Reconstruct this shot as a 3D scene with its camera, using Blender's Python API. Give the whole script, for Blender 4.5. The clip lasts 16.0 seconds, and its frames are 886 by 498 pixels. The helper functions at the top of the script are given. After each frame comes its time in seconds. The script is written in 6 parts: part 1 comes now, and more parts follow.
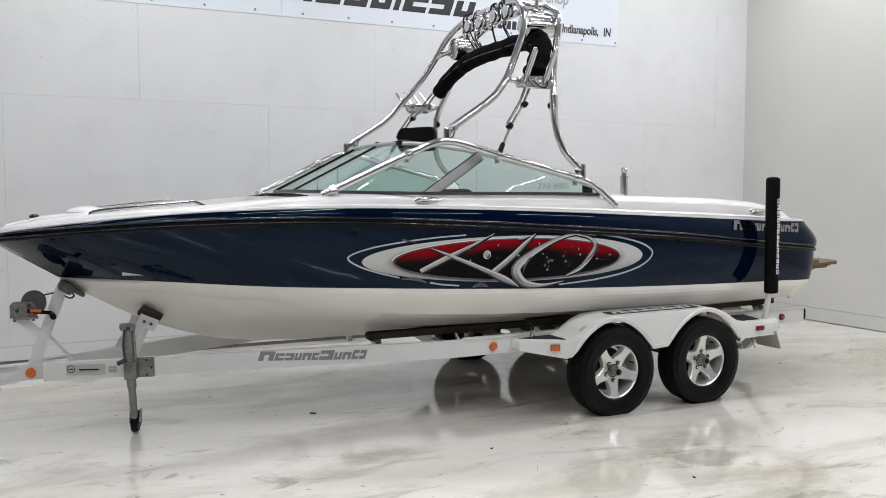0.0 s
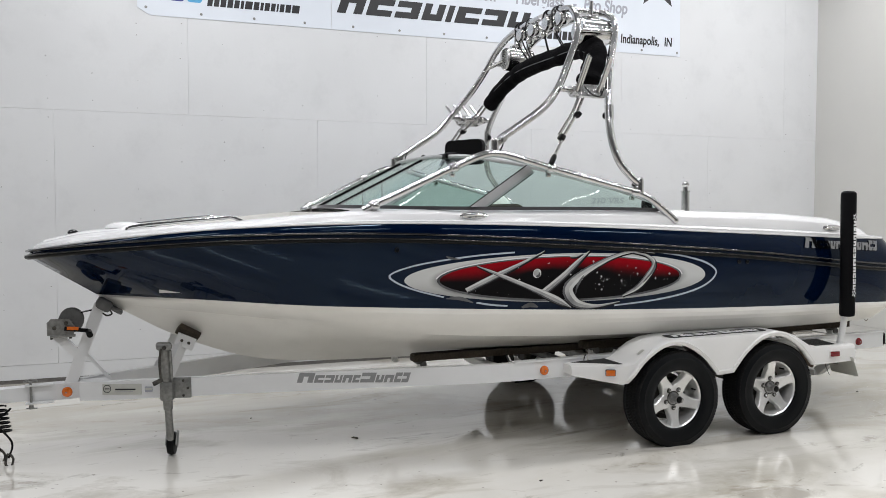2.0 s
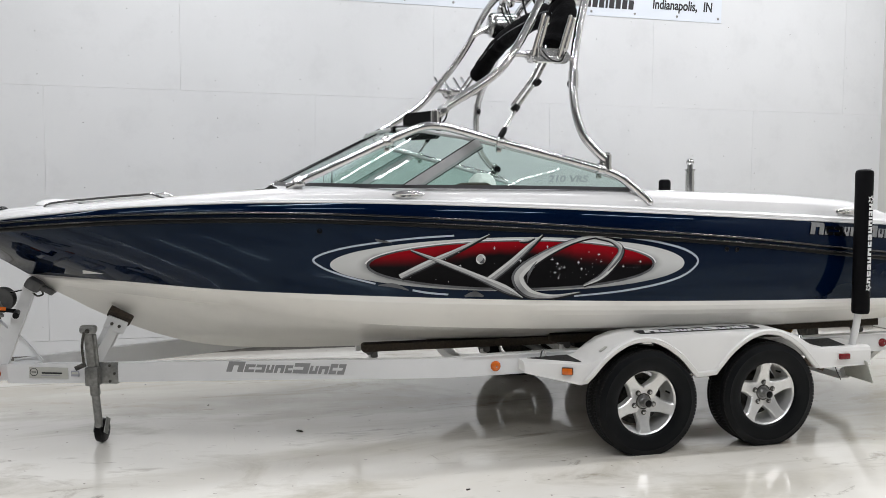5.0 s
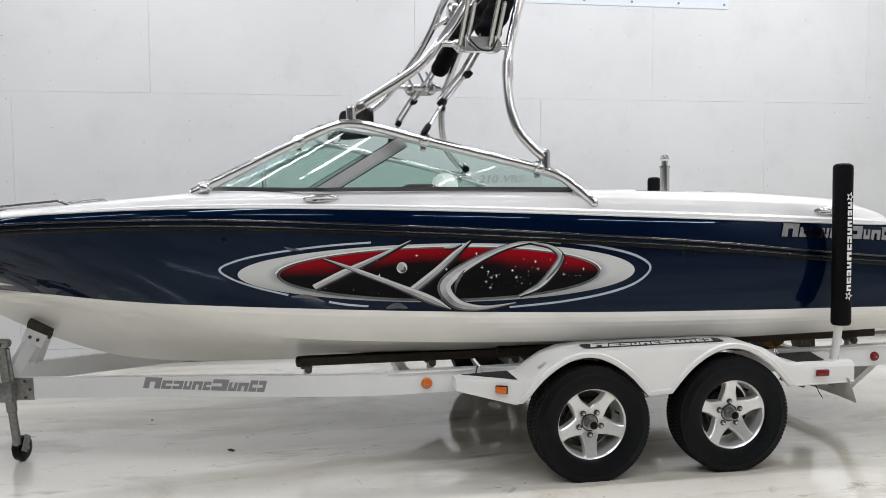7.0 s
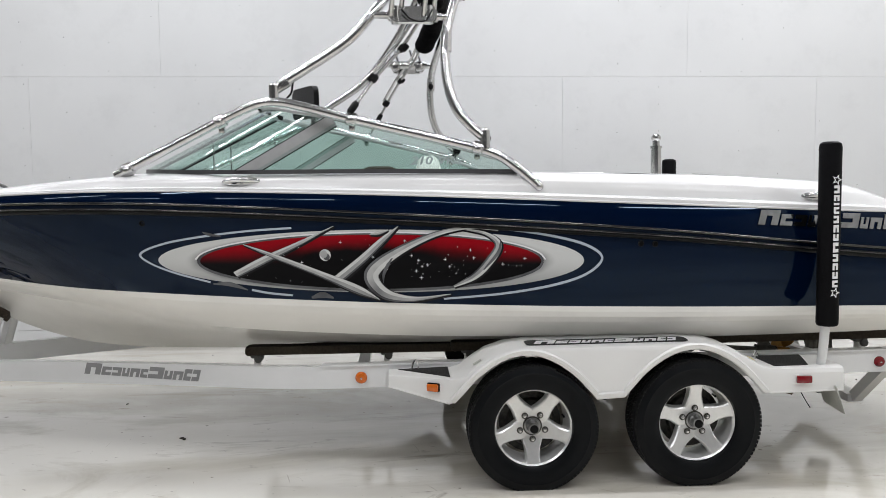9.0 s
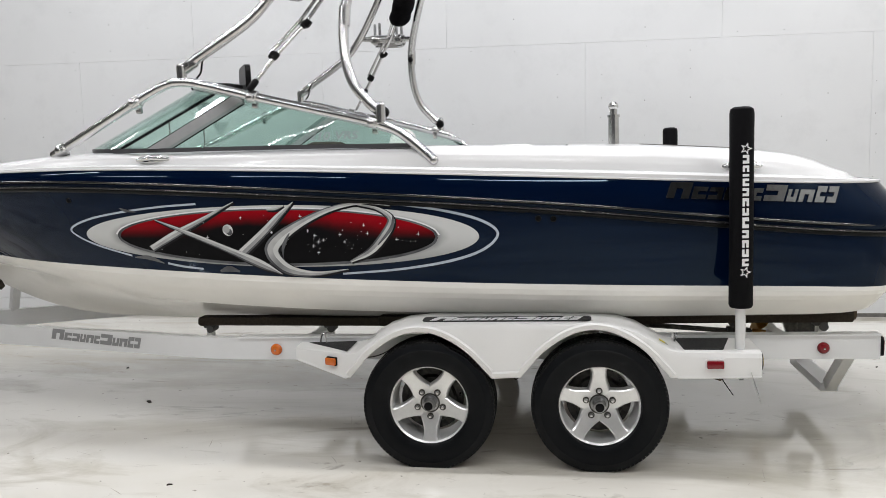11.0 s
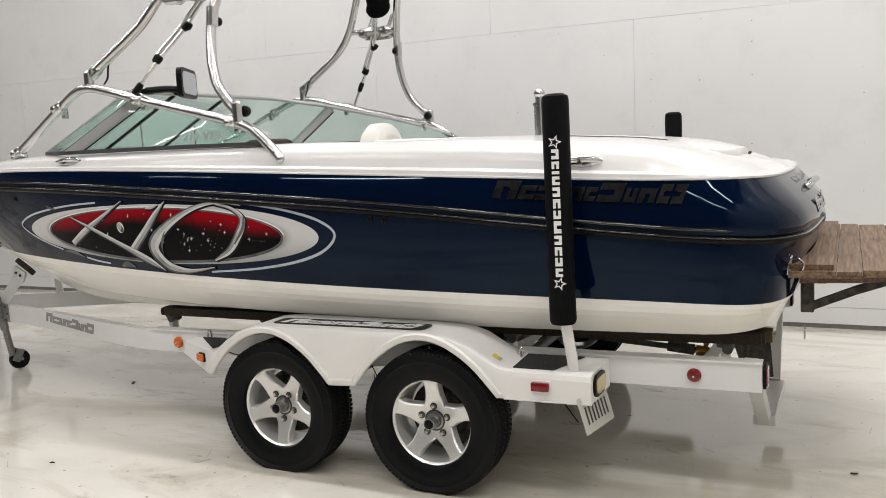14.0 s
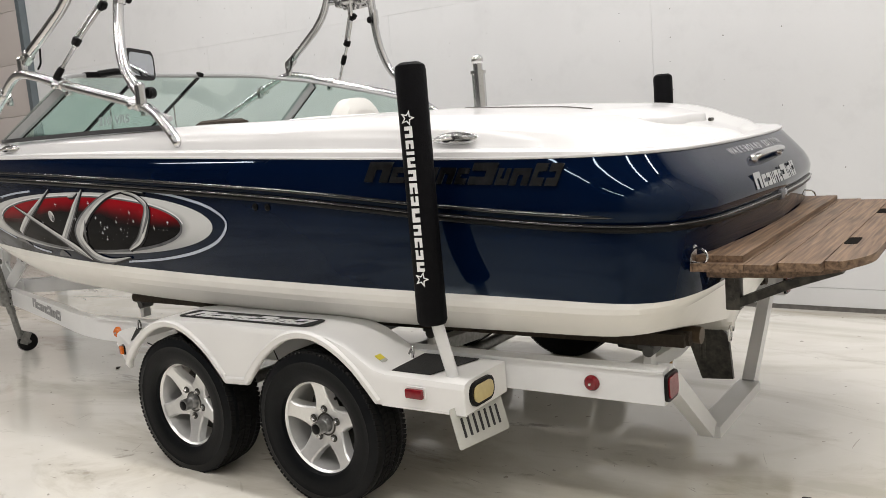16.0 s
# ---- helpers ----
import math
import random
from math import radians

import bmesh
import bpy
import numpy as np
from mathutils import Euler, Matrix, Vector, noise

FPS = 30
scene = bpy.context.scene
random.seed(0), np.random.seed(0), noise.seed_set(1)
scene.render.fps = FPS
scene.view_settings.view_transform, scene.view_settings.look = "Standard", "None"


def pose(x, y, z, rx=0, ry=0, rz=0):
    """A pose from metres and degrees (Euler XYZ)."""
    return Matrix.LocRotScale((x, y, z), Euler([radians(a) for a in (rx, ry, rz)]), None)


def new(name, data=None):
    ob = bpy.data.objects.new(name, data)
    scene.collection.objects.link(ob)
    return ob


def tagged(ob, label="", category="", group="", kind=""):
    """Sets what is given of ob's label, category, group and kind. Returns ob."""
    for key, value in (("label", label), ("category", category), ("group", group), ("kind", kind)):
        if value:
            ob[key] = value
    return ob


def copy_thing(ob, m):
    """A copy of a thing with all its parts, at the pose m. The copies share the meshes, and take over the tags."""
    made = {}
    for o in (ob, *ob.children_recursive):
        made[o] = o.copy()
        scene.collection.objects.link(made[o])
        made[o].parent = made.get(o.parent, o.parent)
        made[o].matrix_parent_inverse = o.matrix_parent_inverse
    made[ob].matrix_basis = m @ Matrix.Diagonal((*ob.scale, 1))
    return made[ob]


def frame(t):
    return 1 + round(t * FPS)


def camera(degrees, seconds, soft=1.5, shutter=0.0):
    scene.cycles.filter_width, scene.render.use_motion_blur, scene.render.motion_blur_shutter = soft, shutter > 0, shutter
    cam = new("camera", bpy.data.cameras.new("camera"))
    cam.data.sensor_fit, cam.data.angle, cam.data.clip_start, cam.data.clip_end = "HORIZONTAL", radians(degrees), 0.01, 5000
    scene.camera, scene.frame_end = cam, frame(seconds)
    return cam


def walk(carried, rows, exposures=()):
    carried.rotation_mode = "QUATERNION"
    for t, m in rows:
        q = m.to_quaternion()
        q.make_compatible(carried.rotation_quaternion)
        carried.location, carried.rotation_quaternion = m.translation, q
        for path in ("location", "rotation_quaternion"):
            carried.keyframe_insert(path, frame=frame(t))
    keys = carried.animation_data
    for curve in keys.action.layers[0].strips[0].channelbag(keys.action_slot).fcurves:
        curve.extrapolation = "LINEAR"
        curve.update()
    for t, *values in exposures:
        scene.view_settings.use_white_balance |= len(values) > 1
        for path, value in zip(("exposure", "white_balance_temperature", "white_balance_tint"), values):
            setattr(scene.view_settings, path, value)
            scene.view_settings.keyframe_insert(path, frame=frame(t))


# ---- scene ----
from mathutils.bvhtree import BVHTree

cam = camera(55.5, 16.0, 0.6)
METRES, EYE, TURN = 8.0, 1.705, -25.7
ROWS = [
    (0.0, 0.0, 0.0, 0.0, -0.03, -4.04, 0.48),
    (0.5, 0.0011, 0.0002, 0.0, -0.22, -3.45, 0.54),
    (1.0, 0.003, 0.0025, -0.0002, 0.12, -2.79, 0.88),
    (1.5, 0.005, 0.017, -0.0019, 1.41, -2.73, 0.56),
    (2.0, 0.0108, 0.0373, -0.002, 4.08, -2.84, 0.52),
    (2.5, 0.0207, 0.0498, -0.0018, 5.31, -3.05, 1.3),
    (3.0, 0.0458, 0.0657, -0.0013, 6.2, -3.3, 0.72),
    (3.5, 0.0664, 0.0777, -0.0026, 6.33, -3.41, 0.57),
    (6.0, 0.1675, 0.1546, -0.0059, 13.49, -4.39, 0.36),
    (6.5, 0.1865, 0.1752, -0.0036, 13.22, -4.08, 0.77),
    (7.0, 0.2151, 0.1882, -0.0049, 15.1, -3.99, 0.96),
    (7.5, 0.2439, 0.2015, -0.0043, 17.98, -4.23, 0.51),
    (8.0, 0.2644, 0.2244, -0.0056, 19.82, -3.73, -0.09),
    (10.5, 0.4246, 0.3232, -0.0104, 29.85, -6.9, 2.72),
    (11.0, 0.4643, 0.3493, -0.0109, 33.48, -6.54, 1.94),
    (11.5, 0.4962, 0.3864, -0.0138, 35.12, -6.02, 2.22),
    (12.0, 0.537, 0.4133, -0.0142, 37.6, -6.3, 1.84),
    (12.5, 0.5685, 0.4411, -0.0141, 42.24, -7.16, 1.49),
    (13.0, 0.5917, 0.4774, -0.0148, 44.48, -6.89, 1.32),
    (13.5, 0.6143, 0.511, -0.0152, 46.62, -6.35, 2.06),
    (14.0, 0.6371, 0.5436, -0.0151, 51.24, -6.76, 3.11),
    (14.5, 0.6416, 0.5779, -0.0167, 54.44, -7.1, 3.11),
    (15.0, 0.6449, 0.6089, -0.0156, 56.98, -6.99, 3.22),
    (15.5, 0.6608, 0.646, -0.0173, 59.38, -7.28, 4.37),
    (16.0, 0.6705, 0.6791, -0.0197, 59.8, -8.25, 4.9),
]
# the trailer stands nose-down by this angle on the level floor
NOSE = Matrix.Rotation(-0.0112, 4, "Y")
walk(cam, [(t, NOSE @ pose(-4.306, -6.312, EYE, 0, 0, TURN) @ pose(METRES * x, METRES * y, METRES * z, 90 + pitch, roll, yaw)) for t, x, y, z, yaw, pitch, roll in ROWS],
     [(0.0, -0.15, 6420, 10), (3.5, -0.05, 6420, 10), (6.0, -0.01, 6420, 10), (8.0, -0.02, 6420, 10), (11, 0.03, 6500, 10), (13.0, 0.08, 6850, 11), (14.5, 0.0, 6920, 11), (16.0, 0.08, 6920, 11)])

# world: a closed workshop, lit by its ceiling lamps alone
world = bpy.data.worlds.new("world")
scene.world = world
world.use_nodes = True
world.node_tree.nodes["Background"].inputs[0].default_value = (0.6, 0.65, 0.7, 1)
world.node_tree.nodes["Background"].inputs[1].default_value = 0.05

CEIL = 5.6
LAMP_X = (-7.4, -3.6, 0.2, 3.4)
LAMP_Y = (-6.6, -3.6, -0.9, 1.15)
LAMP_W = 57.0
for lx in LAMP_X:
    for ly in LAMP_Y:
        light = bpy.data.lights.new("ceiling_lamp_light", "AREA")
        light.shape, light.size, light.size_y, light.energy = "RECTANGLE", 2.3, 0.16, LAMP_W * (1.14 if lx > 3 and ly > -4 else 1.18 if -4 < lx < -3 and ly > -4 else 0.55 if lx < -7 and ly > -2 else 1.0)
        light.color = (0.985, 0.985, 1.0)
        new("ceiling_lamp_light", light).matrix_basis = pose(lx, ly, CEIL - 0.16, 0, 0, 0)

# ---------------------------------------------------------------- materials


def material(name, base, rough=0.5, metal=0.0, coat=0.0, vary=0.0, scale=6.0, bump=0.0, bump_scale=60.0, rough_vary=0.0, second=None, stain=0.0, stain_scale=1.5, gloss=0.5):
    """A principled material with colour variation at two scales, roughness variation and fine relief."""
    m = bpy.data.materials.new(name)
    m.use_nodes = True
    t = m.node_tree
    n, l = t.nodes, t.links
    p = n["Principled BSDF"]
    p.inputs["Roughness"].default_value = rough
    p.inputs["Metallic"].default_value = metal
    p.inputs["Coat Weight"].default_value = coat
    p.inputs["Specular IOR Level"].default_value = gloss
    p.inputs["Coat Roughness"].default_value = 0.03
    p.inputs["Base Color"].default_value = (*base, 1)
    co = n.new("ShaderNodeTexCoord")
    if vary or stain:
        a = n.new("ShaderNodeTexNoise")
        a.inputs["Scale"].default_value, a.inputs["Detail"].default_value = scale, 8
        l.new(co.outputs["Object"], a.inputs["Vector"])
        mix = n.new("ShaderNodeMix")
        mix.data_type = "RGBA"
        dark = second or tuple(c * (1 - vary) for c in base)
        mix.inputs[6].default_value = (*base, 1)
        mix.inputs[7].default_value = (*dark, 1)
        ramp = n.new("ShaderNodeMapRange")
        ramp.inputs["From Min"].default_value, ramp.inputs["From Max"].default_value = 0.35, 0.7
        l.new(a.outputs["Fac"], ramp.inputs["Value"])
        l.new(ramp.outputs["Result"], mix.inputs[0])
        out = mix.outputs[2]
        if stain:
            b = n.new("ShaderNodeTexNoise")
            b.inputs["Scale"].default_value, b.inputs["Detail"].default_value, b.inputs["Roughness"].default_value = stain_scale, 10, 0.65
            l.new(co.outputs["Object"], b.inputs["Vector"])
            r2 = n.new("ShaderNodeMapRange")
            r2.inputs["From Min"].default_value, r2.inputs["From Max"].default_value, r2.inputs["To Max"].default_value = 0.52, 0.72, stain
            l.new(b.outputs["Fac"], r2.inputs["Value"])
            mix2 = n.new("ShaderNodeMix")
            mix2.data_type = "RGBA"
            mix2.inputs[7].default_value = (*[c * 0.5 for c in dark], 1)
            l.new(out, mix2.inputs[6])
            l.new(r2.outputs["Result"], mix2.inputs[0])
            out = mix2.outputs[2]
        l.new(out, p.inputs["Base Color"])
        if rough_vary:
            r3 = n.new("ShaderNodeMapRange")
            r3.inputs["To Min"].default_value, r3.inputs["To Max"].default_value = rough, rough + rough_vary
            l.new(a.outputs["Fac"], r3.inputs["Value"])
            l.new(r3.outputs["Result"], p.inputs["Roughness"])
    if bump:
        c = n.new("ShaderNodeTexNoise")
        c.inputs["Scale"].default_value, c.inputs["Detail"].default_value = bump_scale, 4
        l.new(co.outputs["Object"], c.inputs["Vector"])
        b = n.new("ShaderNodeBump")
        b.inputs["Strength"].default_value, b.inputs["Distance"].default_value = bump, 0.01
        l.new(c.outputs["Fac"], b.inputs["Height"])
        l.new(b.outputs["Normal"], p.inputs["Normal"])
    return m


WALL = material("wall_paint", (0.668, 0.676, 0.686), 0.42, vary=0.05, scale=1.1, bump=0.06, bump_scale=35, stain=0.12, stain_scale=3.0)
# the wall paint again, darker and warmer, its brightness tuned for the end wall
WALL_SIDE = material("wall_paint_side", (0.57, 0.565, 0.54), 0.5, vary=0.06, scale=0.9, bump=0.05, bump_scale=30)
CEILING = material("ceiling_paint", (0.13, 0.13, 0.135), 0.8, vary=0.2, scale=2)
# unseen closing walls; their tones set how bright the hull's reflections are
SHOP = material("darkened_unseen_wall", (0.10, 0.10, 0.105), 0.8, vary=0.3, scale=1.2, stain=0.3, stain_scale=0.6)
SHOP_WEST = material("unseen_wall_reflection_grey", (0.29, 0.285, 0.28), 0.7, vary=0.2, scale=1.2, stain=0.2, stain_scale=0.6)
NAVY = material("navy_gelcoat", (0.0007, 0.0044, 0.0190), 0.03, vary=0.12, scale=3, gloss=0.21)
NAVY.node_tree.nodes["Principled BSDF"].inputs["Specular Tint"].default_value = (0.62, 0.83, 1.0, 1)
WHITE = material("white_gelcoat", (0.735, 0.733, 0.735), 0.2, coat=0.2, vary=0.04, scale=2.5)
BOTTOM = material("hull_bottom_white", (0.82, 0.805, 0.765), 0.2, coat=0.2, vary=0.07, scale=2.2, stain=0.1, stain_scale=4)
BLACK = material("black_rubber", (0.0045, 0.0045, 0.005), 0.36, gloss=0.14, vary=0.3, scale=20, bump=0.05)
BLACK_GLOSS = material("black_gloss", (0.01, 0.01, 0.012), 0.12, coat=0.4)
CHROME = material("polished_tube", (0.60, 0.60, 0.60), 0.15, metal=1.0, vary=0.08, scale=12, rough_vary=0.1)
HUB = material("dull_hub_steel", (0.34, 0.34, 0.34), 0.28, metal=1.0, vary=0.3, scale=30)
STEEL = material("stainless_steel", (0.60, 0.60, 0.595), 0.2, metal=1.0, vary=0.1, scale=25)
ALLOY = material("brushed_alloy", (0.80, 0.80, 0.79), 0.30, metal=0.62, vary=0.08, scale=30, bump=0.04, bump_scale=120)
ANODISED = material("anodised_frame", (0.42, 0.425, 0.43), 0.4, metal=0.35, vary=0.08, scale=30)
GALV = material("galvanised_steel", (0.28, 0.28, 0.27), 0.45, metal=0.7, vary=0.35, scale=40, bump=0.1)
DARK_STEEL = material("oily_dark_steel", (0.016, 0.015, 0.014), 0.5, metal=0.1, vary=0.5, scale=38, bump=0.25, second=(0.075, 0.07, 0.058))
TRAILER = material("white_trailer_paint", (0.73, 0.735, 0.74), 0.28, coat=0.2, vary=0.05, scale=5, stain=0.06, stain_scale=7)
FENDER = material("white_fender_plastic", (0.79, 0.785, 0.77), 0.3, coat=0.1, vary=0.03, scale=5, bump=0.03, bump_scale=200)
TYRE = material("tyre_rubber", (0.0026, 0.0032, 0.0042), 0.42, vary=0.35, scale=14, bump=0.06, bump_scale=90, second=(0.0045, 0.0053, 0.0065), gloss=0.15)
TREAD = material("worn_tread_rubber", (0.010, 0.010, 0.010), 0.8, vary=0.4, scale=25, bump=0.15, bump_scale=120, gloss=0.2)
CARPET = material("brown_bunk_carpet", (0.055, 0.042, 0.03), 0.95, vary=0.45, scale=60, bump=0.5, bump_scale=220)
GRIP = material("black_grip_tape", (0.018, 0.018, 0.018), 0.85, vary=0.3, scale=200, bump=0.4, bump_scale=400)
FABRIC = material("black_canvas", (0.004, 0.004, 0.0045), 0.85, gloss=0.05, vary=0.4, scale=25, bump=0.5, bump_scale=45)
NEOPRENE = material("black_neoprene", (0.004, 0.004, 0.005), 0.6, gloss=0.08, vary=0.3, scale=40, bump=0.2, bump_scale=160)
VINYL = material("white_vinyl", (0.76, 0.75, 0.72), 0.45, vary=0.05, scale=8, bump=0.06)
AMBER = material("amber_lens", (0.66, 0.14, 0.01), 0.18, coat=0.3, vary=0.15, scale=60)
RED = material("red_lens", (0.20, 0.004, 0.010), 0.2, coat=0.1, vary=0.2, scale=60)
CREAM = material("cream_lens", (0.62, 0.50, 0.24), 0.2, coat=0.4, vary=0.1, scale=40)
BRONZE = material("bronze_propeller", (0.42, 0.24, 0.07), 0.3, metal=0.9, vary=0.3, scale=20)
BRASS_BROWN = material("brown_steel", (0.09, 0.06, 0.035), 0.5, metal=0.3, vary=0.4, scale=30)
SILVER_PAINT = material("silver_airbrush", (0.50, 0.505, 0.505), 0.08, gloss=0.25, second=(0.20, 0.205, 0.215), vary=0.5, scale=6.0)
SILVER_LIGHT = material("pale_silver_airbrush", (0.62, 0.63, 0.63), 0.08, gloss=0.25, vary=0.15, scale=9)
SPACE_EDGE = material("black_airbrush_edge", (0.012, 0.012, 0.014), 0.08, gloss=0.1)
SILVER_DARK = material("grey_airbrush", (0.14, 0.145, 0.155), 0.08, gloss=0.25, second=(0.04, 0.04, 0.048), vary=0.5, scale=6)
SILL = material("dark_sill", (0.07, 0.07, 0.074), 0.35, gloss=0.3, vary=0.2, scale=10)
STARS = material("white_airbrush", (0.75, 0.75, 0.77), 0.2, coat=0.4)
LINE = material("pale_blue_line", (0.42, 0.47, 0.56), 0.15, coat=0.4)
BANNER = material("banner_vinyl", (0.68, 0.72, 0.78), 0.35, vary=0.04, scale=2, bump=0.05, bump_scale=4)
INK = material("black_ink", (0.012, 0.012, 0.014), 0.4)
INK_GREY = material("grey_ink", (0.33, 0.34, 0.38), 0.4)
INK_BLUE = material("blue_ink", (0.02, 0.04, 0.22), 0.4)
INK_SKY = material("sky_blue_ink", (0.08, 0.35, 0.62), 0.4)
INK_BROWN = material("brown_ink", (0.11, 0.06, 0.05), 0.4)
INK_RED = material("red_ink", (0.35, 0.01, 0.03), 0.4)
DECAL_GREY = material("grey_decal", (0.25, 0.25, 0.255), 0.4, vary=0.1, scale=20)
ETCHED = material("etched_grey", (0.30, 0.36, 0.36), 0.5, vary=0.1, scale=20)
DARK_CHROME = material("darkened_chrome", (0.36, 0.365, 0.38), 0.07, metal=1.0, vary=0.3, scale=30)
SLOT = material("slot_shade_black", (0.008, 0.007, 0.006), 0.95, gloss=0.05)
DECAL_WHITE = material("white_decal", (0.78, 0.78, 0.78), 0.4)
PLATE = material("pale_plate", (0.50, 0.50, 0.46), 0.35, vary=0.1, scale=20)
DOOR_STEEL = material("blue_grey_steel", (0.16, 0.19, 0.21), 0.4, metal=0.3, vary=0.15, scale=8)
DOOR_PANEL = material("beige_door_panel", (0.52, 0.475, 0.455), 0.55, vary=0.06, scale=2)
SCUFF = material("dark_scuff", (0.26, 0.235, 0.19), 0.5, vary=0.4, scale=9, second=(0.45, 0.42, 0.37))
DIRT = material("dark_debris", (0.03, 0.022, 0.016), 0.9)
MIRROR = material("mirror_glass", (0.50, 0.53, 0.56), 0.02, metal=1.0)
RUBBER_GREY = material("grey_rubber", (0.10, 0.10, 0.10), 0.6, vary=0.3, scale=25, bump=0.1)
SEAM = material("dusty_seam", (0.18, 0.17, 0.16), 0.8, vary=0.3, scale=30)
INTERIOR = material("interior_grey", (0.35, 0.34, 0.32), 0.7, vary=0.15, scale=10)
LAMP_BODY = material("lamp_housing", (0.75, 0.75, 0.75), 0.4)
YELLOW = material("yellow_sticker", (0.75, 0.62, 0.05), 0.4)


def floor_material():
    """Worn white epoxy over concrete: glossy, with brown drag marks and scuffs."""
    m = material("white_epoxy_floor", (0.60, 0.59, 0.57), 0.1)
    t = m.node_tree
    n, l = t.nodes, t.links
    p = n["Principled BSDF"]
    co = n.new("ShaderNodeTexCoord")

    def noise_of(scale, detail, rough, stretch=(1, 1, 1), warp=0.0):
        mp = n.new("ShaderNodeMapping")
        mp.inputs["Scale"].default_value = stretch
        mp.inputs["Rotation"].default_value = (0, 0, 0.25)
        l.new(co.outputs["Object"], mp.inputs["Vector"])
        a = n.new("ShaderNodeTexNoise")
        a.inputs["Scale"].default_value, a.inputs["Detail"].default_value, a.inputs["Roughness"].default_value = scale, detail, rough
        a.inputs["Distortion"].default_value = warp
        l.new(mp.outputs["Vector"], a.inputs["Vector"])
        return a.outputs["Fac"]

    def band(value, low, high, top):
        r = n.new("ShaderNodeMapRange")
        r.inputs["From Min"].default_value, r.inputs["From Max"].default_value, r.inputs["To Max"].default_value = low, high, top
        l.new(value, r.inputs["Value"])
        return r.outputs["Result"]

    def blend(fac, under, colour):
        x = n.new("ShaderNodeMix")
        x.data_type = "RGBA"
        l.new(fac, x.inputs[0])
        if isinstance(under, tuple):
            x.inputs[6].default_value = (*under, 1)
        else:
            l.new(under, x.inputs[6])
        x.inputs[7].default_value = (*colour, 1)
        return x.outputs[2]

    out = blend(band(noise_of(0.55, 7, 0.55, (0.8, 1.2, 1), 0.7), 0.42, 0.72, 0.85), (0.865, 0.842, 0.785), (0.71, 0.67, 0.585))
    out = blend(band(noise_of(1.1, 12, 0.66, (0.6, 1.4, 1), 0.9), 0.52, 0.68, 0.56), out, (0.38, 0.335, 0.25))
    out = blend(band(noise_of(0.6, 10, 0.60, (0.65, 1.6, 1), 0.8), 0.48, 0.60, 0.56), out, (0.46, 0.42, 0.325))
    out = blend(band(noise_of(0.9, 12, 0.66, (0.55, 1.5, 1), 1.4), 0.58, 0.64, 0.48), out, (0.25, 0.21, 0.15))
    out = blend(band(noise_of(3.0, 10, 0.68, (0.6, 1.4, 1), 0.8), 0.62, 0.69, 0.52), out, (0.16, 0.13, 0.09))
    out = blend(band(noise_of(17, 3, 0.5), 0.70, 0.735, 0.6), out, (0.12, 0.10, 0.075))
    # an olive-grey patch near the stern, its edge broken up by noise
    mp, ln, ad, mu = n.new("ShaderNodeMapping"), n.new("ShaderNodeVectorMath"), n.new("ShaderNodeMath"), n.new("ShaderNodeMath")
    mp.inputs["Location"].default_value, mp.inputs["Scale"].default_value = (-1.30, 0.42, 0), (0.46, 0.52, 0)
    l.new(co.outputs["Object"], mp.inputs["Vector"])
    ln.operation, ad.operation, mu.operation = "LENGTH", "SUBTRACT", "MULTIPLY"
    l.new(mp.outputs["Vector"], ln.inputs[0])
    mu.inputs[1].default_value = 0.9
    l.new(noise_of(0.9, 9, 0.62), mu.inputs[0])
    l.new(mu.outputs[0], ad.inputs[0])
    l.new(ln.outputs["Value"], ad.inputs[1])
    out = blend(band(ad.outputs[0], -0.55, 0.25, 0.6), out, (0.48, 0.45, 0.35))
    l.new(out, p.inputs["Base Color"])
    l.new(band(noise_of(2.2, 8, 0.6), 0.3, 0.8, 0.30), p.inputs["Roughness"])
    p.inputs["Coat Weight"].default_value = 0.8
    haze = band(noise_of(1.7, 6, 0.6), 0.45, 0.62, 0.12)
    haze.node.inputs["To Min"].default_value = 0.045
    l.new(haze, p.inputs["Coat Roughness"])
    c = noise_of(9, 5, 0.5)
    b = n.new("ShaderNodeBump")
    b.inputs["Strength"].default_value, b.inputs["Distance"].default_value = 0.06, 0.01
    l.new(c, b.inputs["Height"])
    l.new(b.outputs["Normal"], p.inputs["Normal"])
    return m


def glass_material():
    """Tinted pane: clear from the front, more gloss at a glancing angle."""
    m = bpy.data.materials.new("green_tinted_glass")
    m.use_nodes = True
    n, l = m.node_tree.nodes, m.node_tree.links
    n.remove(n["Principled BSDF"])
    tr, gl, mx, lw = n.new("ShaderNodeBsdfTransparent"), n.new("ShaderNodeBsdfGlossy"), n.new("ShaderNodeMixShader"), n.new("ShaderNodeLayerWeight")
    tr.inputs[0].default_value = (0.82, 0.90, 0.875, 1)
    gl.inputs[0].default_value, gl.inputs[1].default_value = (1, 1, 1, 1), 0.01
    po, mr = n.new("ShaderNodeMath"), n.new("ShaderNodeMapRange")
    po.operation, po.inputs[1].default_value = "POWER", 4.0
    mr.inputs["To Min"].default_value, mr.inputs["To Max"].default_value = 0.025, 0.5
    lw.inputs[0].default_value = 0.5
    l.new(lw.outputs["Facing"], po.inputs[0])
    l.new(po.outputs[0], mr.inputs["Value"])
    l.new(mr.outputs["Result"], mx.inputs[0])
    l.new(tr.outputs[0], mx.inputs[1])
    l.new(gl.outputs[0], mx.inputs[2])
    l.new(mx.outputs[0], n["Material Output"].inputs[0])
    return m


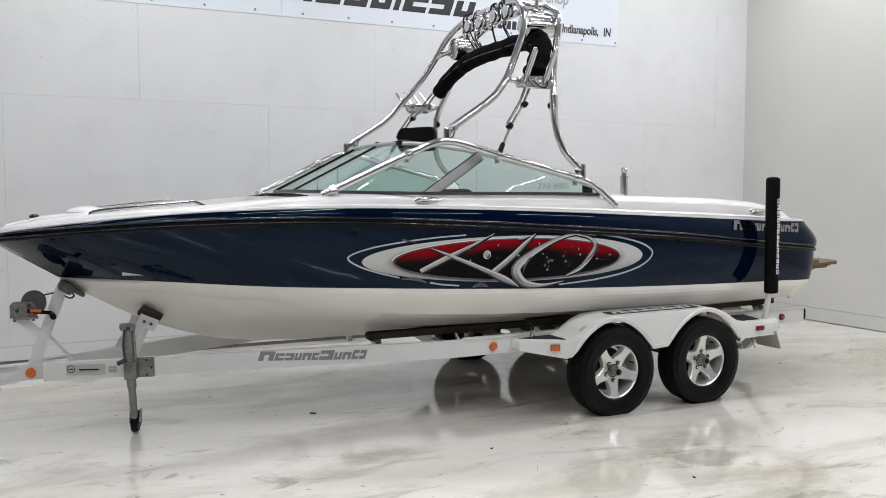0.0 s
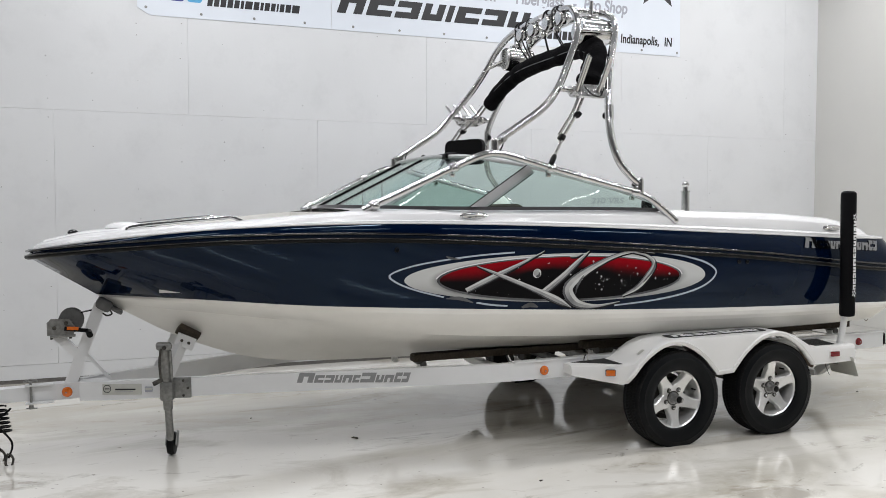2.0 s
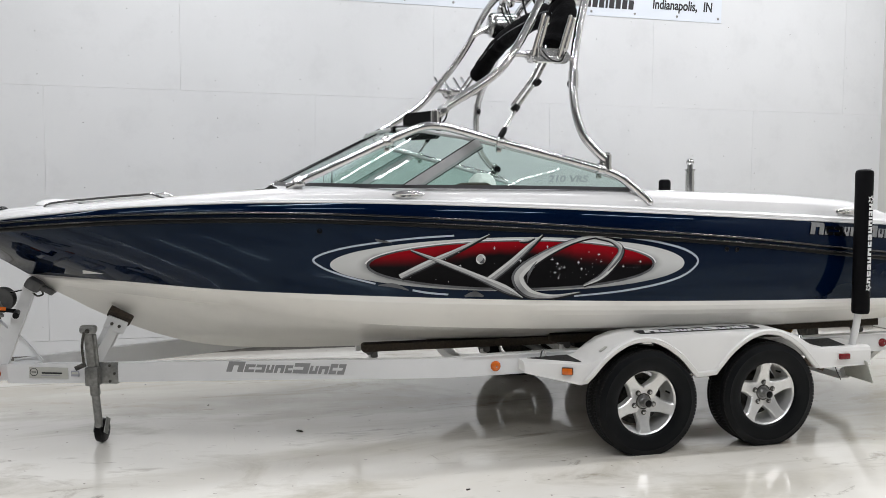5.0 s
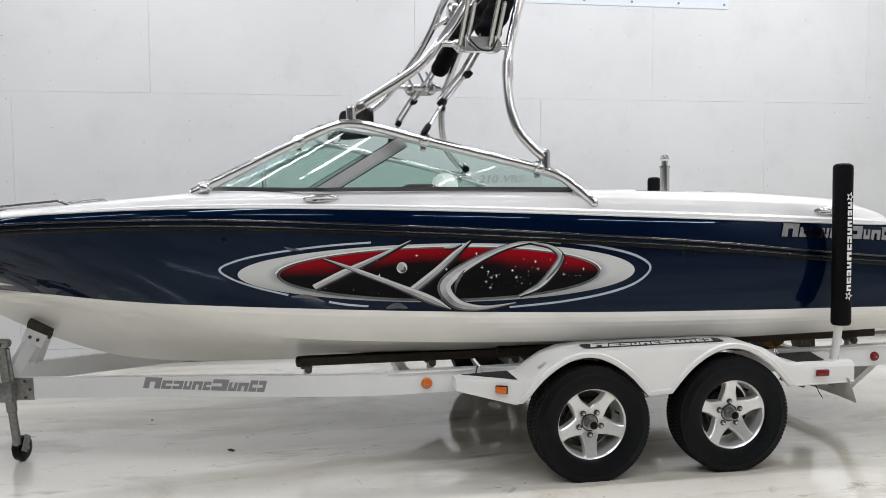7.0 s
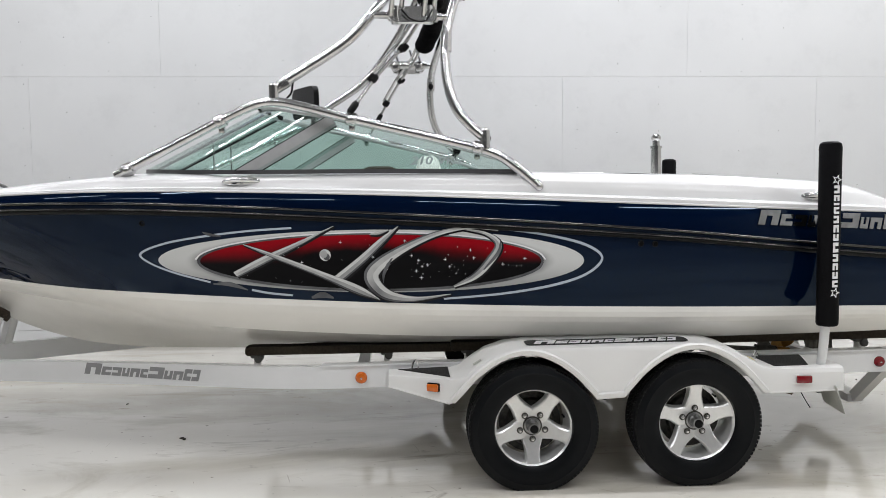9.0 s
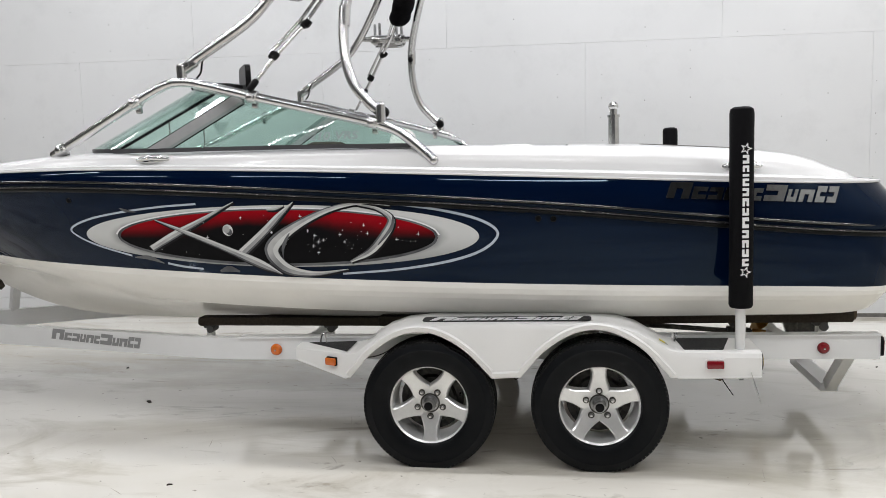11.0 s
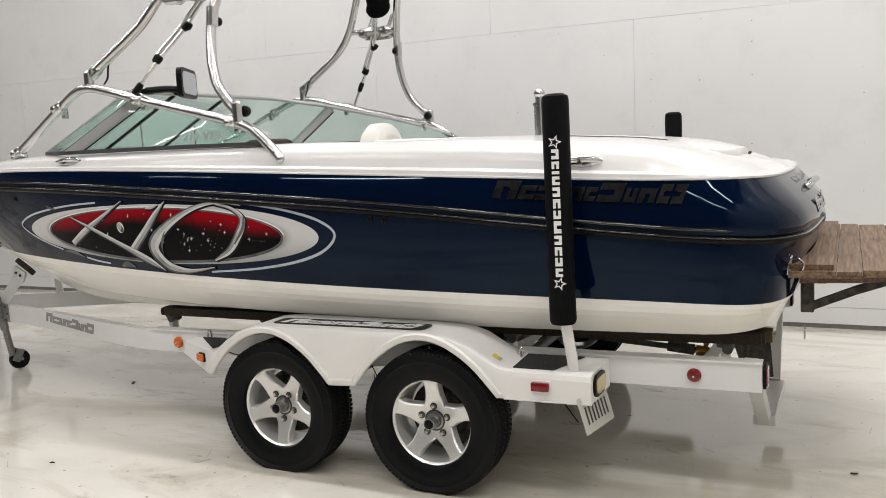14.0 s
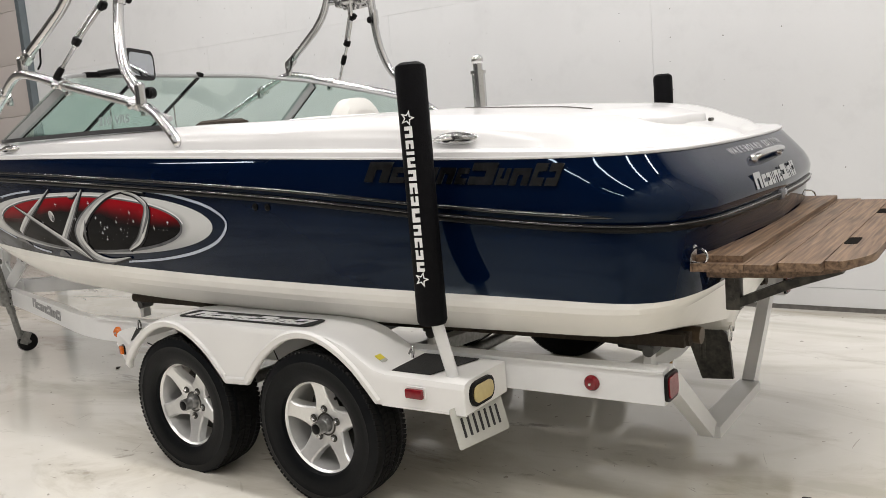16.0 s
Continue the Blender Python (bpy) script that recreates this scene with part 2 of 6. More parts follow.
def teak_material():
    m = material("oiled_teak", (0.16, 0.088, 0.046), 0.55)
    n, l = m.node_tree.nodes, m.node_tree.links
    p = n["Principled BSDF"]
    co, mp, a = n.new("ShaderNodeTexCoord"), n.new("ShaderNodeMapping"), n.new("ShaderNodeTexNoise")
    mp.inputs["Scale"].default_value = (26, 1.2, 26)
    a.inputs["Scale"].default_value, a.inputs["Detail"].default_value, a.inputs["Distortion"].default_value = 3, 9, 0.3
    l.new(co.outputs["Object"], mp.inputs["Vector"])
    l.new(mp.outputs["Vector"], a.inputs["Vector"])
    r = n.new("ShaderNodeValToRGB")
    r.color_ramp.elements[0].position, r.color_ramp.elements[0].color = 0.3, (0.052, 0.028, 0.015, 1)
    r.color_ramp.elements[1].position, r.color_ramp.elements[1].color = 0.72, (0.235, 0.150, 0.092, 1)
    l.new(a.outputs["Fac"], r.inputs[0])
    oi, hs = n.new("ShaderNodeObjectInfo"), n.new("ShaderNodeHueSaturation")
    mr = n.new("ShaderNodeMapRange")
    mr.inputs["To Min"].default_value, mr.inputs["To Max"].default_value = 0.8, 1.2
    l.new(oi.outputs["Random"], mr.inputs["Value"])
    l.new(mr.outputs["Result"], hs.inputs["Value"])
    l.new(r.outputs[0], hs.inputs["Color"])
    l.new(hs.outputs[0], p.inputs["Base Color"])
    b = n.new("ShaderNodeBump")
    b.inputs["Strength"].default_value, b.inputs["Distance"].default_value = 0.35, 0.004
    l.new(a.outputs["Fac"], b.inputs["Height"])
    l.new(b.outputs["Normal"], p.inputs["Normal"])
    return m


def airbrush_material(ring=False):
    """Black star field, red along the oval's upper edge; or the silver ring round it, shaded to its inner edge and below."""
    m = material("silver_ring_airbrush" if ring else "red_to_black_airbrush", (0.5, 0.5, 0.5) if ring else (0.005, 0.004, 0.0045), 0.05, gloss=0.25 if ring else 0.05)
    n, l = m.node_tree.nodes, m.node_tree.links
    co, sep = n.new("ShaderNodeTexCoord"), n.new("ShaderNodeSeparateXYZ")
    l.new(co.outputs["Object"], sep.inputs[0])

    def calc(op, a, b):
        k = n.new("ShaderNodeMath")
        k.operation = op
        for i, v in enumerate((a, b)):
            if isinstance(v, float):
                k.inputs[i].default_value = v
            else:
                l.new(v, k.inputs[i])
        return k.outputs[0]

    def smooth(v, low, high):
        r = n.new("ShaderNodeMapRange")
        r.interpolation_type = "SMOOTHSTEP"
        r.inputs["From Min"].default_value, r.inputs["From Max"].default_value = low, high
        l.new(v, r.inputs["Value"])
        return r.outputs["Result"]

    along = calc("DIVIDE", calc("ADD", sep.outputs["X"], 1.26), 0.892)
    level = calc("ADD", sep.outputs["Z"], calc("MULTIPLY", calc("ADD", sep.outputs["X"], 2.466), 0.0147))
    up = calc("DIVIDE", calc("SUBTRACT", level, 1.2257), 0.1497)
    rim = calc("SQRT", calc("ADD", calc("MULTIPLY", along, along), calc("MULTIPLY", up, up)), 0.0)
    grain = n.new("ShaderNodeTexNoise")
    grain.inputs["Scale"].default_value, grain.inputs["Detail"].default_value = 9, 8
    l.new(co.outputs["Object"], grain.inputs["Vector"])
    rough_rim = calc("ADD", rim, calc("MULTIPLY", calc("SUBTRACT", grain.outputs["Fac"], 0.5), 0.08 if ring else 0.25))
    mix = n.new("ShaderNodeMix")
    mix.data_type = "RGBA"
    if ring:
        fac = calc("MULTIPLY", smooth(rough_rim, 0.95, 1.09), calc("ADD", calc("MULTIPLY", smooth(up, -0.95, 0.15), 0.5), 0.5))
        mix.inputs[6].default_value, mix.inputs[7].default_value = (0.10, 0.105, 0.11, 1), (0.58, 0.59, 0.59, 1)
    else:
        fac = calc("MULTIPLY", smooth(rough_rim, 0.38, 0.93), smooth(up, -0.12, 0.5))
        mix.inputs[6].default_value, mix.inputs[7].default_value = (0.004, 0.004, 0.0048, 1), (0.27, 0.0035, 0.009, 1)
    l.new(fac, mix.inputs[0])
    l.new(mix.outputs[2], n["Principled BSDF"].inputs["Base Color"])
    return m


SPACE, RING = airbrush_material(), airbrush_material(ring=True)
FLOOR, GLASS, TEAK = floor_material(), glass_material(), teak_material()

# ---------------------------------------------------------------- mesh tools
ORIGIN = {}


def thing(name, at, label, category, group="", kind="", tilt=None):
    """An Empty at a thing's base; its parts are given in world coordinates."""
    e = new(name)
    e.empty_display_size = 0.1
    e.matrix_basis = (tilt or Matrix.Identity(4)) @ Matrix.Translation(at)
    ORIGIN[e.name] = Vector(at)
    return tagged(e, label, category, group, kind)


def under(ob, parent):
    if parent is not None:
        ob.parent = parent
        ob.matrix_parent_inverse = Matrix.Translation(-ORIGIN.get(parent.name, Vector((0, 0, 0))))
    return ob


def finish(name, bm, mat, sharp=35):
    bmesh.ops.recalc_face_normals(bm, faces=bm.faces)
    me = bpy.data.meshes.new(name)
    bm.to_mesh(me)
    bm.free()
    me.materials.append(mat)
    me.shade_smooth()
    me.set_sharp_from_angle(angle=radians(sharp))
    return me


def part(name, bm, mat, parent=None, label="", sharp=35):
    ob = new(name, finish(name, bm, mat, sharp))
    under(ob, parent)
    return tagged(ob, label)


def box(bm, centre, size, turn=(0, 0, 0), bevel=0.0, slant=0.0):
    m = pose(*centre, *turn)
    r = bmesh.ops.create_cube(bm, size=1.0)
    for v in r["verts"]:
        v.co = Vector((v.co.x * size[0], v.co.y * size[1], v.co.z * size[2]))
    if bevel:
        edges = list({e for v in r["verts"] for e in v.link_edges})
        done = bmesh.ops.bevel(bm, geom=edges, offset=bevel, segments=2, affect="EDGES", profile=0.5)
        verts = list({v for f in done["faces"] for v in f.verts} | {v for v in r["verts"] if v.is_valid})
    else:
        verts = r["verts"]
    for v in verts:
        v.co.x += slant * v.co.z
        v.co = m @ v.co
    return verts


def frames_along(pts):
    """A direction and two normals at each point of a line, without twist."""
    out, up = [], None
    for i, p in enumerate(pts):
        d = (pts[min(i + 1, len(pts) - 1)] - pts[max(i - 1, 0)]).normalized()
        if up is None:
            up = Vector((0, 0, 1)) if abs(d.z) < 0.9 else Vector((1, 0, 0))
        side = d.cross(up).normalized()
        up = side.cross(d).normalized()
        out.append((d, side, up))
    return out


def spline(pts, per=8, closed=False):
    """A Catmull-Rom curve through the points."""
    p = [Vector(q) for q in pts]
    out = []
    n = len(p)
    for i in range(n if closed else n - 1):
        if closed:
            a, b, c, d = p[(i - 1) % n], p[i], p[(i + 1) % n], p[(i + 2) % n]
        else:
            b, c = p[i], p[i + 1]
            a = p[i - 1] if i else b * 2 - c
            d = p[i + 2] if i + 2 < n else c * 2 - b
        for k in range(per):
            t = k / per
            out.append(0.5 * ((2 * b) + (c - a) * t + (2 * a - 5 * b + 4 * c - d) * t * t + (3 * b - a - 3 * c + d) * t ** 3))
    if not closed:
        out.append(p[-1])
    return out


def even(pts, count):
    """The same line with evenly spaced points."""
    run = [0.0]
    for a, b in zip(pts, pts[1:]):
        run.append(run[-1] + (b - a).length)
    out, j = [], 0
    for i in range(count):
        s = run[-1] * i / (count - 1)
        while j < len(pts) - 2 and run[j + 1] < s:
            j += 1
        f = (s - run[j]) / max(run[j + 1] - run[j], 1e-9)
        out.append(pts[j].lerp(pts[j + 1], min(max(f, 0), 1)))
    return out


def tube(bm, pts, r, sides=12, cap=True, flat=1.0):
    """A round (or flattened) tube along a line; r may be a number or one for each point."""
    pts = [Vector(p) for p in pts]
    rs = r if isinstance(r, (list, tuple)) else [r] * len(pts)
    rings = []
    for p, rr, (d, s, u) in zip(pts, rs, frames_along(pts)):
        rings.append([bm.verts.new(p + (s * math.cos(2 * math.pi * k / sides) + u * math.sin(2 * math.pi * k / sides) * flat) * rr) for k in range(sides)])
    for a, b in zip(rings, rings[1:]):
        for k in range(sides):
            bm.faces.new((a[k], a[(k + 1) % sides], b[(k + 1) % sides], b[k]))
    if cap:
        bm.faces.new(rings[0][::-1])
        bm.faces.new(rings[-1])


def cyl(bm, a, b, r, sides=16, r2=None):
    tube(bm, [a, b], [r, r if r2 is None else r2], sides)


def beam(bm, pts, w, h):
    """A box section swept along a line: w wide, h high."""
    pts = [Vector(p) for p in pts]
    rings = []
    for p, (d, s, u) in zip(pts, frames_along(pts)):
        rings.append([bm.verts.new(p + s * (w / 2) * i + u * (h / 2) * j) for i, j in ((-1, -1), (1, -1), (1, 1), (-1, 1))])
    for a, b in zip(rings, rings[1:]):
        for k in range(4):
            bm.faces.new((a[k], a[(k + 1) % 4], b[(k + 1) % 4], b[k]))
    bm.faces.new(rings[0][::-1])
    bm.faces.new(rings[-1])


def turned(bm, profile, m, sides=32, close=False):
    """A body turned about its local z axis from (radius, height) pairs, placed by m."""
    rings = []
    for r, z in profile:
        if r < 1e-6:
            rings.append([bm.verts.new(m @ Vector((0, 0, z)))])
        else:
            rings.append([bm.verts.new(m @ Vector((r * math.cos(2 * math.pi * k / sides), r * math.sin(2 * math.pi * k / sides), z))) for k in range(sides)])
    pairs = list(zip(rings, rings[1:])) + ([(rings[-1], rings[0])] if close else [])
    for a, b in pairs:
        for k in range(sides):
            q = (k + 1) % sides
            if len(a) == 1 and len(b) > 1:
                bm.faces.new((a[0], b[q], b[k]))
            elif len(b) == 1 and len(a) > 1:
                bm.faces.new((a[k], a[q], b[0]))
            elif len(a) > 1:
                bm.faces.new((a[k], a[q], b[q], b[k]))


def ball(bm, centre, r, squash=(1, 1, 1), sides=16):
    n = 8
    prof = [(math.sin(math.pi * i / n), -math.cos(math.pi * i / n)) for i in range(n + 1)]
    prof[0], prof[-1] = (0, -1), (0, 1)
    turned(bm, prof, Matrix.Translation(centre) @ Matrix.Diagonal((r * squash[0], r * squash[1], r * squash[2], 1)), sides)


def plate(bm, outline, m, thick):
    """A flat piece from a 2D outline, thick along its local z, placed by m."""
    top = [bm.verts.new(m @ Vector((x, y, thick))) for x, y in outline]
    low = [bm.verts.new(m @ Vector((x, y, 0))) for x, y in outline]
    bm.faces.new(top)
    bm.faces.new(low[::-1])
    for i in range(len(outline)):
        j = (i + 1) % len(outline)
        bm.faces.new((low[i], low[j], top[j], top[i]))


def rounded(w, h, r, n=5):
    out = []
    for cx, cy, a0 in ((w / 2 - r, h / 2 - r, 0), (-w / 2 + r, h / 2 - r, 90), (-w / 2 + r, -h / 2 + r, 180), (w / 2 - r, -h / 2 + r, 270)):
        for i in range(n + 1):
            a = radians(a0 + 90 * i / n)
            out.append((cx + r * math.cos(a), cy + r * math.sin(a)))
    return out


def loft(bm, rows):
    """Faces between rows of points; points that fall together are merged."""
    grid = [[bm.verts.new(p) for p in row] for row in rows]
    for a, b in zip(grid, grid[1:]):
        for i in range(len(a) - 1):
            bm.faces.new((a[i], a[i + 1], b[i + 1], b[i]))
    bmesh.ops.remove_doubles(bm, verts=bm.verts, dist=0.0008)
    return grid


def between(a, b, steps, bulge=0.0, stern=0.0):
    """Rows of points from line a to line b, bulging outward from the middle line y = 0."""
    rows = []
    for k in range(steps + 1):
        t = k / steps
        row = []
        for p, q in zip(a, b):
            c = p.lerp(q, t)
            out = Vector((0.35 if c.x > 1.4 else 0.0, c.y, 0))
            swell, f = bulge, 0.0
            if stern:
                f = min(max((c.x - 1.52) / 0.36, 0.0), 1.0)
                f = f * f * (3 - 2 * f)
                out, swell = Vector((f, c.y * (1.0 - 0.4 * f), 0)), bulge + (stern - bulge) * f
            if out.length > 1e-4:
                c = c + out.normalized() * swell * (4 * t * (1 - t) * (1 - 0.6 * f) + 6.75 * t * (1 - t) ** 2 * 0.6 * f)
            row.append(c)
        rows.append(row)
    return rows


def mirrored(rows):
    return [[Vector((p.x, -p.y, p.z)) for p in row] for row in rows]


def lettering(words, size, m, mat, name, parent, thick=0.001, label="", shear=0.0, align="CENTER", bold=0.0):
    c = bpy.data.curves.new(name, "FONT")
    c.body, c.size, c.align_x, c.align_y, c.extrude, c.shear, c.offset = words, size, align, "CENTER", thick, shear, bold
    ob = new(name, c)
    me = bpy.data.meshes.new_from_object(ob)
    bpy.data.objects.remove(ob)
    me.transform(m)
    me.materials.clear()
    me.materials.append(mat)
    return tagged(under(new(name, me), parent), label)


def mark_row(widths, height, gap, slant=0.2, notch=True, tall=()):
    """Outlines of a row of slanted plain blocks with slots cut in, centred on x; those not in tall are lower."""
    total = sum(widths) + gap * (len(widths) - 1)
    x, out = -total / 2, []
    for i, w in enumerate(widths):
        lo = -height / 2
        hi = height / 2 if not tall or i in tall else lo + height * 0.76
        k, g = w * 0.15, (hi - lo) * 0.14
        cx, cz, r, deep, wide = x + w / 2, (lo + hi) / 2, x + w, (hi - lo) * 0.62, w * 0.62
        if not notch or w < height * 0.5:
            o = [(x, lo), (r, lo), (r, hi), (x, hi)]
        elif i % 4 == 0:
            o = [(x, lo), (cx - k, lo), (cx - k, lo + deep), (cx + k, lo + deep), (cx + k, lo), (r, lo), (r, hi), (x, hi)]
        elif i % 4 == 1:
            o = [(x, lo), (r, lo), (r, cz - g), (r - wide, cz - g), (r - wide, cz + g), (r, cz + g), (r, hi), (x, hi)]
        elif i % 4 == 2:
            o = [(x, lo), (r, lo), (r, hi), (x, hi), (x, cz + g), (x + wide, cz + g), (x + wide, cz - g), (x, cz - g)]
        else:
            o = [(x, lo), (r, lo), (r, hi), (cx + k, hi), (cx + k, hi - deep), (cx - k, hi - deep), (cx - k, hi), (x, hi)]
        out.append([(px + slant * py, py) for px, py in o])
        x += w + gap
    return out


# a pose whose local x runs along world x and whose local y is up, facing the viewer at -y
FACING = Matrix(((1, 0, 0, 0), (0, 0, -1, 0), (0, 1, 0, 0), (0, 0, 0, 1)))

# ---------------------------------------------------------------- the room
WALL_Y, EAST_X, WEST_X, SOUTH_Y = 2.76, 4.84, -12.5, -10.5


def slab(name, centre, size, mat, label, category):
    bm = bmesh.new()
    box(bm, centre, size)
    return tagged(part(name, bm, mat), label, category, kind="structure")


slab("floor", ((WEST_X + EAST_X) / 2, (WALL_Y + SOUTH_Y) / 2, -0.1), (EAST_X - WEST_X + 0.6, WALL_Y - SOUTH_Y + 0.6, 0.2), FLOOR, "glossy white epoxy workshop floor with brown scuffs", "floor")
wall_north = slab("wall_north", (-1.6, WALL_Y + 0.13, CEIL / 2), (13.2, 0.2, CEIL), WALL, "white painted panelled workshop wall", "wall")
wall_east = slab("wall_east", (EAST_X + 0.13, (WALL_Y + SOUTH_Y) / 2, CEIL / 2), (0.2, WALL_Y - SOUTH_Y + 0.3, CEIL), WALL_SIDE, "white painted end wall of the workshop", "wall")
# south and west walls stand out of view, added to close the room
slab("wall_south", ((WEST_X + EAST_X) / 2, SOUTH_Y - 0.1, CEIL / 2), (EAST_X - WEST_X + 0.4, 0.2, CEIL), SHOP, "unseen closing wall, darkened for dim reflections", "wall")
slab("wall_west", (WEST_X - 0.1, (WALL_Y + SOUTH_Y) / 2, CEIL / 2), (0.2, WALL_Y - SOUTH_Y + 0.3, CEIL), SHOP_WEST, "unseen closing wall, its grey set for the hull's reflections", "wall")
slab("ceiling", ((WEST_X + EAST_X) / 2, (WALL_Y + SOUTH_Y) / 2, CEIL + 0.1), (EAST_X - WEST_X + 0.6, WALL_Y - SOUTH_Y + 0.6, 0.2), CEILING, "dim grey workshop ceiling", "ceiling")
slab("baseboard", (-1.6, WALL_Y + 0.008, 0.019), (13.0, 0.036, 0.034), SEAM, "dark dusty strip along the wall's foot", "baseboard")
slab("trim", (-1.6, WALL_Y + 0.004, 0.1055), (13.0, 0.044, 0.135), WALL, "white painted kick board with scuffs", "trim")

# door at the wall's far end: steel jamb and a beige overhead door
door = thing("door_1", (-9.9, WALL_Y, 0), "beige overhead door with blue-grey steel jamb", "door", kind="structure")
bm = bmesh.new()
box(bm, (-8.11, WALL_Y - 0.01, CEIL / 2), (0.17, 0.10, CEIL), bevel=0.006)
box(bm, (-8.03, WALL_Y - 0.06, CEIL / 2), (0.02, 0.10, CEIL))
part("door_jamb", bm, DOOR_STEEL, door, "blue-grey steel jamb")
for i in range(8):
    bm = bmesh.new()
    box(bm, (-10.2, WALL_Y + 0.06, 0.35 + i * 0.7), (4.0, 0.05, 0.696), bevel=0.004)
    part("door_panel", bm, DOOR_PANEL, door)
slab("wall_door_backing", (-10.4, WALL_Y + 0.2, CEIL / 2), (4.4, 0.1, CEIL), WALL_SIDE, "dark backing behind the overhead door", "wall")


def wall_panels(parent, along, fixed, start, end, shift, facing):
    """Painted sheets in two staggered rows, a hair's breadth apart."""
    gap, wide = 0.0014, 2.54
    for row, (z0, z1) in enumerate(((0.175, 2.597), (2.597, CEIL))):
        a = shift - (wide / 2 + 0.04 if row else 0) - 10 * wide
        while a < end:
            p, q = max(a, start), min(a + wide, end)
            if q - p > 0.05:
                bm = bmesh.new()
                u, w, h = (p + q) / 2, q - p - gap, z1 - z0 - gap
                if along == "x":
                    box(bm, (u, fixed + 0.006, (z0 + z1) / 2), (w, 0.044, h), bevel=0.0006)
                else:
                    box(bm, (fixed + 0.006, u, (z0 + z1) / 2), (0.044, w, h), bevel=0.0006)
                part("panel", bm, WALL if along == "x" else WALL_SIDE, parent, "", 8)
            a += wide


wall_panels(wall_north, "x", WALL_Y, -8.02, EAST_X - 0.005, -2.05, -1)
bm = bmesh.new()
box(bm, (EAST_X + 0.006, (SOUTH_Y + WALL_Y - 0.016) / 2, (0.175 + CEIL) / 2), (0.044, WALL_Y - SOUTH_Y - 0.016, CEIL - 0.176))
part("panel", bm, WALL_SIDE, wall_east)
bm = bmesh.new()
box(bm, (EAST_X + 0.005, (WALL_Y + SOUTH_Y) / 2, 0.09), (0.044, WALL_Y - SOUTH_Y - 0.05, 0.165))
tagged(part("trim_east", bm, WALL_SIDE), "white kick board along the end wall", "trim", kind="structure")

# screw heads in the sheets
bm = bmesh.new()
rng = random.Random(4)
for i in range(32):
    x = -7.9 + i * 0.4064
    for j in range(19):
        z = 0.3 + j * 0.2 + rng.uniform(-0.06, 0.06)
        if rng.random() < 0.48 and z < 3.6:
            m = Matrix.Translation((x + rng.uniform(-0.012, 0.012), WALL_Y - 0.0165, z)) @ FACING
            r = rng.uniform(0.0035, 0.0065)
            turned(bm, [(r, -0.002), (r * 0.8, 0.0012), (0, 0.0015)], m, 6)
tagged(part("screw_heads", bm, GALV), "small grey screw heads in the wall sheets", "screws", kind="stuff")

# ceiling lamps
lamp = thing("ceiling_lamp", (LAMP_X[0], LAMP_Y[0], CEIL), "long white fluorescent ceiling lamp", "ceiling lamp", "ceiling lamps")
bm = bmesh.new()
box(bm, (LAMP_X[0], LAMP_Y[0], CEIL - 0.07), (2.44, 0.26, 0.14), bevel=0.02)
part("housing", bm, LAMP_BODY, lamp)
for lx in LAMP_X:
    for ly in LAMP_Y:
        if (lx, ly) != (LAMP_X[0], LAMP_Y[0]):
            copy_thing(lamp, pose(lx, ly, CEIL))

# banner on the wall
BANNER_Z0 = 3.52
banner = thing("banner", (-0.6, WALL_Y - 0.02, BANNER_Z0), "pale blue-white vinyl shop banner screwed to the wall", "banner", tilt=Matrix.Translation((0, 0, 0.047)) @ Matrix.Rotation(-0.003, 4, "Y"))
BY = WALL_Y - 0.0175
for x0, x1, cut in ((-3.82, -1.885, 0.07), (-1.88, 2.58, 0.0)):
    bm = bmesh.new()
    w, h = x1 - x0, 1.35
    o = [(cut * 1.6, 0), (w, 0), (w, h), (0, h), (0, cut)] if cut else [(0, 0), (w, 0), (w, h), (0, h)]
    plate(bm, o, Matrix.Translation((x0, BY, BANNER_Z0)) @ FACING, 0.004)
    part("sheet", bm, BANNER, banner)
MARK = BY - 0.0045


def on_wall(x, z):
    """A place on the banner."""
    return Matrix.Translation((x, MARK, z)) @ FACING


def marks(name, widths, height, gap, m, mat, parent, slant=0.2, label="", thick=0.002, notch=True, tall=()):
    """A row of plain blocks, each a part of its own."""
    for o in mark_row(widths, height, gap, slant, notch, tall):
        bm = bmesh.new()
        plate(bm, o, m, thick)
        part(name, bm, mat, parent, label)


marks("brand_mark", (0.275, 0.28, 0.27, 0.24, 0.07, 0.29, 0.28, 0.25), 0.185, 0.042, on_wall(-0.67, 3.795) @ Matrix.Rotation(0.0, 4, "Z"), INK, banner, 0.35, "bold black brand mark of slanted blocks")
marks("web_mark", (0.05, 0.05, 0.054, 0.054, 0.05, 0.03, 0.072, 0.054, 0.03, 0.05, 0.045, 0.018, 0.045, 0.054, 0.076), 0.08, 0.014, on_wall(-2.69, 3.695), INK, banner, 0.15, "black shop mark", notch=False)
marks("phone_mark", (0.06, 0.06, 0.06, 0.025, 0.06, 0.06, 0.06, 0.025, 0.06, 0.06, 0.06, 0.06), 0.10, 0.018, on_wall(1.05, 3.66), INK, banner, 0.1, "black bars", notch=False)
for word, x in (("Indianapolis,", 1.985), ("IN", 2.40)):
    lettering(word, 0.15, on_wall(x, 3.683) @ Matrix.Diagonal((0.76, 1, 1, 1)), INK, "town_name", banner, 0.002, shear=0.1, bold=0.0035)
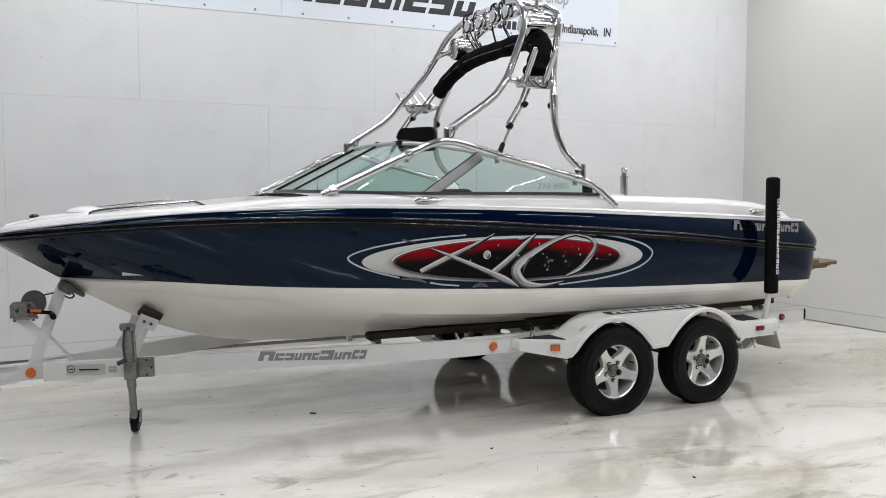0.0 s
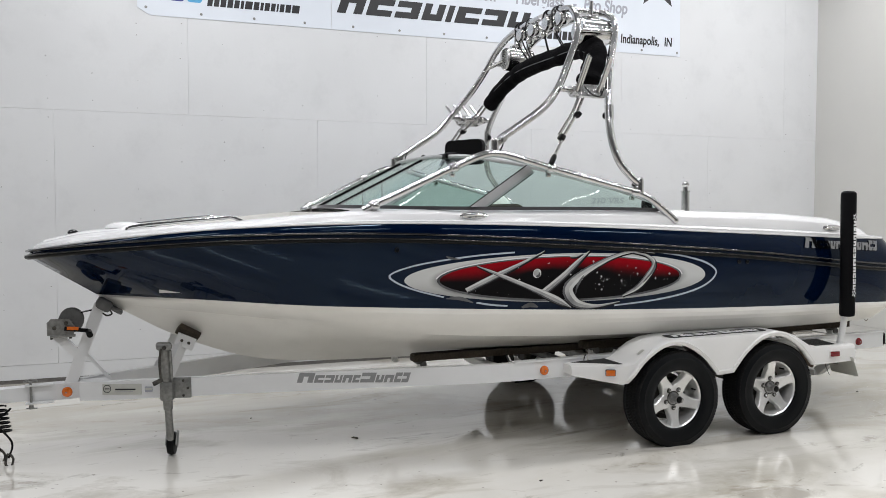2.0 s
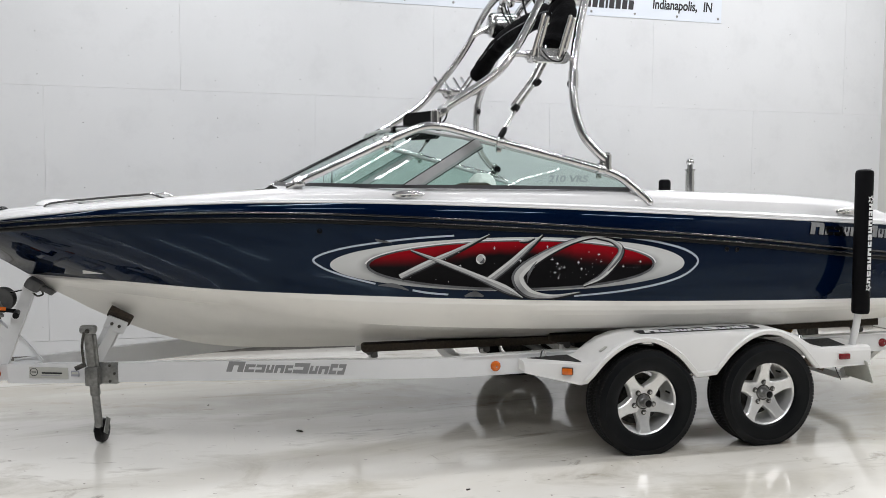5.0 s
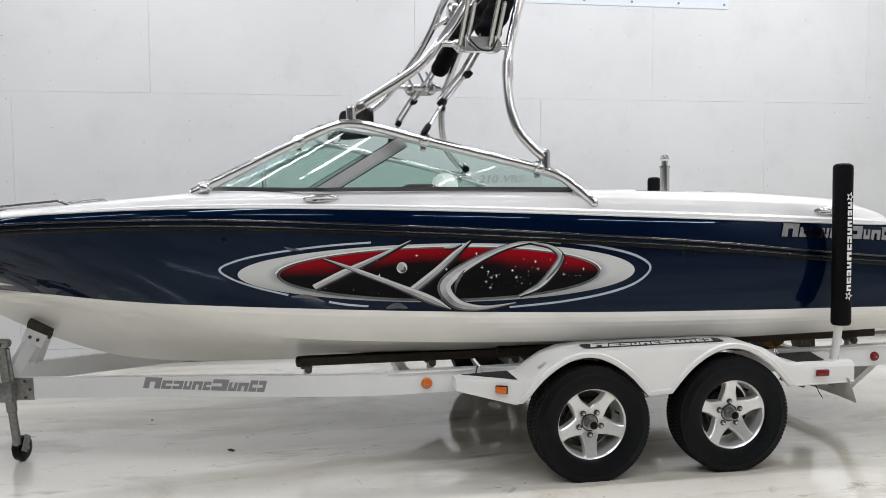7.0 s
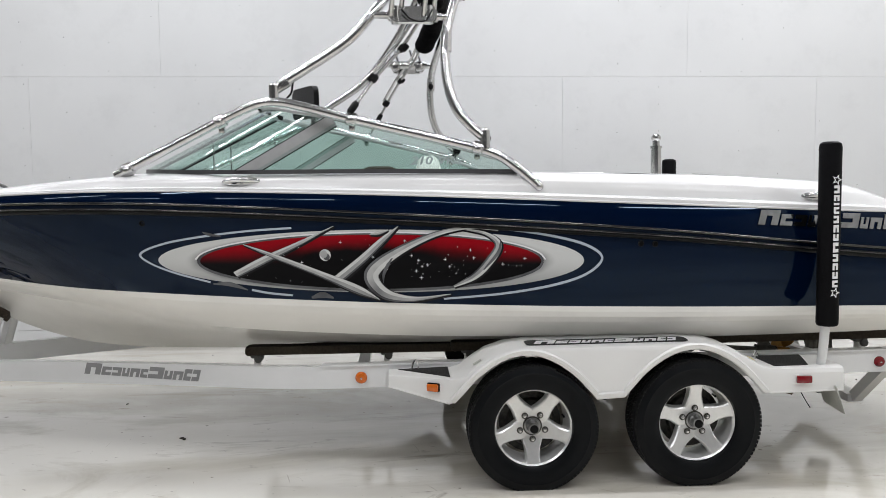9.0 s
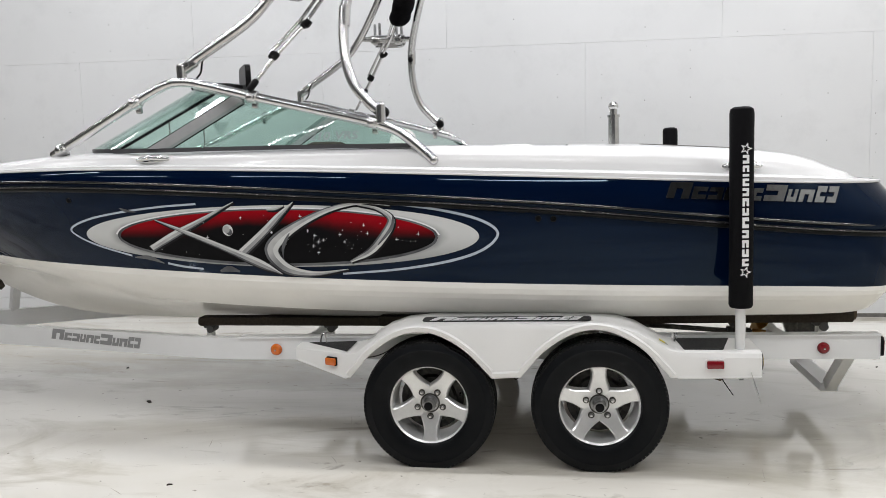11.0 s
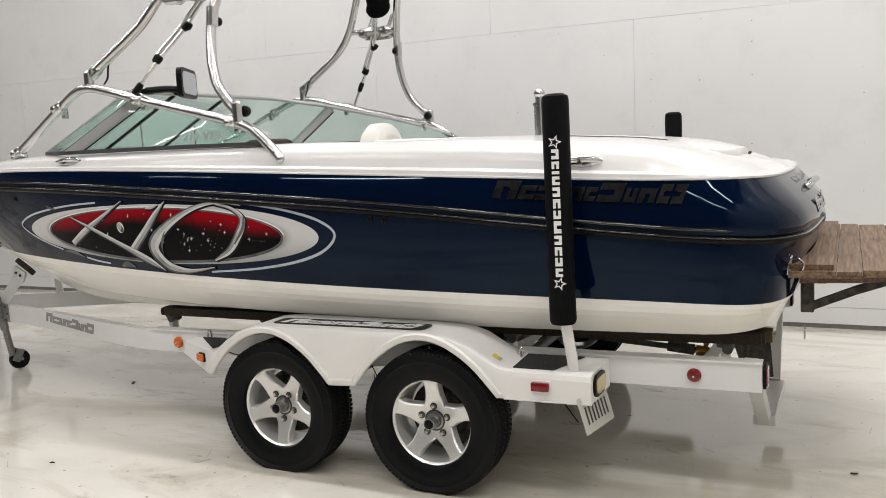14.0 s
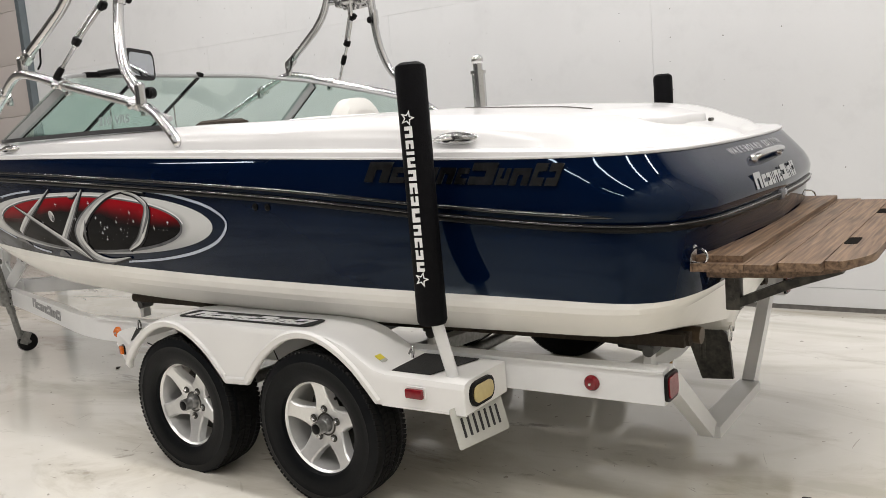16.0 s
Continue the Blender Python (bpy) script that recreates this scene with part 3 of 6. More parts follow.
for word, x in (("Customization", -0.42), ("-", 0.17), ("Fiberglass", 0.63), ("-", 1.09), ("Pro Shop", 1.52)):
    lettering(word, 0.205, on_wall(x - 0.03, 4.045) @ Matrix.Diagonal((0.80, 1, 1, 1)), INK_GREY, "services_line", banner, 0.002, shear=0.15, bold=0.005)
for x, mat, inner in ((-3.64, INK_BROWN, PLATE), (-3.47, INK_BLUE, DECAL_WHITE), (-3.30, INK_SKY, DECAL_WHITE)):
    bm = bmesh.new()
    plate(bm, rounded(0.145, 0.145, 0.03), on_wall(x + 0.02, 3.75), 0.002)
    part("icon", bm, mat, banner)
    bm = bmesh.new()
    plate(bm, rounded(0.05, 0.085, 0.02), Matrix.Translation((0, -0.003, 0)) @ on_wall(x + 0.02, 3.745), 0.001)
    part("icon_mark", bm, inner, banner)
for r, mat, lift in ((0.36, INK, 0.0), (0.22, INK_RED, 0.003)):
    bm = bmesh.new()
    o = [((r if k % 2 == 0 else r * 0.42) * math.sin(math.pi * k / 5), (r if k % 2 == 0 else r * 0.42) * math.cos(math.pi * k / 5)) for k in range(10)]
    plate(bm, o, Matrix.Translation((0, -lift, 0)) @ on_wall(2.24, 4.42), 0.002)
    part("star", bm, mat, banner)
for i in range(13):
    bm = bmesh.new()
    turned(bm, [(0.014, 0), (0.013, 0.004), (0, 0.006)], on_wall(-3.74 + i * 0.523, BANNER_Z0 + 0.045 + (0.03 if i == 0 else 0)), 10)
    part("screw", bm, GALV, banner)

# bits lying on the floor
for x, y, s in ((-2.49, -0.25, 0.03), (-0.9, -2.6, 0.012), (2.2, -0.4, 0.013), (-1.7, -1.6, 0.013), (2.5, 0.9, 0.011), (-3.1, 0.6, 0.013)):
    bm = bmesh.new()
    o = [(s * (1 + 0.5 * math.sin(3 * k + x)) * math.cos(k * 0.9), s * 0.5 * (1 + 0.4 * math.cos(2 * k)) * math.sin(k * 0.9)) for k in range(7)]
    plate(bm, o, pose(x, y, 0.0, 0, 0, x * 90), 0.006)
    tagged(part("leaf_scrap", bm, DIRT), "tiny dark dry leaf scrap lying on the floor", "debris", "floor scraps")

# scuff marks on the floor
bm = bmesh.new()
rng = random.Random(21)
for i in range(420):
    x, y = rng.uniform(-5, 4.6), rng.uniform(-4.2, 2.5)
    if i % 3 == 0:
        x, y = rng.gauss(2.2, 0.9), rng.gauss(-0.6, 0.8)
    if i % 3 == 1:
        x, y = rng.gauss(-1.4, 1.1), rng.gauss(-0.3, 0.7)
    a, ln, w = rng.uniform(0, math.pi), rng.choice((0.015, 0.02, 0.03, 0.04, 0.06, 0.14)), rng.choice((0.0015, 0.002, 0.003))
    d, q = Vector((math.cos(a), math.sin(a), 0)), rng.uniform(-0.08, 0.08)
    line_pts = [Vector((x, y, 0.0006)) + d * ln * k / 4 + Vector((-d.y, d.x, 0)) * q * ln * (k / 4) ** 2 for k in range(5)]
    side = Vector((-d.y, d.x, 0)) * w
    ws = [0.2, 0.9, 1.0, 0.6, 0.1]
    top = [bm.verts.new(p + side * e) for p, e in zip(line_pts, ws)]
    low = [bm.verts.new(p - side * e) for p, e in zip(line_pts, ws)]
    for k in range(4):
        bm.faces.new((low[k], low[k + 1], top[k + 1], top[k]))
tagged(part("floor_scuffs", bm, SCUFF), "thin dark scuff marks on the floor", "scuffs", kind="stuff")

# ---------------------------------------------------------------- the boat
boat = thing("wakeboard_boat", (-1.2, 0, 0.53), "navy and white open-bow wakeboard boat resting on its trailer", "boat", tilt=NOSE)
SIDE_N, STERN_N = 64, 22


def line(side, stern):
    """A hull line on one half: evenly along the side, then round the stern to the middle."""
    a = even(spline(side, 10), SIDE_N)
    pts = a + even(spline(stern, 10), STERN_N)[1:]
    for _ in range(5):
        pts = [p if abs(i - SIDE_N) > 8 else (pts[i - 1] + p * 2 + pts[i + 1]) / 4 for i, p in enumerate(pts)]
    return pts


keel = line([(-4.06, 0, 1.03), (-3.915, 0, 0.945), (-3.73, 0, 0.842), (-3.35, 0, 0.681), (-2.95, 0, 0.592), (-2.3, 0, 0.555), (-1, 0, 0.535), (1.5, 0, 0.53)],
            [(1.5, 0, 0.53), (1.66, 0, 0.53), (1.83, 0, 0.532)])
chine = line([(-4.10, 0, 1.06), (-3.5, 0.30, 1.0), (-3.0, 0.52, 0.945), (-2.5, 0.73, 0.88), (-2.0, 0.88, 0.832), (-1.2, 0.945, 0.785), (-0.5, 0.97, 0.762), (0.5, 0.97, 0.734), (1.5, 0.965, 0.738)],
             [(1.5, 0.965, 0.738), (1.76, 0.955, 0.742), (1.845, 0.88, 0.765), (1.855, 0.5, 0.69), (1.84, 0, 0.60)])
knuckle = line([(-4.15, 0, 1.09), (-3.5, 0.41, 1.05), (-3.0, 0.67, 1.0), (-2.5, 0.86, 0.955), (-2.0, 0.99, 0.92), (-1.2, 1.08, 0.89), (-0.5, 1.11, 0.868), (0.5, 1.11, 0.842), (1.5, 1.08, 0.83)],
               [(1.5, 1.08, 0.83), (1.80, 1.055, 0.828), (1.878, 0.96, 0.832), (1.91, 0.78, 0.838), (1.925, 0.4, 0.84), (1.93, 0, 0.84)])
white_line = line([(-4.19, 0, 1.128), (-4.0, 0.10, 1.118), (-3.5, 0.46, 1.10), (-3.0, 0.75, 1.072), (-2.5, 0.93, 1.05), (-1.5, 1.10, 1.003), (-0.5, 1.14, 0.958), (0.5, 1.13, 0.925), (1.45, 1.10, 0.903)],
                  [(1.45, 1.10, 0.903), (1.82, 1.07, 0.889), (1.915, 0.97, 0.888), (1.958, 0.78, 0.892), (1.978, 0.4, 0.892), (1.99, 0, 0.892)])
rub = line([(-4.60, 0, 1.392), (-4.555, 0.11, 1.40), (-4.41, 0.30, 1.42), (-4.0, 0.56, 1.456), (-3.36, 0.845, 1.49), (-2.45, 1.09, 1.49), (-1.2, 1.20, 1.422), (0.2, 1.20, 1.314), (1.0, 1.18, 1.230), (1.45, 1.15, 1.185)],
           [(1.45, 1.15, 1.182), (1.812, 1.105, 1.158), (1.937, 0.99, 1.150), (1.997, 0.78, 1.148), (2.032, 0.4, 1.149), (2.047, 0, 1.150)])
sheer = line([(-4.575, 0, 1.432), (-4.53, 0.11, 1.438), (-4.40, 0.29, 1.465), (-4.0, 0.55, 1.516), (-3.36, 0.83, 1.569), (-2.45, 1.075, 1.587), (-1.2, 1.185, 1.549), (0.2, 1.18, 1.477), (1.0, 1.155, 1.432), (1.42, 1.12, 1.410)],
             [(1.42, 1.12, 1.410), (1.715, 1.075, 1.402), (1.838, 0.962, 1.398), (1.887, 0.75, 1.392), (1.912, 0.4, 1.388), (1.925, 0, 1.388)])


def strip(name, rows, mat, label="", sharp=40):
    """One band of the hull with both halves in one mesh."""
    bm = bmesh.new()
    loft(bm, rows)
    loft(bm, mirrored(rows))
    return part(name, bm, mat, boat, label, sharp)


strip("hull_bottom", between(keel, chine, 3)[:-1] + between(chine, knuckle, 2, 0.006)[:-1] + between(knuckle, white_line, 3, 0.012), BOTTOM, "white hull bottom", 14)
strip("hull_side", between(white_line, rub, 8, 0.012), NAVY, "glossy navy hull side")
BAND = between(rub, sheer, 8, 0.012, 0.056)
strip("hull_upper_band", BAND, NAVY, "glossy navy upper band")


def shifted(lineset, out, up):
    """The line moved outwards in plan and up."""
    res = []
    for i, p in enumerate(lineset):
        a, b = lineset[max(i - 1, 0)], lineset[min(i + 1, len(lineset) - 1)]
        d = Vector((b.x - a.x, b.y - a.y, 0))
        nrm = Vector((-d.y, d.x, 0)).normalized() if d.length > 1e-6 else Vector((0, 0, 0))
        q = p + nrm * out
        res.append(Vector((q.x, max(q.y, 0.0), p.z + up)))
    res[0].y = res[-1].y = 0.0
    return res


def moulding(name, base, mat, low, high, depth, label):
    """A half-round strip that runs round the whole hull along a line."""
    rows = [shifted(base, -0.004, low), shifted(base, depth * 0.8, low + (high - low) * 0.2), shifted(base, depth, (low + high) / 2), shifted(base, depth * 0.8, high - (high - low) * 0.2), shifted(base, -0.004, high)]
    return strip(name, rows, mat, label, 60)


moulding("rub_rail", rub, BLACK, -0.020, 0.015, 0.02, "black rubber rub rail")
moulding("rub_rail_insert", shifted(rub, 0.019, 0.006), BLACK_GLOSS, -0.004, 0.004, 0.004, "gloss black insert")
moulding("upper_moulding", shifted(rub, 0.004, 0.036), BLACK_GLOSS, -0.009, 0.009, 0.010, "gloss black moulding")
moulding("sheer_lip", sheer, WHITE, -0.002, 0.014, 0.004, "white deck lip")

SHOULDER = ((-4.58, 1.455), (-4.3, 1.525), (-4.0, 1.556), (-3.7, 1.58), (-3.36, 1.602), (-3.0, 1.634), (-2.6, 1.663), (-1.8, 1.668), (-0.4, 1.644), (0.7, 1.606), (1.24, 1.566), (1.42, 1.540), (1.55, 1.508), (1.64, 1.475), (1.72, 1.452), (1.78, 1.438), (1.86, 1.420), (1.92, 1.404))


def shoulder(x):
    return float(np.interp(x, [a for a, b in SHOULDER], [b for a, b in SHOULDER]))


def deck_line(inset, level):
    """A line inside the sheer; level 0 is the sheer's own height, 1 the deck shoulder's."""
    moved = []
    for i, p in enumerate(sheer):
        a, b = sheer[max(i - 1, 0)], sheer[min(i + 1, len(sheer) - 1)]
        d = Vector((b.x - a.x, b.y - a.y, 0)).normalized()
        nrm = Vector((d.y, -d.x, 0))
        k = (inset + min(inset, 0.1) * 1.7 * min(max((i - SIDE_N + 12) / 18, 0.0), 1.0) ** 2) * min(1.0, 0.3 + p.y / 0.5)
        q = p + nrm * k
        q.y = max(q.y, 0.0 if i in (0, len(sheer) - 1) else 0.004)
        moved.append(q)
    # keep the inner lines from folding over at the stern corner
    for _ in range(int(inset * 260)):
        moved = [q if abs(i - SIDE_N) > 14 else (moved[i - 1] + q * 2 + moved[i + 1]) / 4 for i, q in enumerate(moved)]
    for p, q in zip(sheer, moved):
        q.z = p.z + (shoulder(q.x) - p.z) * level + 0.01
    moved[0].y = moved[-1].y = 0.0
    return moved


tiers = [deck_line(*k) for k in ((-0.002, -0.02), (0.0, 0.12), (0.010, 0.19), (0.022, 0.205), (0.029, 0.175), (0.034, 0.19), (0.041, 0.40), (0.049, 0.64), (0.053, 0.69), (0.066, 0.765), (0.085, 0.86), (0.108, 0.945), (0.135, 0.99), (0.165, 1.0), (0.26, 1.02))]
strip("deck_side", tiers, WHITE, "white gelcoat deck", 30)
d4 = tiers[-1]


DECK_END = max(p.x for p in d4)


def crown_at(x, crown):
    """The deck's crown, which runs out towards the stern."""
    return crown * min(1.0, max(0.0, (DECK_END - x) / 0.35))


def cover(name, x0, x1, crown, mat, label):
    """A crowned top between the two inner deck lines from x0 to x1."""
    pts = [p for p in d4 if x0 <= p.x <= x1]
    rows = []
    for p in pts:
        w = max(p.y, 0.002)
        rows.append([Vector((p.x + 0.0, w * s, p.z + crown_at(p.x, crown) * (1 - s * s))) for s in [k / 8 - 1 for k in range(17)]])
    bm = bmesh.new()
    loft(bm, rows)
    return part(name, bm, mat, boat, label)


cover("fore_deck", -4.6, -3.86, 0.012, WHITE, "white fore deck")
cover("helm_deck", -2.72, -2.2, 0.02, WHITE, "white deck ahead of the windscreen")
cover("sun_deck", 0.22, 1.95, 0.010, WHITE, "white engine hatch and sun pad")

# open bow and cockpit wells
for name, x0, x1, zf in (("bow_well", -3.88, -2.70, 1.15), ("cockpit_well", -2.22, 0.24, 0.95)):
    pts = [p for p in d4 if x0 <= p.x <= x1]
    rows = [[p.copy() for p in pts], [Vector((p.x, p.y * 0.96, zf)) for p in pts], [Vector((p.x, 0, zf)) for p in pts]]
    bm = bmesh.new()
    loft(bm, rows)
    loft(bm, mirrored(rows))
    for e in (0, -1):
        p = pts[e]
        bm.faces.new([bm.verts.new(v) for v in ((p.x, -p.y, p.z), (p.x, p.y, p.z), (p.x, p.y * 0.96, zf), (p.x, -p.y * 0.96, zf))])
    part(name, bm, VINYL if zf > 1 else INTERIOR, boat, "white upholstered well" if zf > 1 else "grey carpeted well")

# seams between the sun pads

bm_deck = bmesh.new()
loft(bm_deck, tiers)
loft(bm_deck, mirrored(tiers))
loft(bm_deck, [[Vector((p.x, p.y * k / 4, p.z + crown_at(p.x, 0.010) * (1 - (k / 4) ** 2))) for k in range(-4, 5)] for p in d4 if p.x > 0.22])
DECK_TREE = BVHTree.FromBMesh(bm_deck)
bm_deck.free()


def on_deck(x, y, lift):
    hit = DECK_TREE.ray_cast(Vector((x, y, 3)), Vector((0, 0, -1)))[0]
    return Vector((x, y, (hit.z if hit else shoulder(x)) + lift))


bm = bmesh.new()
beam(bm, [on_deck(0.72 + 0.05 * k, -0.34 - 0.002 * k, 0.002) for k in range(14)], 0.012, 0.006)
part("pad_seam", bm, SEAM, boat, "grey gap between sun pads")
# the pad's raised rear end, and the catch below it
bm = bmesh.new()
rows = []
for j in range(25):
    y = -0.37 + 0.74 * j / 24
    k = abs(y) / 0.37
    end = 1.685 - 0.15 * k ** 5
    row = []
    for f in (0, 0.15, 0.3, 0.45, 0.6, 0.75, 0.87, 0.94, 0.98, 1.0):
        x = 1.36 + (end - 1.36) * f
        floor_z = on_deck(x, y, 0).z
        rise = (0.006 + 0.034 * max(0.0, (x - 1.42) / 0.265)) * (1 - k ** 6) * min(1.0, f * 4)
        row.append(Vector((x, y, floor_z - 0.003 + rise - (0.006 if f == 1.0 else 0.0))))
    row.append(on_deck(end + 0.001, y, -0.004))
    rows.append(row)
loft(bm, rows)
part("pad_end", bm, WHITE, boat, "white raised rear end of the sun pad", 50)
bm = bmesh.new()
box(bm, on_deck(1.692, 0.24, 0.010), (0.014, 0.05, 0.016), (0, 12, 0), bevel=0.004)
part("pad_catch", bm, DARK_STEEL, boat, "small dark catch")
# seats and pads
for name, c, s in (("helm_seat", (-1.0, 0.62, 1.28), (0.5, 0.5, 0.62)), ("bench_seat", (-0.02, 0.0, 1.30), (0.45, 1.6, 0.70)), ("side_bench", (-1.2, -0.68, 1.2), (1.6, 0.42, 0.5)), ("dash", (-2.0, 0.5, 1.36), (0.42, 0.75, 0.62)), ("console", (-2.0, -0.5, 1.36), (0.42, 0.75, 0.62))):
    bm = bmesh.new()
    box(bm, c, s, bevel=min(s) * 0.3)
    part(name, bm, VINYL, boat, "white vinyl")
# rounded seat back
bm = bmesh.new()
rim = [(0.24 * math.copysign(abs(math.cos(a)) ** 0.7, math.cos(a)), 0.43 * math.sin(a) ** 0.75) for a in [math.pi * k / 16 for k in range(17)]]
rows = []
for dx, f in ((-0.09, 0.80), (-0.075, 0.93), (-0.04, 1.0), (0.04, 1.0), (0.075, 0.93), (0.09, 0.80)):
    rows.append([Vector((-0.88 + dx, 0.76 + y * f, 1.365 + z * f)) for y, z in rim])
loft(bm, rows)
for r in (rows[0], rows[-1]):
    bm.faces.new([bm.verts.new(v) for v in r])
part("seat_back", bm, VINYL, boat, "white vinyl rounded seat back")
bm = bmesh.new()
box(bm, (-1.22, -0.12, 1.660), (0.22, 0.30, 0.10), bevel=0.045)
part("engine_cushion", bm, CARPET, boat, "brown folded cushion")

# bow fittings
bm = bmesh.new()
box(bm, (-4.32, 0, 1.522), (0.10, 0.09, 0.02), bevel=0.006)
ball(bm, (-4.325, 0.0, 1.545), 0.026, (1.3, 1.2, 0.8))
part("bow_light", bm, BLACK_GLOSS, boat, "small dark bow light")
bm = bmesh.new()
ball(bm, (-4.0, -0.0, 1.572), 0.1, (1.3, 1.4, 0.40), 20)
part("bow_vent", bm, WHITE, boat, "white domed hatch")
for s in (-1, 1):
    bm = bmesh.new()
    tube(bm, spline([(-4.0, 0.40 * s, 1.55), (-3.965, 0.407 * s, 1.582), (-3.7, 0.483 * s, 1.611), (-3.42, 0.564 * s, 1.634), (-3.365, 0.582 * s, 1.636), (-3.285, 0.60 * s, 1.60)], 6), 0.0115, 10)
    part("bow_rail", bm, CHROME, boat, "polished bow grab rail")


def cleat(x, y, z, turn):
    """A two-horned cleat that stands proud of black ovals, painted as its shaded cup."""
    m = pose(x, y, z, 0, 0, turn)
    bm = bmesh.new()
    oval = [(0.098 * math.copysign(abs(math.cos(a)) ** 0.8, math.cos(a)), 0.027 * math.sin(a)) for a in [2 * math.pi * k / 28 for k in range(28)]]
    ball(bm, (x, y, z), 0.1, (1.0, 0.11, 0.25), 24)
    base = part("cleat", bm, CHROME, boat, "chrome pull-up deck cleat")
    for k in (-0.036, 0.036):
        bm = bmesh.new()
        plate(bm, [(k + u * 0.2, v * 0.45) for u, v in oval], m @ Matrix.Translation((0, -0.0095, 0)) @ FACING, 0.001)
        part("cleat_cup", bm, BLACK_GLOSS, base, "black oval painting the cup's recess")
    bm = bmesh.new()
    bar = [(-0.088, -0.009, 0.0), (-0.062, -0.014, 0.002), (-0.03, -0.019, 0.004), (0, -0.024, 0.005), (0.03, -0.019, 0.004), (0.062, -0.012, 0.002), (0.088, -0.008, 0.0)]
    tube(bm, spline([m @ Vector(v) for v in bar], 4), 0.0085, 8)
    cyl(bm, m @ Vector((0, -0.004, 0.0)), m @ Vector((0, -0.021, 0.004)), 0.014, 12)
    part("cleat_bar", bm, CHROME, base, "chrome cleat horns")


def deck_y(x, z):
    """Half-breadth of the deck side at a height."""
    best = 1.0
    for a, b in zip(tiers, tiers[1:]):
        for p, q in zip(a, b):
            if abs(p.x - x) < 0.06 and min(p.z, q.z) <= z <= max(p.z, q.z):
                best = p.y + (q.y - p.y) * (z - p.z) / max(q.z - p.z, 1e-6)
    return best


for x, z in ((-1.91, 1.632), (1.14, 1.50)):
    y = deck_y(x, z)
    cleat(x, -y - 0.004, z, 3)
    cleat(x, y + 0.004, z, 177)

# ski pylon
bm = bmesh.new()
cyl(bm, (0.594, 0, 1.62), (0.594, 0, 1.80), 0.034, 20)
cyl(bm, (0.594, 0, 1.80), (0.594, 0, 1.815), 0.04, 20)
cyl(bm, (0.594, 0, 1.815), (0.594, 0, 1.85), 0.024, 20)
ball(bm, (0.594, 0, 1.868), 0.032, (1, 1, 0.9))
part("ski_pylon", bm, STEEL, boat, "stainless ski pylon with ball top")

# fittings on the hull side
bm_side = bmesh.new()
loft(bm_side, mirrored(between(white_line, rub, 8, 0.012)))
SIDE_TREE = BVHTree.FromBMesh(bm_side)
bm_up = bmesh.new()
loft(bm_up, mirrored(BAND))
UPPER_TREE = BVHTree.FromBMesh(bm_up)
loft(bm_up, BAND)
STERN_TREE = BVHTree.FromBMesh(bm_up)
bm_side.free()
bm_up.free()


def on_hull(x, z, lift=0.003, tree=None):
    """The point of the near hull side at x and z, lifted off the skin."""
    hit, nrm, _, _ = (tree or SIDE_TREE).ray_cast(Vector((x, -4, z)), Vector((0, 1, 0)))
    if hit is None:
        hit = Vector((x, -1.1, z))
    return hit + Vector((0, -lift, 0))


def on_transom(y, z, lift=0.0):
    """A pose on the transom's upper band: local x along it, local y up, z outwards."""
    hit, nrm, _, _ = STERN_TREE.ray_cast(Vector((4, y, z)), Vector((-1, 0, 0)))
    nrm = nrm if nrm.x > 0 else -nrm
    along = Vector((0, 0, 1)).cross(nrm).normalized()
    up = nrm.cross(along)
    m = Matrix((along, up, nrm)).transposed().to_4x4()
    m.translation = hit + nrm * lift
    return m


for x, z, count in ((-2.43, 1.425, 1), (0.145, 1.275, 2)):
    for k in range(count):
        p = on_hull(x + k * 0.075, z - 0.004 * k, 0.0)
        bm = bmesh.new()
        turned(bm, [(0.016, -0.01), (0.016, 0.004), (0.012, 0.006), (0.008, 0.001), (0, 0.001)], Matrix.Translation(p) @ FACING, 18)
        part("drain_fitting", bm, BLACK, boat, "small black through-hull fitting")

# ---------------------------------------------------------------- painted oval graphic on the hull side


def gx(u, v):
    """Design units (1500 wide, 350 high, y down) to hull x and z."""
    s = (u - 52) / 1483
    return -2.466 + 2.752 * s - 0.34 * s * s, 1.4725 - 0.001528 * v + 0.016 - 0.0375 * s


def ellipse_patch(name, cx, cy, rx, ry, mat, lift, icx=None, icy=None, irx=0, iry=0, label=""):
    bm = bmesh.new()
    n = 72
    rows = []
    for j in range(7):
        f = j / 6
        row = []
        for k in range(n + 1):
            a = 2 * math.pi * k / n
            ox, oy = cx + rx * math.cos(a), cy + ry * math.sin(a)
            ix, iy = ((icx + irx * math.cos(a), icy + iry * math.sin(a)) if irx else (cx, cy))
            u, v = ox + (ix - ox) * f, oy + (iy - oy) * f
            x, z = gx(u, v)
            row.append(on_hull(x, z, lift))
        rows.append(row)
    loft(bm, rows)
    return part(name, bm, mat, boat, label, 80)


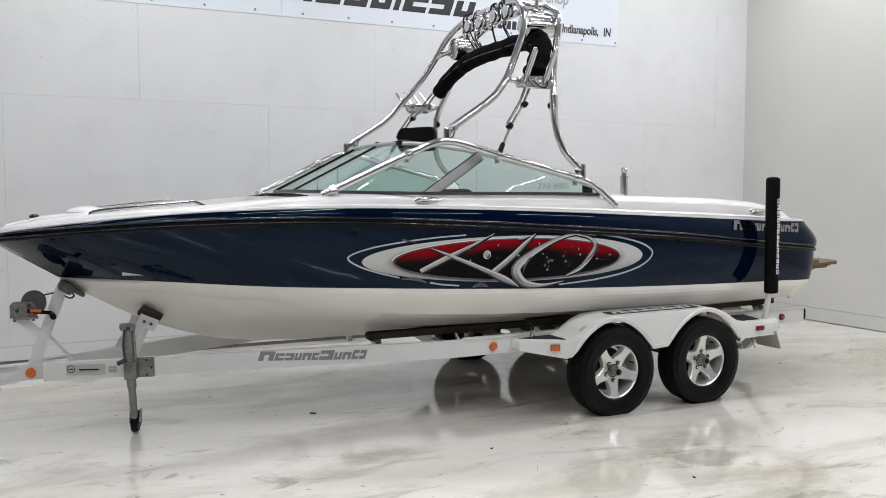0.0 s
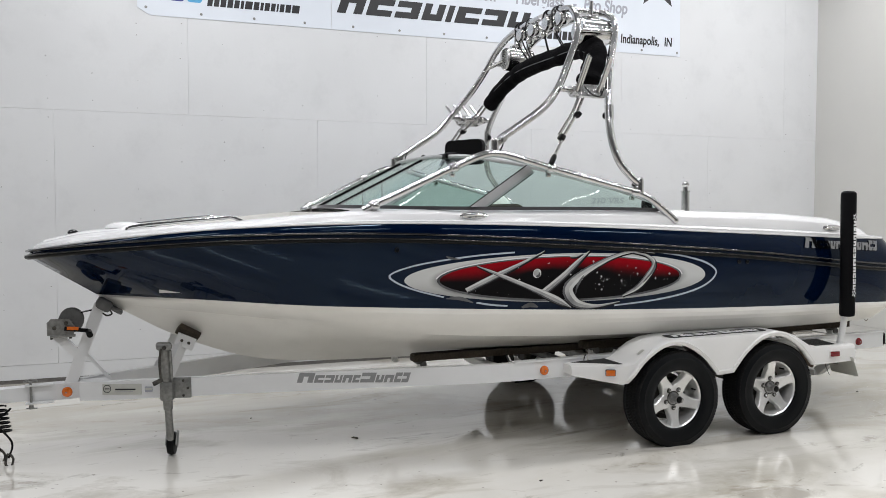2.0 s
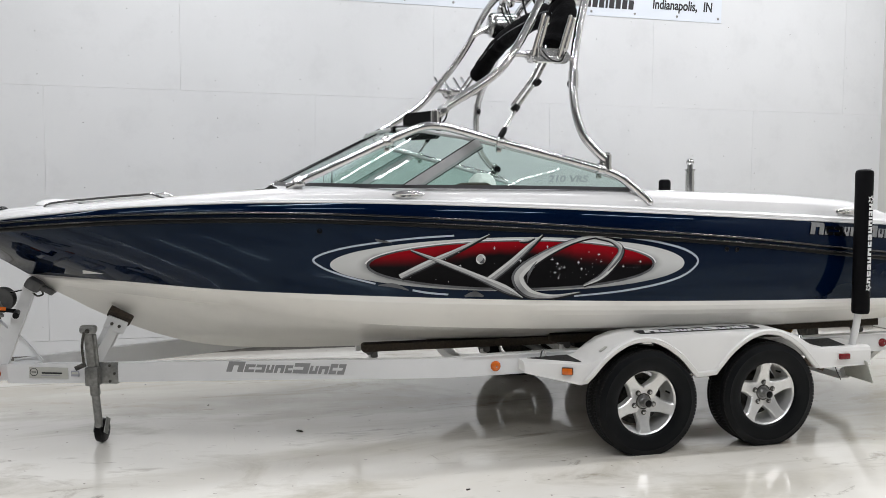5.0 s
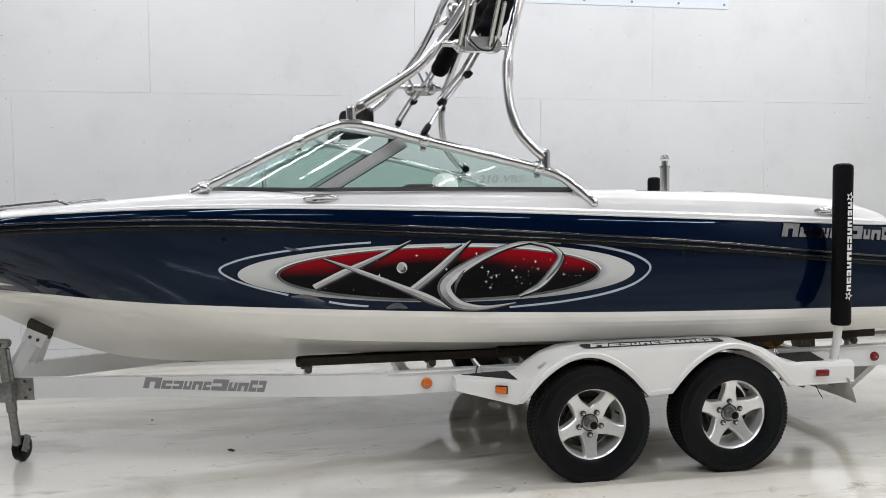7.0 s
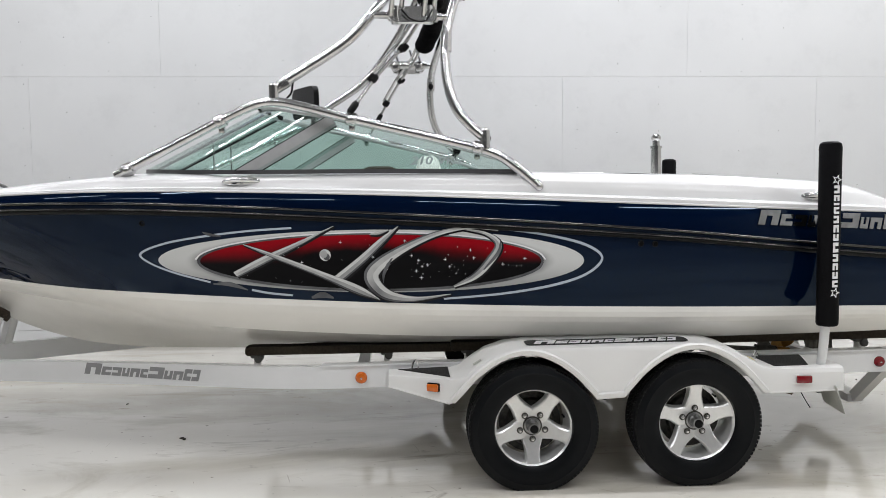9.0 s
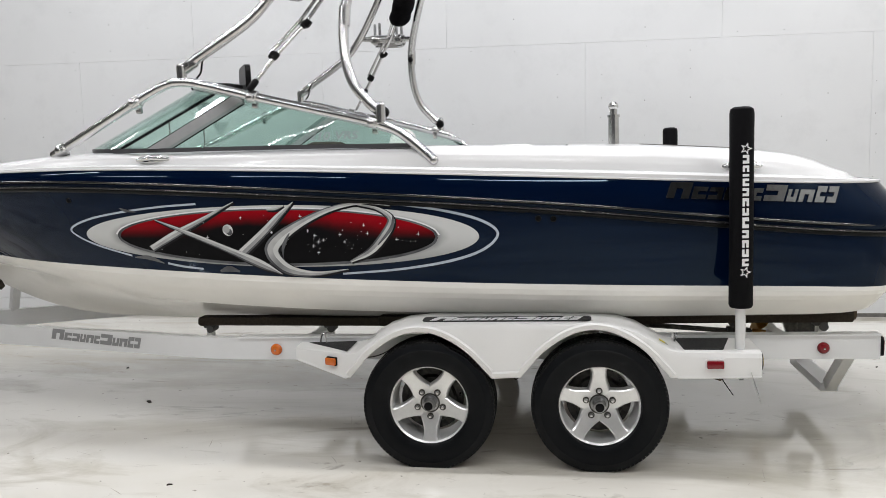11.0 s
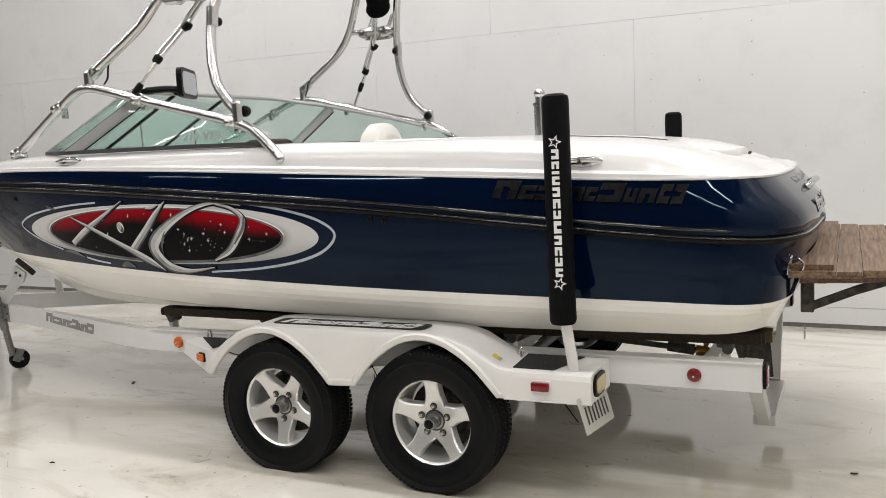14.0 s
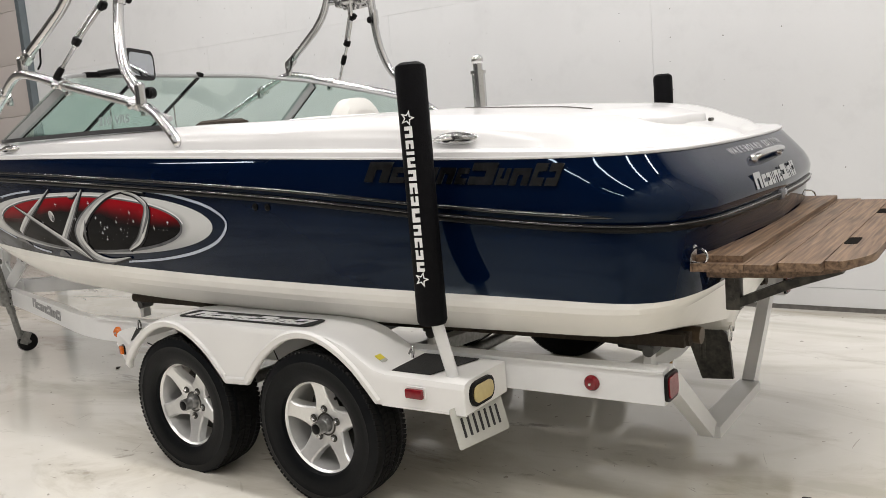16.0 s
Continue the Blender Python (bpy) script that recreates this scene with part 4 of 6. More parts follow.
def stroke(name, pts, widths, mat, lift, label="", lane=(-1.0, 1.0)):
    """A brush stroke of changing width on the hull; silver ones get a shaded lower side and a glint."""
    if mat is SILVER_PAINT:
        stroke("bar_edge", [(u + 3, v + 3) for u, v in pts], [w + 6 for w in widths], SPACE_EDGE, lift - 0.0012)
        stroke("bar_shade", pts, widths, SILVER_DARK, lift + 0.0006, "", (0.6, 1.0))
        stroke("bar_glint", pts, widths, SILVER_LIGHT, lift + 0.0006, "", (-0.9, -0.25))
    c = spline([(u, v, 0) for u, v in pts], 8)
    w = spline([(a, 0, 0) for a in widths], 8)
    rows = [[], [], []]
    for i, p in enumerate(c):
        a, b = c[max(i - 1, 0)], c[min(i + 1, len(c) - 1)]
        d = (b - a).normalized()
        nrm = Vector((-d.y, d.x, 0))
        for r, s in zip(rows, (lane[0], sum(lane) / 2, lane[1])):
            q = p + nrm * (w[i].x / 2 * s)
            x, z = gx(q.x, q.y)
            r.append(on_hull(x, z, lift))
    bm = bmesh.new()
    loft(bm, rows)
    return part(name, bm, mat, boat, label, 80)


ellipse_patch("oval_ring", 785, 170, 680, 108, RING, 0.003, icx=770, icy=172, irx=546, iry=98, label="airbrushed silver oval ring")
ellipse_patch("oval_field", 770, 172, 546, 98, SPACE, 0.003, label="airbrushed black star field")
rim = [(770 + 546 * math.cos(a), 172 + 98 * math.sin(a)) for a in [2 * math.pi * k / 28 for k in range(29)]]
stroke("inner_rim", rim, [9] * 29, SILVER_DARK, 0.0042, "airbrushed dark inner rim")
stroke("inner_rim", [(770 + 556 * math.cos(a), 172 + 101 * math.sin(a)) for a in [math.pi * (1.02 + 0.96 * k / 14) for k in range(15)]], [5] * 15, STARS, 0.0046, "airbrushed pale inner rim")
stroke("outer_line", [(506, 56), (380, 66), (250, 84), (130, 110), (56, 146), (80, 180), (150, 214), (252, 246)], [7] * 8, LINE, 0.004, "pale outline")
stroke("outer_line", [(1060, 56), (1180, 62), (1340, 84), (1470, 116), (1532, 160), (1480, 214), (1360, 254), (1180, 284), (978, 302)], [7, 7, 8, 9, 9, 9, 9, 8, 7], LINE, 0.004)
stroke("outer_line", [(375, 272), (430, 283), (498, 290)], [8, 8, 7], LINE, 0.004)
stroke("cross_bar", [(330, 218), (420, 165), (520, 112), (632, 50)], [22, 24, 15, 2], SILVER_PAINT, 0.006, "airbrushed silver bar")
stroke("cross_bar", [(360, 112), (450, 152), (580, 210), (700, 268), (770, 305)], [3, 15, 20, 30, 3], SILVER_PAINT, 0.007)
stroke("upright_bar", [(640, 232), (720, 160), (780, 100), (832, 52)], [30, 26, 20, 3], SILVER_PAINT, 0.006)
stroke("upright_bar", [(742, 78), (770, 74), (800, 64)], [4, 12, 6], SILVER_PAINT, 0.007)
stroke("curved_bar", [(1160, 66), (1060, 56), (950, 78), (840, 130), (765, 185), (745, 230), (790, 285), (880, 302), (1000, 285)], [3, 10, 17, 28, 42, 46, 38, 18, 3], SILVER_PAINT, 0.008)
stroke("curved_bar", [(812, 158), (796, 185), (784, 215), (782, 245)], [3, 10, 9, 2], SILVER_DARK, 0.009)
stroke("curved_bar", [(1050, 62), (1120, 78), (1160, 115), (1130, 170), (1080, 222), (1010, 258)], [6, 12, 24, 28, 24, 8], SILVER_PAINT, 0.007)
stroke("curved_bar", [(1168, 100), (1160, 140), (1110, 200)], [4, 12, 4], SILVER_DARK, 0.0085)
stroke("shadow_fleck", [(260, 252), (310, 252), (362, 272)], [4, 16, 4], SILVER_DARK, 0.004)
stroke("shadow_fleck", [(556, 298), (590, 288), (624, 298)], [8, 22, 6], SILVER_DARK, 0.004)
stroke("shadow_fleck", [(244, 70), (262, 78), (298, 84)], [3, 10, 3], SILVER_DARK, 0.005)
ellipse_patch("painted_moon", 604, 148, 17, 20, SILVER_LIGHT, 0.0052, label="small airbrushed silver moon")
ellipse_patch("moon_shade", 608, 154, 10, 12, SILVER_DARK, 0.0058)
ellipse_patch("moon_glint", 600, 145, 11, 13, SILVER_PAINT, 0.0064)
bm = bmesh.new()
rng = random.Random(9)
for k in range(70):
    a, r = rng.uniform(0, 2 * math.pi), rng.random() ** 0.7
    u, v = (rng.gauss(950, 130), rng.gauss(190, 34)) if k % 2 else (770 + 500 * r * math.cos(a), 172 + 85 * r * math.sin(a))
    x, z = gx(u, v)
    s = rng.choice((0.0015, 0.002, 0.0025, 0.004))
    at = Matrix.Translation(on_hull(x, z, 0.0055)) @ FACING
    if s > 0.003:
        plate(bm, [((0.011 if j % 2 == 0 else 0.0022) * math.cos(math.pi * j / 4), (0.011 if j % 2 == 0 else 0.0022) * math.sin(math.pi * j / 4)) for j in range(8)], at, 0.0005)
    else:
        turned(bm, [(s, 0.0), (0, 0.0005)], at, 5)
tagged(part("painted_stars", bm, STARS, boat, "airbrushed white star specks"), kind="stuff")

# raised chrome brand blocks, side and transom


def on_side(x, z, lift=0.0):
    """A pose on the near upper band: local x along it, local y up, z outwards."""
    hit, nrm, _, _ = UPPER_TREE.ray_cast(Vector((x, -4, z)), Vector((0, 1, 0)))
    nrm = nrm if nrm.y < 0 else -nrm
    nrm = Vector((nrm.x, nrm.y, nrm.z * 0.9)).normalized()
    along = Vector((0, 0, 1)).cross(nrm).normalized()
    m = Matrix((along, nrm.cross(along), nrm)).transposed().to_4x4()
    m.translation = hit + nrm * lift
    return m


for o in mark_row((0.108, 0.068, 0.066, 0.045, 0.066, 0.045, 0.098, 0.046, 0.068, 0.045, 0.045), 0.08, 0.010, 0.3, True, (0, 6, 9, 10)):
    mid = sum(a for a, b in o) / len(o)
    bm = bmesh.new()
    at = on_side(1.178 + mid, 1.374 - 0.06 * mid, 0.0) @ pose(0, 0, 0, 0, 0, -3.2)
    face = bm.faces.new([bm.verts.new((a - mid, b, 0.001)) for a, b in o])
    bmesh.ops.inset_region(bm, faces=[face], thickness=0.0065, depth=0.007)
    bm.transform(at)
    block = part("brand_block", bm, CHROME, boat, "raised chrome block with a darkened face")
    # darker metal paints the dim room's reflection into the chrome face
    bm = bmesh.new()
    face = bm.faces.new([bm.verts.new((a - mid, b, 0.0085)) for a, b in o])
    bmesh.ops.delete(bm, geom=bmesh.ops.inset_region(bm, faces=[face], thickness=0.007, depth=0.0)["faces"], context="FACES")
    bm.transform(at)
    part("block_face", bm, DARK_CHROME, block, "chrome face with its dark reflection in the colour")

# ---------------------------------------------------------------- windscreen
screen_base = [(-0.48, 1.09, 1.668), (-1.1, 1.095, 1.680), (-1.875, 1.085, 1.688), (-2.14, 1.0, 1.693), (-2.365, 0.87, 1.70), (-2.52, 0.6, 1.705), (-2.58, 0.35, 1.71), (-2.60, 0.0, 1.712)]
screen_top = [(-0.48, 1.088, 1.686), (-0.86, 1.07, 1.80), (-1.44, 0.985, 1.945), (-1.63, 0.90, 1.985), (-1.78, 0.77, 2.02), (-1.88, 0.55, 2.035), (-1.92, 0.33, 2.04), (-1.93, 0.0, 2.042)]
SPLIT, MID = 2, 6
bm = bmesh.new()
whole = [(x, -y, z) for x, y, z in screen_base] + [(x, y, z) for x, y, z in screen_base[-2::-1]]
beam(bm, [p - Vector((0, 0, 0.008)) for p in spline(whole, 6)], 0.020, 0.022)
windscreen = part("windscreen", bm, SILL, boat, "curved windscreen on a black sill with grey frame")


def quad_pane(name, low, high, side, label):
    """A pane between a lower and an upper line, 5 mm thick."""
    bm = bmesh.new()
    a, b = spline(low, 6), spline(high, 6)
    rows = [[p.lerp(q, k / 4) for p, q in zip(a, b)] for k in range(5)]
    rows = [[Vector((p.x, p.y * side, p.z)) for p in row] for row in rows]
    loft(bm, rows)
    bmesh.ops.solidify(bm, geom=bm.faces[:], thickness=0.005)
    ob = part(name, bm, GLASS, windscreen, label)
    ob.visible_shadow = False
    return ob


for s in (-1, 1):
    quad_pane("side_pane", screen_base[:SPLIT + 1], screen_top[:SPLIT + 1], s, "green-tinted side pane")
    quad_pane("front_pane", screen_base[SPLIT:MID + 1], screen_top[SPLIT:MID + 1], s, "green-tinted front pane")
    flip = lambda pts: [(x, y * s, z) for x, y, z in pts]
    bm = bmesh.new()
    tube(bm, spline([(x, y, z + 0.012) for x, y, z in flip(screen_top)], 6), 0.014, 8)
    part("screen_top_rail", bm, ANODISED, windscreen, "grey aluminium top rail")
    bm = bmesh.new()
    a, b = Vector(flip(screen_base)[SPLIT]), Vector(flip(screen_top)[SPLIT])
    d = (b - a).normalized()
    wide = Vector((d.z, 0, -d.x)).normalized()
    off = Vector((0, 0.012 * s, 0))

    def edge(k):
        """Where an edge of the mullion, k from its middle, meets the sill."""
        q = a + wide * k
        return q + d * ((a.z + 0.002 - q.z) / d.z)
    ring = [[bm.verts.new(p + off * j) for p, j in zip(ends, (1, 1, -1, -1))] for ends in ([edge(k * 0.033) for k in (-1, 1, 1, -1)], [b + wide * k * 0.033 for k in (-1, 1, 1, -1)])]
    for k in range(4):
        bm.faces.new((ring[0][k], ring[0][(k + 1) % 4], ring[1][(k + 1) % 4], ring[1][k]))
    part("corner_mullion", bm, ANODISED, windscreen, "broad grey corner mullion")
    for k in (-1, 1):
        bm = bmesh.new()
        beam(bm, [edge(k * 0.035) + off * 0.4, b + wide * k * 0.035 + off * 0.4], 0.008, 0.006)
        part("gasket", bm, BLACK, windscreen, "black rubber gasket")
    # the walk-through pane sits a little off the middle
    step = 0.55 if s < 0 else 1.0
    low, high = [Vector((p[0] - 0.01 * (1 - step), p[1] * step, p[2])) for p in (flip(screen_base)[MID], flip(screen_top)[MID])]
    bm = bmesh.new()
    beam(bm, [low, high], 0.016, 0.018)
    part("centre_mullion", bm, BLACK, windscreen, "black centre mullion")
    bm = bmesh.new()
    mid = low.lerp(high, 0.52)
    cyl(bm, (mid.x, mid.y, 1.66), mid, 0.005, 8)
    part("screen_stay", bm, STEEL, windscreen, "thin upright stay")
    bm = bmesh.new()
    box(bm, high + Vector((0.02, 0, 0.018)), (0.05, 0.03, 0.03), (0, 20, 0), bevel=0.006)
    part("pane_latch", bm, BLACK, windscreen, "small black latch")
quad_pane("centre_pane", [(-2.58, 0.35, 1.71), (-2.60, 0.0, 1.712), (-2.58, -0.35, 1.71)], [(-1.92, 0.33, 2.04), (-1.93, 0, 2.042), (-1.92, -0.33, 2.04)], 1, "green-tinted walk-through pane")
for word, x in (("210", -0.985), ("VRS", -0.842)):
    lettering(word, 0.06, Matrix.Translation((x, -1.102, 1.722)) @ FACING @ Matrix.Diagonal((1.24, 0.95, 1, 1)), ETCHED, "model_number", windscreen, 0.0006, "grey etched model number", shear=0.2, bold=0.0016)

# mirror on the windscreen rail
bm = bmesh.new()
m = pose(-1.65, -0.35, 2.09, 90, 0, 117)
plate(bm, rounded(0.36, 0.185, 0.05), m @ pose(0, 0, -0.018), 0.033)
mirror = part("rear_view_mirror", bm, BLACK, boat, "black rear-view mirror on the windscreen rail")
bm = bmesh.new()
plate(bm, rounded(0.315, 0.14, 0.04), m @ pose(0, 0, 0.0155), 0.002)
part("mirror_glass", bm, MIRROR, mirror)
bm = bmesh.new()
tube(bm, spline([(-1.67, -0.36, 2.05), (-1.76, -0.42, 2.062), (-1.86, -0.5, 2.055)], 5), 0.022, 8)
box(bm, (-1.87, -0.52, 2.05), (0.06, 0.14, 0.035), bevel=0.008)
part("mirror_arm", bm, BLACK, mirror)

# ---------------------------------------------------------------- wakeboard tower
TUBE = 0.0255
HOOP = [(-1.715, 1.045, 2.115), (-1.66, 1.038, 2.155), (-1.37, 1.008, 2.341), (-1.228, 0.978, 2.490), (-1.085, 0.87, 2.68), (-0.965, 0.785, 2.88), (-0.905, 0.70, 3.03), (-0.86, 0.57, 3.13), (-0.82, 0.40, 3.19), (-0.80, 0.0, 3.215)]
bm = bmesh.new()
tube(bm, spline([(x, -y, z) for x, y, z in HOOP] + HOOP[-2::-1], 8), TUBE * 1.05, 14)
tower = part("wakeboard_tower", bm, CHROME, boat, "polished tubular wakeboard tower")
for s in (-1, 1):
    def fl(pts):
        return [(x, y * s, z) for x, y, z in pts]
    bm = bmesh.new()
    tube(bm, spline(fl([(-2.60, 0.92, 1.675), (-2.35, 0.97, 1.79), (-2.02, 1.03, 1.945), (-1.84, 1.06, 2.022), (-1.73, 1.068, 2.036), (-1.60, 1.072, 2.013), (-1.34, 1.08, 1.944), (-1.0, 1.09, 1.86), (-0.72, 1.10, 1.79), (-0.58, 1.11, 1.742), (-0.48, 1.125, 1.672), (-0.375, 1.145, 1.58)]), 8), TUBE * 0.98, 14)
    part("tower_base_rail", bm, CHROME, tower, "polished tower base rail")
    bm = bmesh.new()
    ball(bm, fl([(-0.378, 1.146, 1.581)])[0], 0.0252, (1, 1, 1))
    part("rail_end", bm, CHROME, tower, "polished rounded rail end")
    bm = bmesh.new()
    ball(bm, fl([(-0.366, 1.126, 1.578)])[0], 0.027, (1, 0.8, 1))
    box(bm, fl([(-0.45, 1.105, 1.588)])[0], (0.07, 0.05, 0.03), bevel=0.008)
    part("rail_foot", bm, BLACK, tower, "black rubber rail foot")
    bm = bmesh.new()
    cyl(bm, fl([(-0.405, 1.155, 1.612)])[0], fl([(-0.405, 1.166, 1.615)])[0], 0.006, 8)
    part("rail_bolt", bm, DARK_STEEL, tower, "dark bolt head")
    for x, y, z in ((-2.53, 0.935, 1.707), (-2.02, 1.03, 1.945), (-1.34, 1.08, 1.944), (-0.69, 1.102, 1.785)):
        bm = bmesh.new()
        c = Vector(fl([(x, y, z)])[0])
        d = Vector((0.35, 0, 0.17)) if x < -1.9 else Vector((0.35, 0, -0.09))
        d.normalize()
        tube(bm, [c - d * 0.028, c - d * 0.022, c + d * 0.022, c + d * 0.028], [0.03, 0.036, 0.036, 0.03], 14)
        box(bm, c + Vector((0, -0.03 * s, -0.035)), (0.03, 0.03, 0.05), bevel=0.006)
        cyl(bm, c + Vector((0, s * 0.03, -0.004)), c + Vector((0, s * 0.05, -0.006)), 0.012, 10)
        ball(bm, c + Vector((0, s * 0.052, -0.006)), 0.02, (1, 0.55, 1))
        part("rail_clamp", bm, STEEL, tower, "bright rail clamp")
    for x, y, z, r in ((-1.737, 1.055, 2.05, 0.026), (-0.652, 1.112, 1.80, 0.027)):
        bm = bmesh.new()
        x, y, z = fl([(x, y, z)])[0]
        cyl(bm, (x, y, z - 0.02), (x, y, z + 0.07), r, 16)
        ball(bm, (x, y, z + 0.07), r, (1, 1, 0.7))
        part("tower_socket", bm, STEEL, tower, "bright tower socket")
    bm = bmesh.new()
    box(bm, fl([(-1.698, 1.043, 2.125)])[0], (0.085, 0.05, 0.055), (0, -32, 0), bevel=0.01)
    cyl(bm, fl([(-1.698, 1.01, 2.125)])[0], fl([(-1.698, 1.078, 2.125)])[0], 0.011, 10)
    part("tower_hinge", bm, STEEL, tower, "bright tower hinge block")
    bm = bmesh.new()
    tube(bm, spline(fl([(-1.68, 1.0, 2.06), (-1.655, 0.995, 2.09), (-1.645, 0.995, 2.14), (-1.63, 1.0, 2.17)]), 5), 0.0055, 8)
    part("tower_cable", bm, BLACK, tower, "short black cable")
    bm = bmesh.new()
    x, y, z = fl([(-0.645, 1.06, 1.835)])[0]
    turned(bm, [(0.0, -0.02), (0.026, -0.02), (0.03, -0.01), (0.03, 0.01), (0.02, 0.02), (0, 0.02)], Matrix.Translation((x, y, z)) @ pose(0, 0, 0, 90, 0, 0), 10)
    part("tower_knob", bm, BLACK, tower, "black hinge knob")
    bm = bmesh.new()
    tube(bm, spline(fl([(-0.665, 1.112, 1.845), (-0.72, 1.10, 1.895), (-0.80, 1.078, 2.0), (-0.842, 1.045, 2.17), (-0.835, 1.0, 2.4), (-0.75, 0.885, 2.68), (-0.65, 0.79, 2.94), (-0.61, 0.70, 3.06), (-0.585, 0.54, 3.14), (-0.575, 0.3, 3.18), (-0.57, 0.0, 3.19)]), 8), TUBE * 1.05, 14)
    part("tower_rear_leg", bm, CHROME, tower, "polished tower leg")
    bm = bmesh.new()
    x, y, z = fl([(-0.842, 1.022, 2.34)])[0]
    cyl(bm, (x, y, z - 0.05), (x + 0.004, y - 0.01 * s, z + 0.05), 0.031, 14)
    part("leg_collar", bm, STEEL, tower, "bright leg collar")
    bm = bmesh.new()
    ball(bm, (x, y - 0.055 * s, z - 0.02), 0.024, (0.8, 0.8, 1.0), 10)
    cyl(bm, (x, y - 0.05 * s, z - 0.02), (x, y, z - 0.02), 0.010, 8)
    part("leg_knob", bm, BLACK, tower, "black clamp knob")
    # struts between the legs
    for (a, b) in (((-1.215, 0.982, 2.49), (-0.83, 0.985, 2.475)), ((-0.94, 0.755, 2.95), (-0.65, 0.785, 2.95)), ((-0.84, 0.48, 3.165), (-0.585, 0.5, 3.15))):
        bm = bmesh.new()
        cyl(bm, fl([a])[0], fl([b])[0], 0.019, 12)
        part("tower_strut", bm, CHROME, tower)
    # board rack: two cast clamps on the strut, a cross bar and upright prongs
    bm = bmesh.new()
    RX = -1.04
    cyl(bm, fl([(RX - 0.10, 0.985, 2.485)])[0], fl([(RX + 0.16, 0.985, 2.478)])[0], 0.030, 14)
    for dx in (-0.06, 0.11):
        box(bm, fl([(RX + dx, 1.0, 2.475)])[0], (0.06, 0.11, 0.075), bevel=0.02)
        cyl(bm, fl([(RX + dx, 1.045, 2.43)])[0], fl([(RX + dx, 1.045, 2.52)])[0], 0.024, 12)
    plate(bm, rounded(0.25, 0.10, 0.048), Matrix.Translation(fl([(RX + 0.03, 1.045, 2.47)])[0]) @ pose(0, 0, 0, 62 if s < 0 else -62, 0, 0), 0.016)
    rack = part("board_rack", bm, STEEL, boat, "cast alloy wakeboard rack with upright prongs")
    for dx, dy in ((-0.085, 0.03), (-0.035, -0.03), (0.085, 0.03), (0.135, -0.03)):
        bm = bmesh.new()
        a = Vector(fl([(RX + dx, 1.03 + dy, 2.47)])[0])
        lean = Vector((0.028, -0.11, 0.225)) if s < 0 else Vector((-0.035, 0.17, 0.155))
        tube(bm, [a, a + lean * 0.45, a + lean, a + lean * 1.03], [0.014, 0.013, 0.012, 0.004], 8)
        part("prong", bm, STEEL, rack)
    bm = bmesh.new()
    tube(bm, spline(fl([(RX - 0.03, 1.07, 2.50), (RX + 0.02, 1.09, 2.445), (RX + 0.09, 1.08, 2.44), (RX + 0.13, 1.06, 2.50)]), 6), 0.005, 6)
    part("bungee", bm, BLACK, rack, "black bungee cord")
    # folded sunshade legs: a lower pole, doubled above its middle clip
    if s < 0:
        run = [Vector(p) for p in ((-1.343, -1.105, 1.975), (-1.33, -1.098, 2.0), (-1.22, -1.035, 2.153), (-1.073, -0.965, 2.318), (-0.965, -0.90, 2.48), (-0.92, -0.87, 2.57))]
    else:
        run = [Vector(p) for p in ((-1.323, 1.15, 1.965), (-1.242, 1.125, 2.097), (-1.178, 1.115, 2.208), (-1.072, 1.06, 2.375), (-0.965, 0.93, 2.50), (-0.92, 0.87, 2.58))]
    for off, first in ((0.0, 0), (1.0, 2)):
        bm = bmesh.new()
        tube(bm, [p + Vector((-0.026, 0.006, 0.018)) * off for p in run[first:]], 0.0105, 10)
        part("sunshade_pole", bm, CHROME, tower, "thin folding sunshade pole")
    for k, wide, tall in ((1, 0.034, 0.075), (2, 0.07, 0.045), (3, 0.06, 0.042)):
        d = (run[k + 1] - run[k - 1]).normalized()
        bm = bmesh.new()
        tube(bm, [run[k] - d * tall / 2, run[k] - d * tall * 0.35, run[k] + d * tall * 0.35, run[k] + d * tall / 2], [0.014, 0.019, 0.019, 0.014], 10)
        if k > 1:
            box(bm, run[k] + Vector((0.018 if k == 3 else -0.012, 0, 0.004)), (wide * 0.7, 0.034, 0.034), (0, -48, 0), bevel=0.008)
        part("pole_clip", bm, BLACK, tower, "black pole clip")

# folded sunshade in its sleeve, arched across the tower
bm = bmesh.new()
arch = spline([(-0.93, -0.87, 2.55), (-0.86, -0.84, 2.68), (-0.80, -0.76, 2.80), (-0.78, -0.55, 2.865), (-0.78, -0.2, 2.865), (-0.78, 0.2, 2.86), (-0.79, 0.5, 2.825), (-0.83, 0.74, 2.725), (-0.90, 0.86, 2.585)], 7)
rng = random.Random(2)
tube(bm, arch, [0.06] + [0.092 + 0.005 * math.sin(i * 1.3) + rng.uniform(-0.006, 0.006) for i in range(len(arch) - 2)] + [0.075], 14, flat=0.72)
part("sunshade_sleeve", bm, FABRIC, boat, "black canvas sleeve of the folded sunshade")
bm = bmesh.new()
tube(bm, [p + Vector((-0.078, -0.01, -0.02)) for p in arch[10:-6]], 0.004, 6)
part("sleeve_zip", bm, SILVER_DARK, boat, "grey zip line")

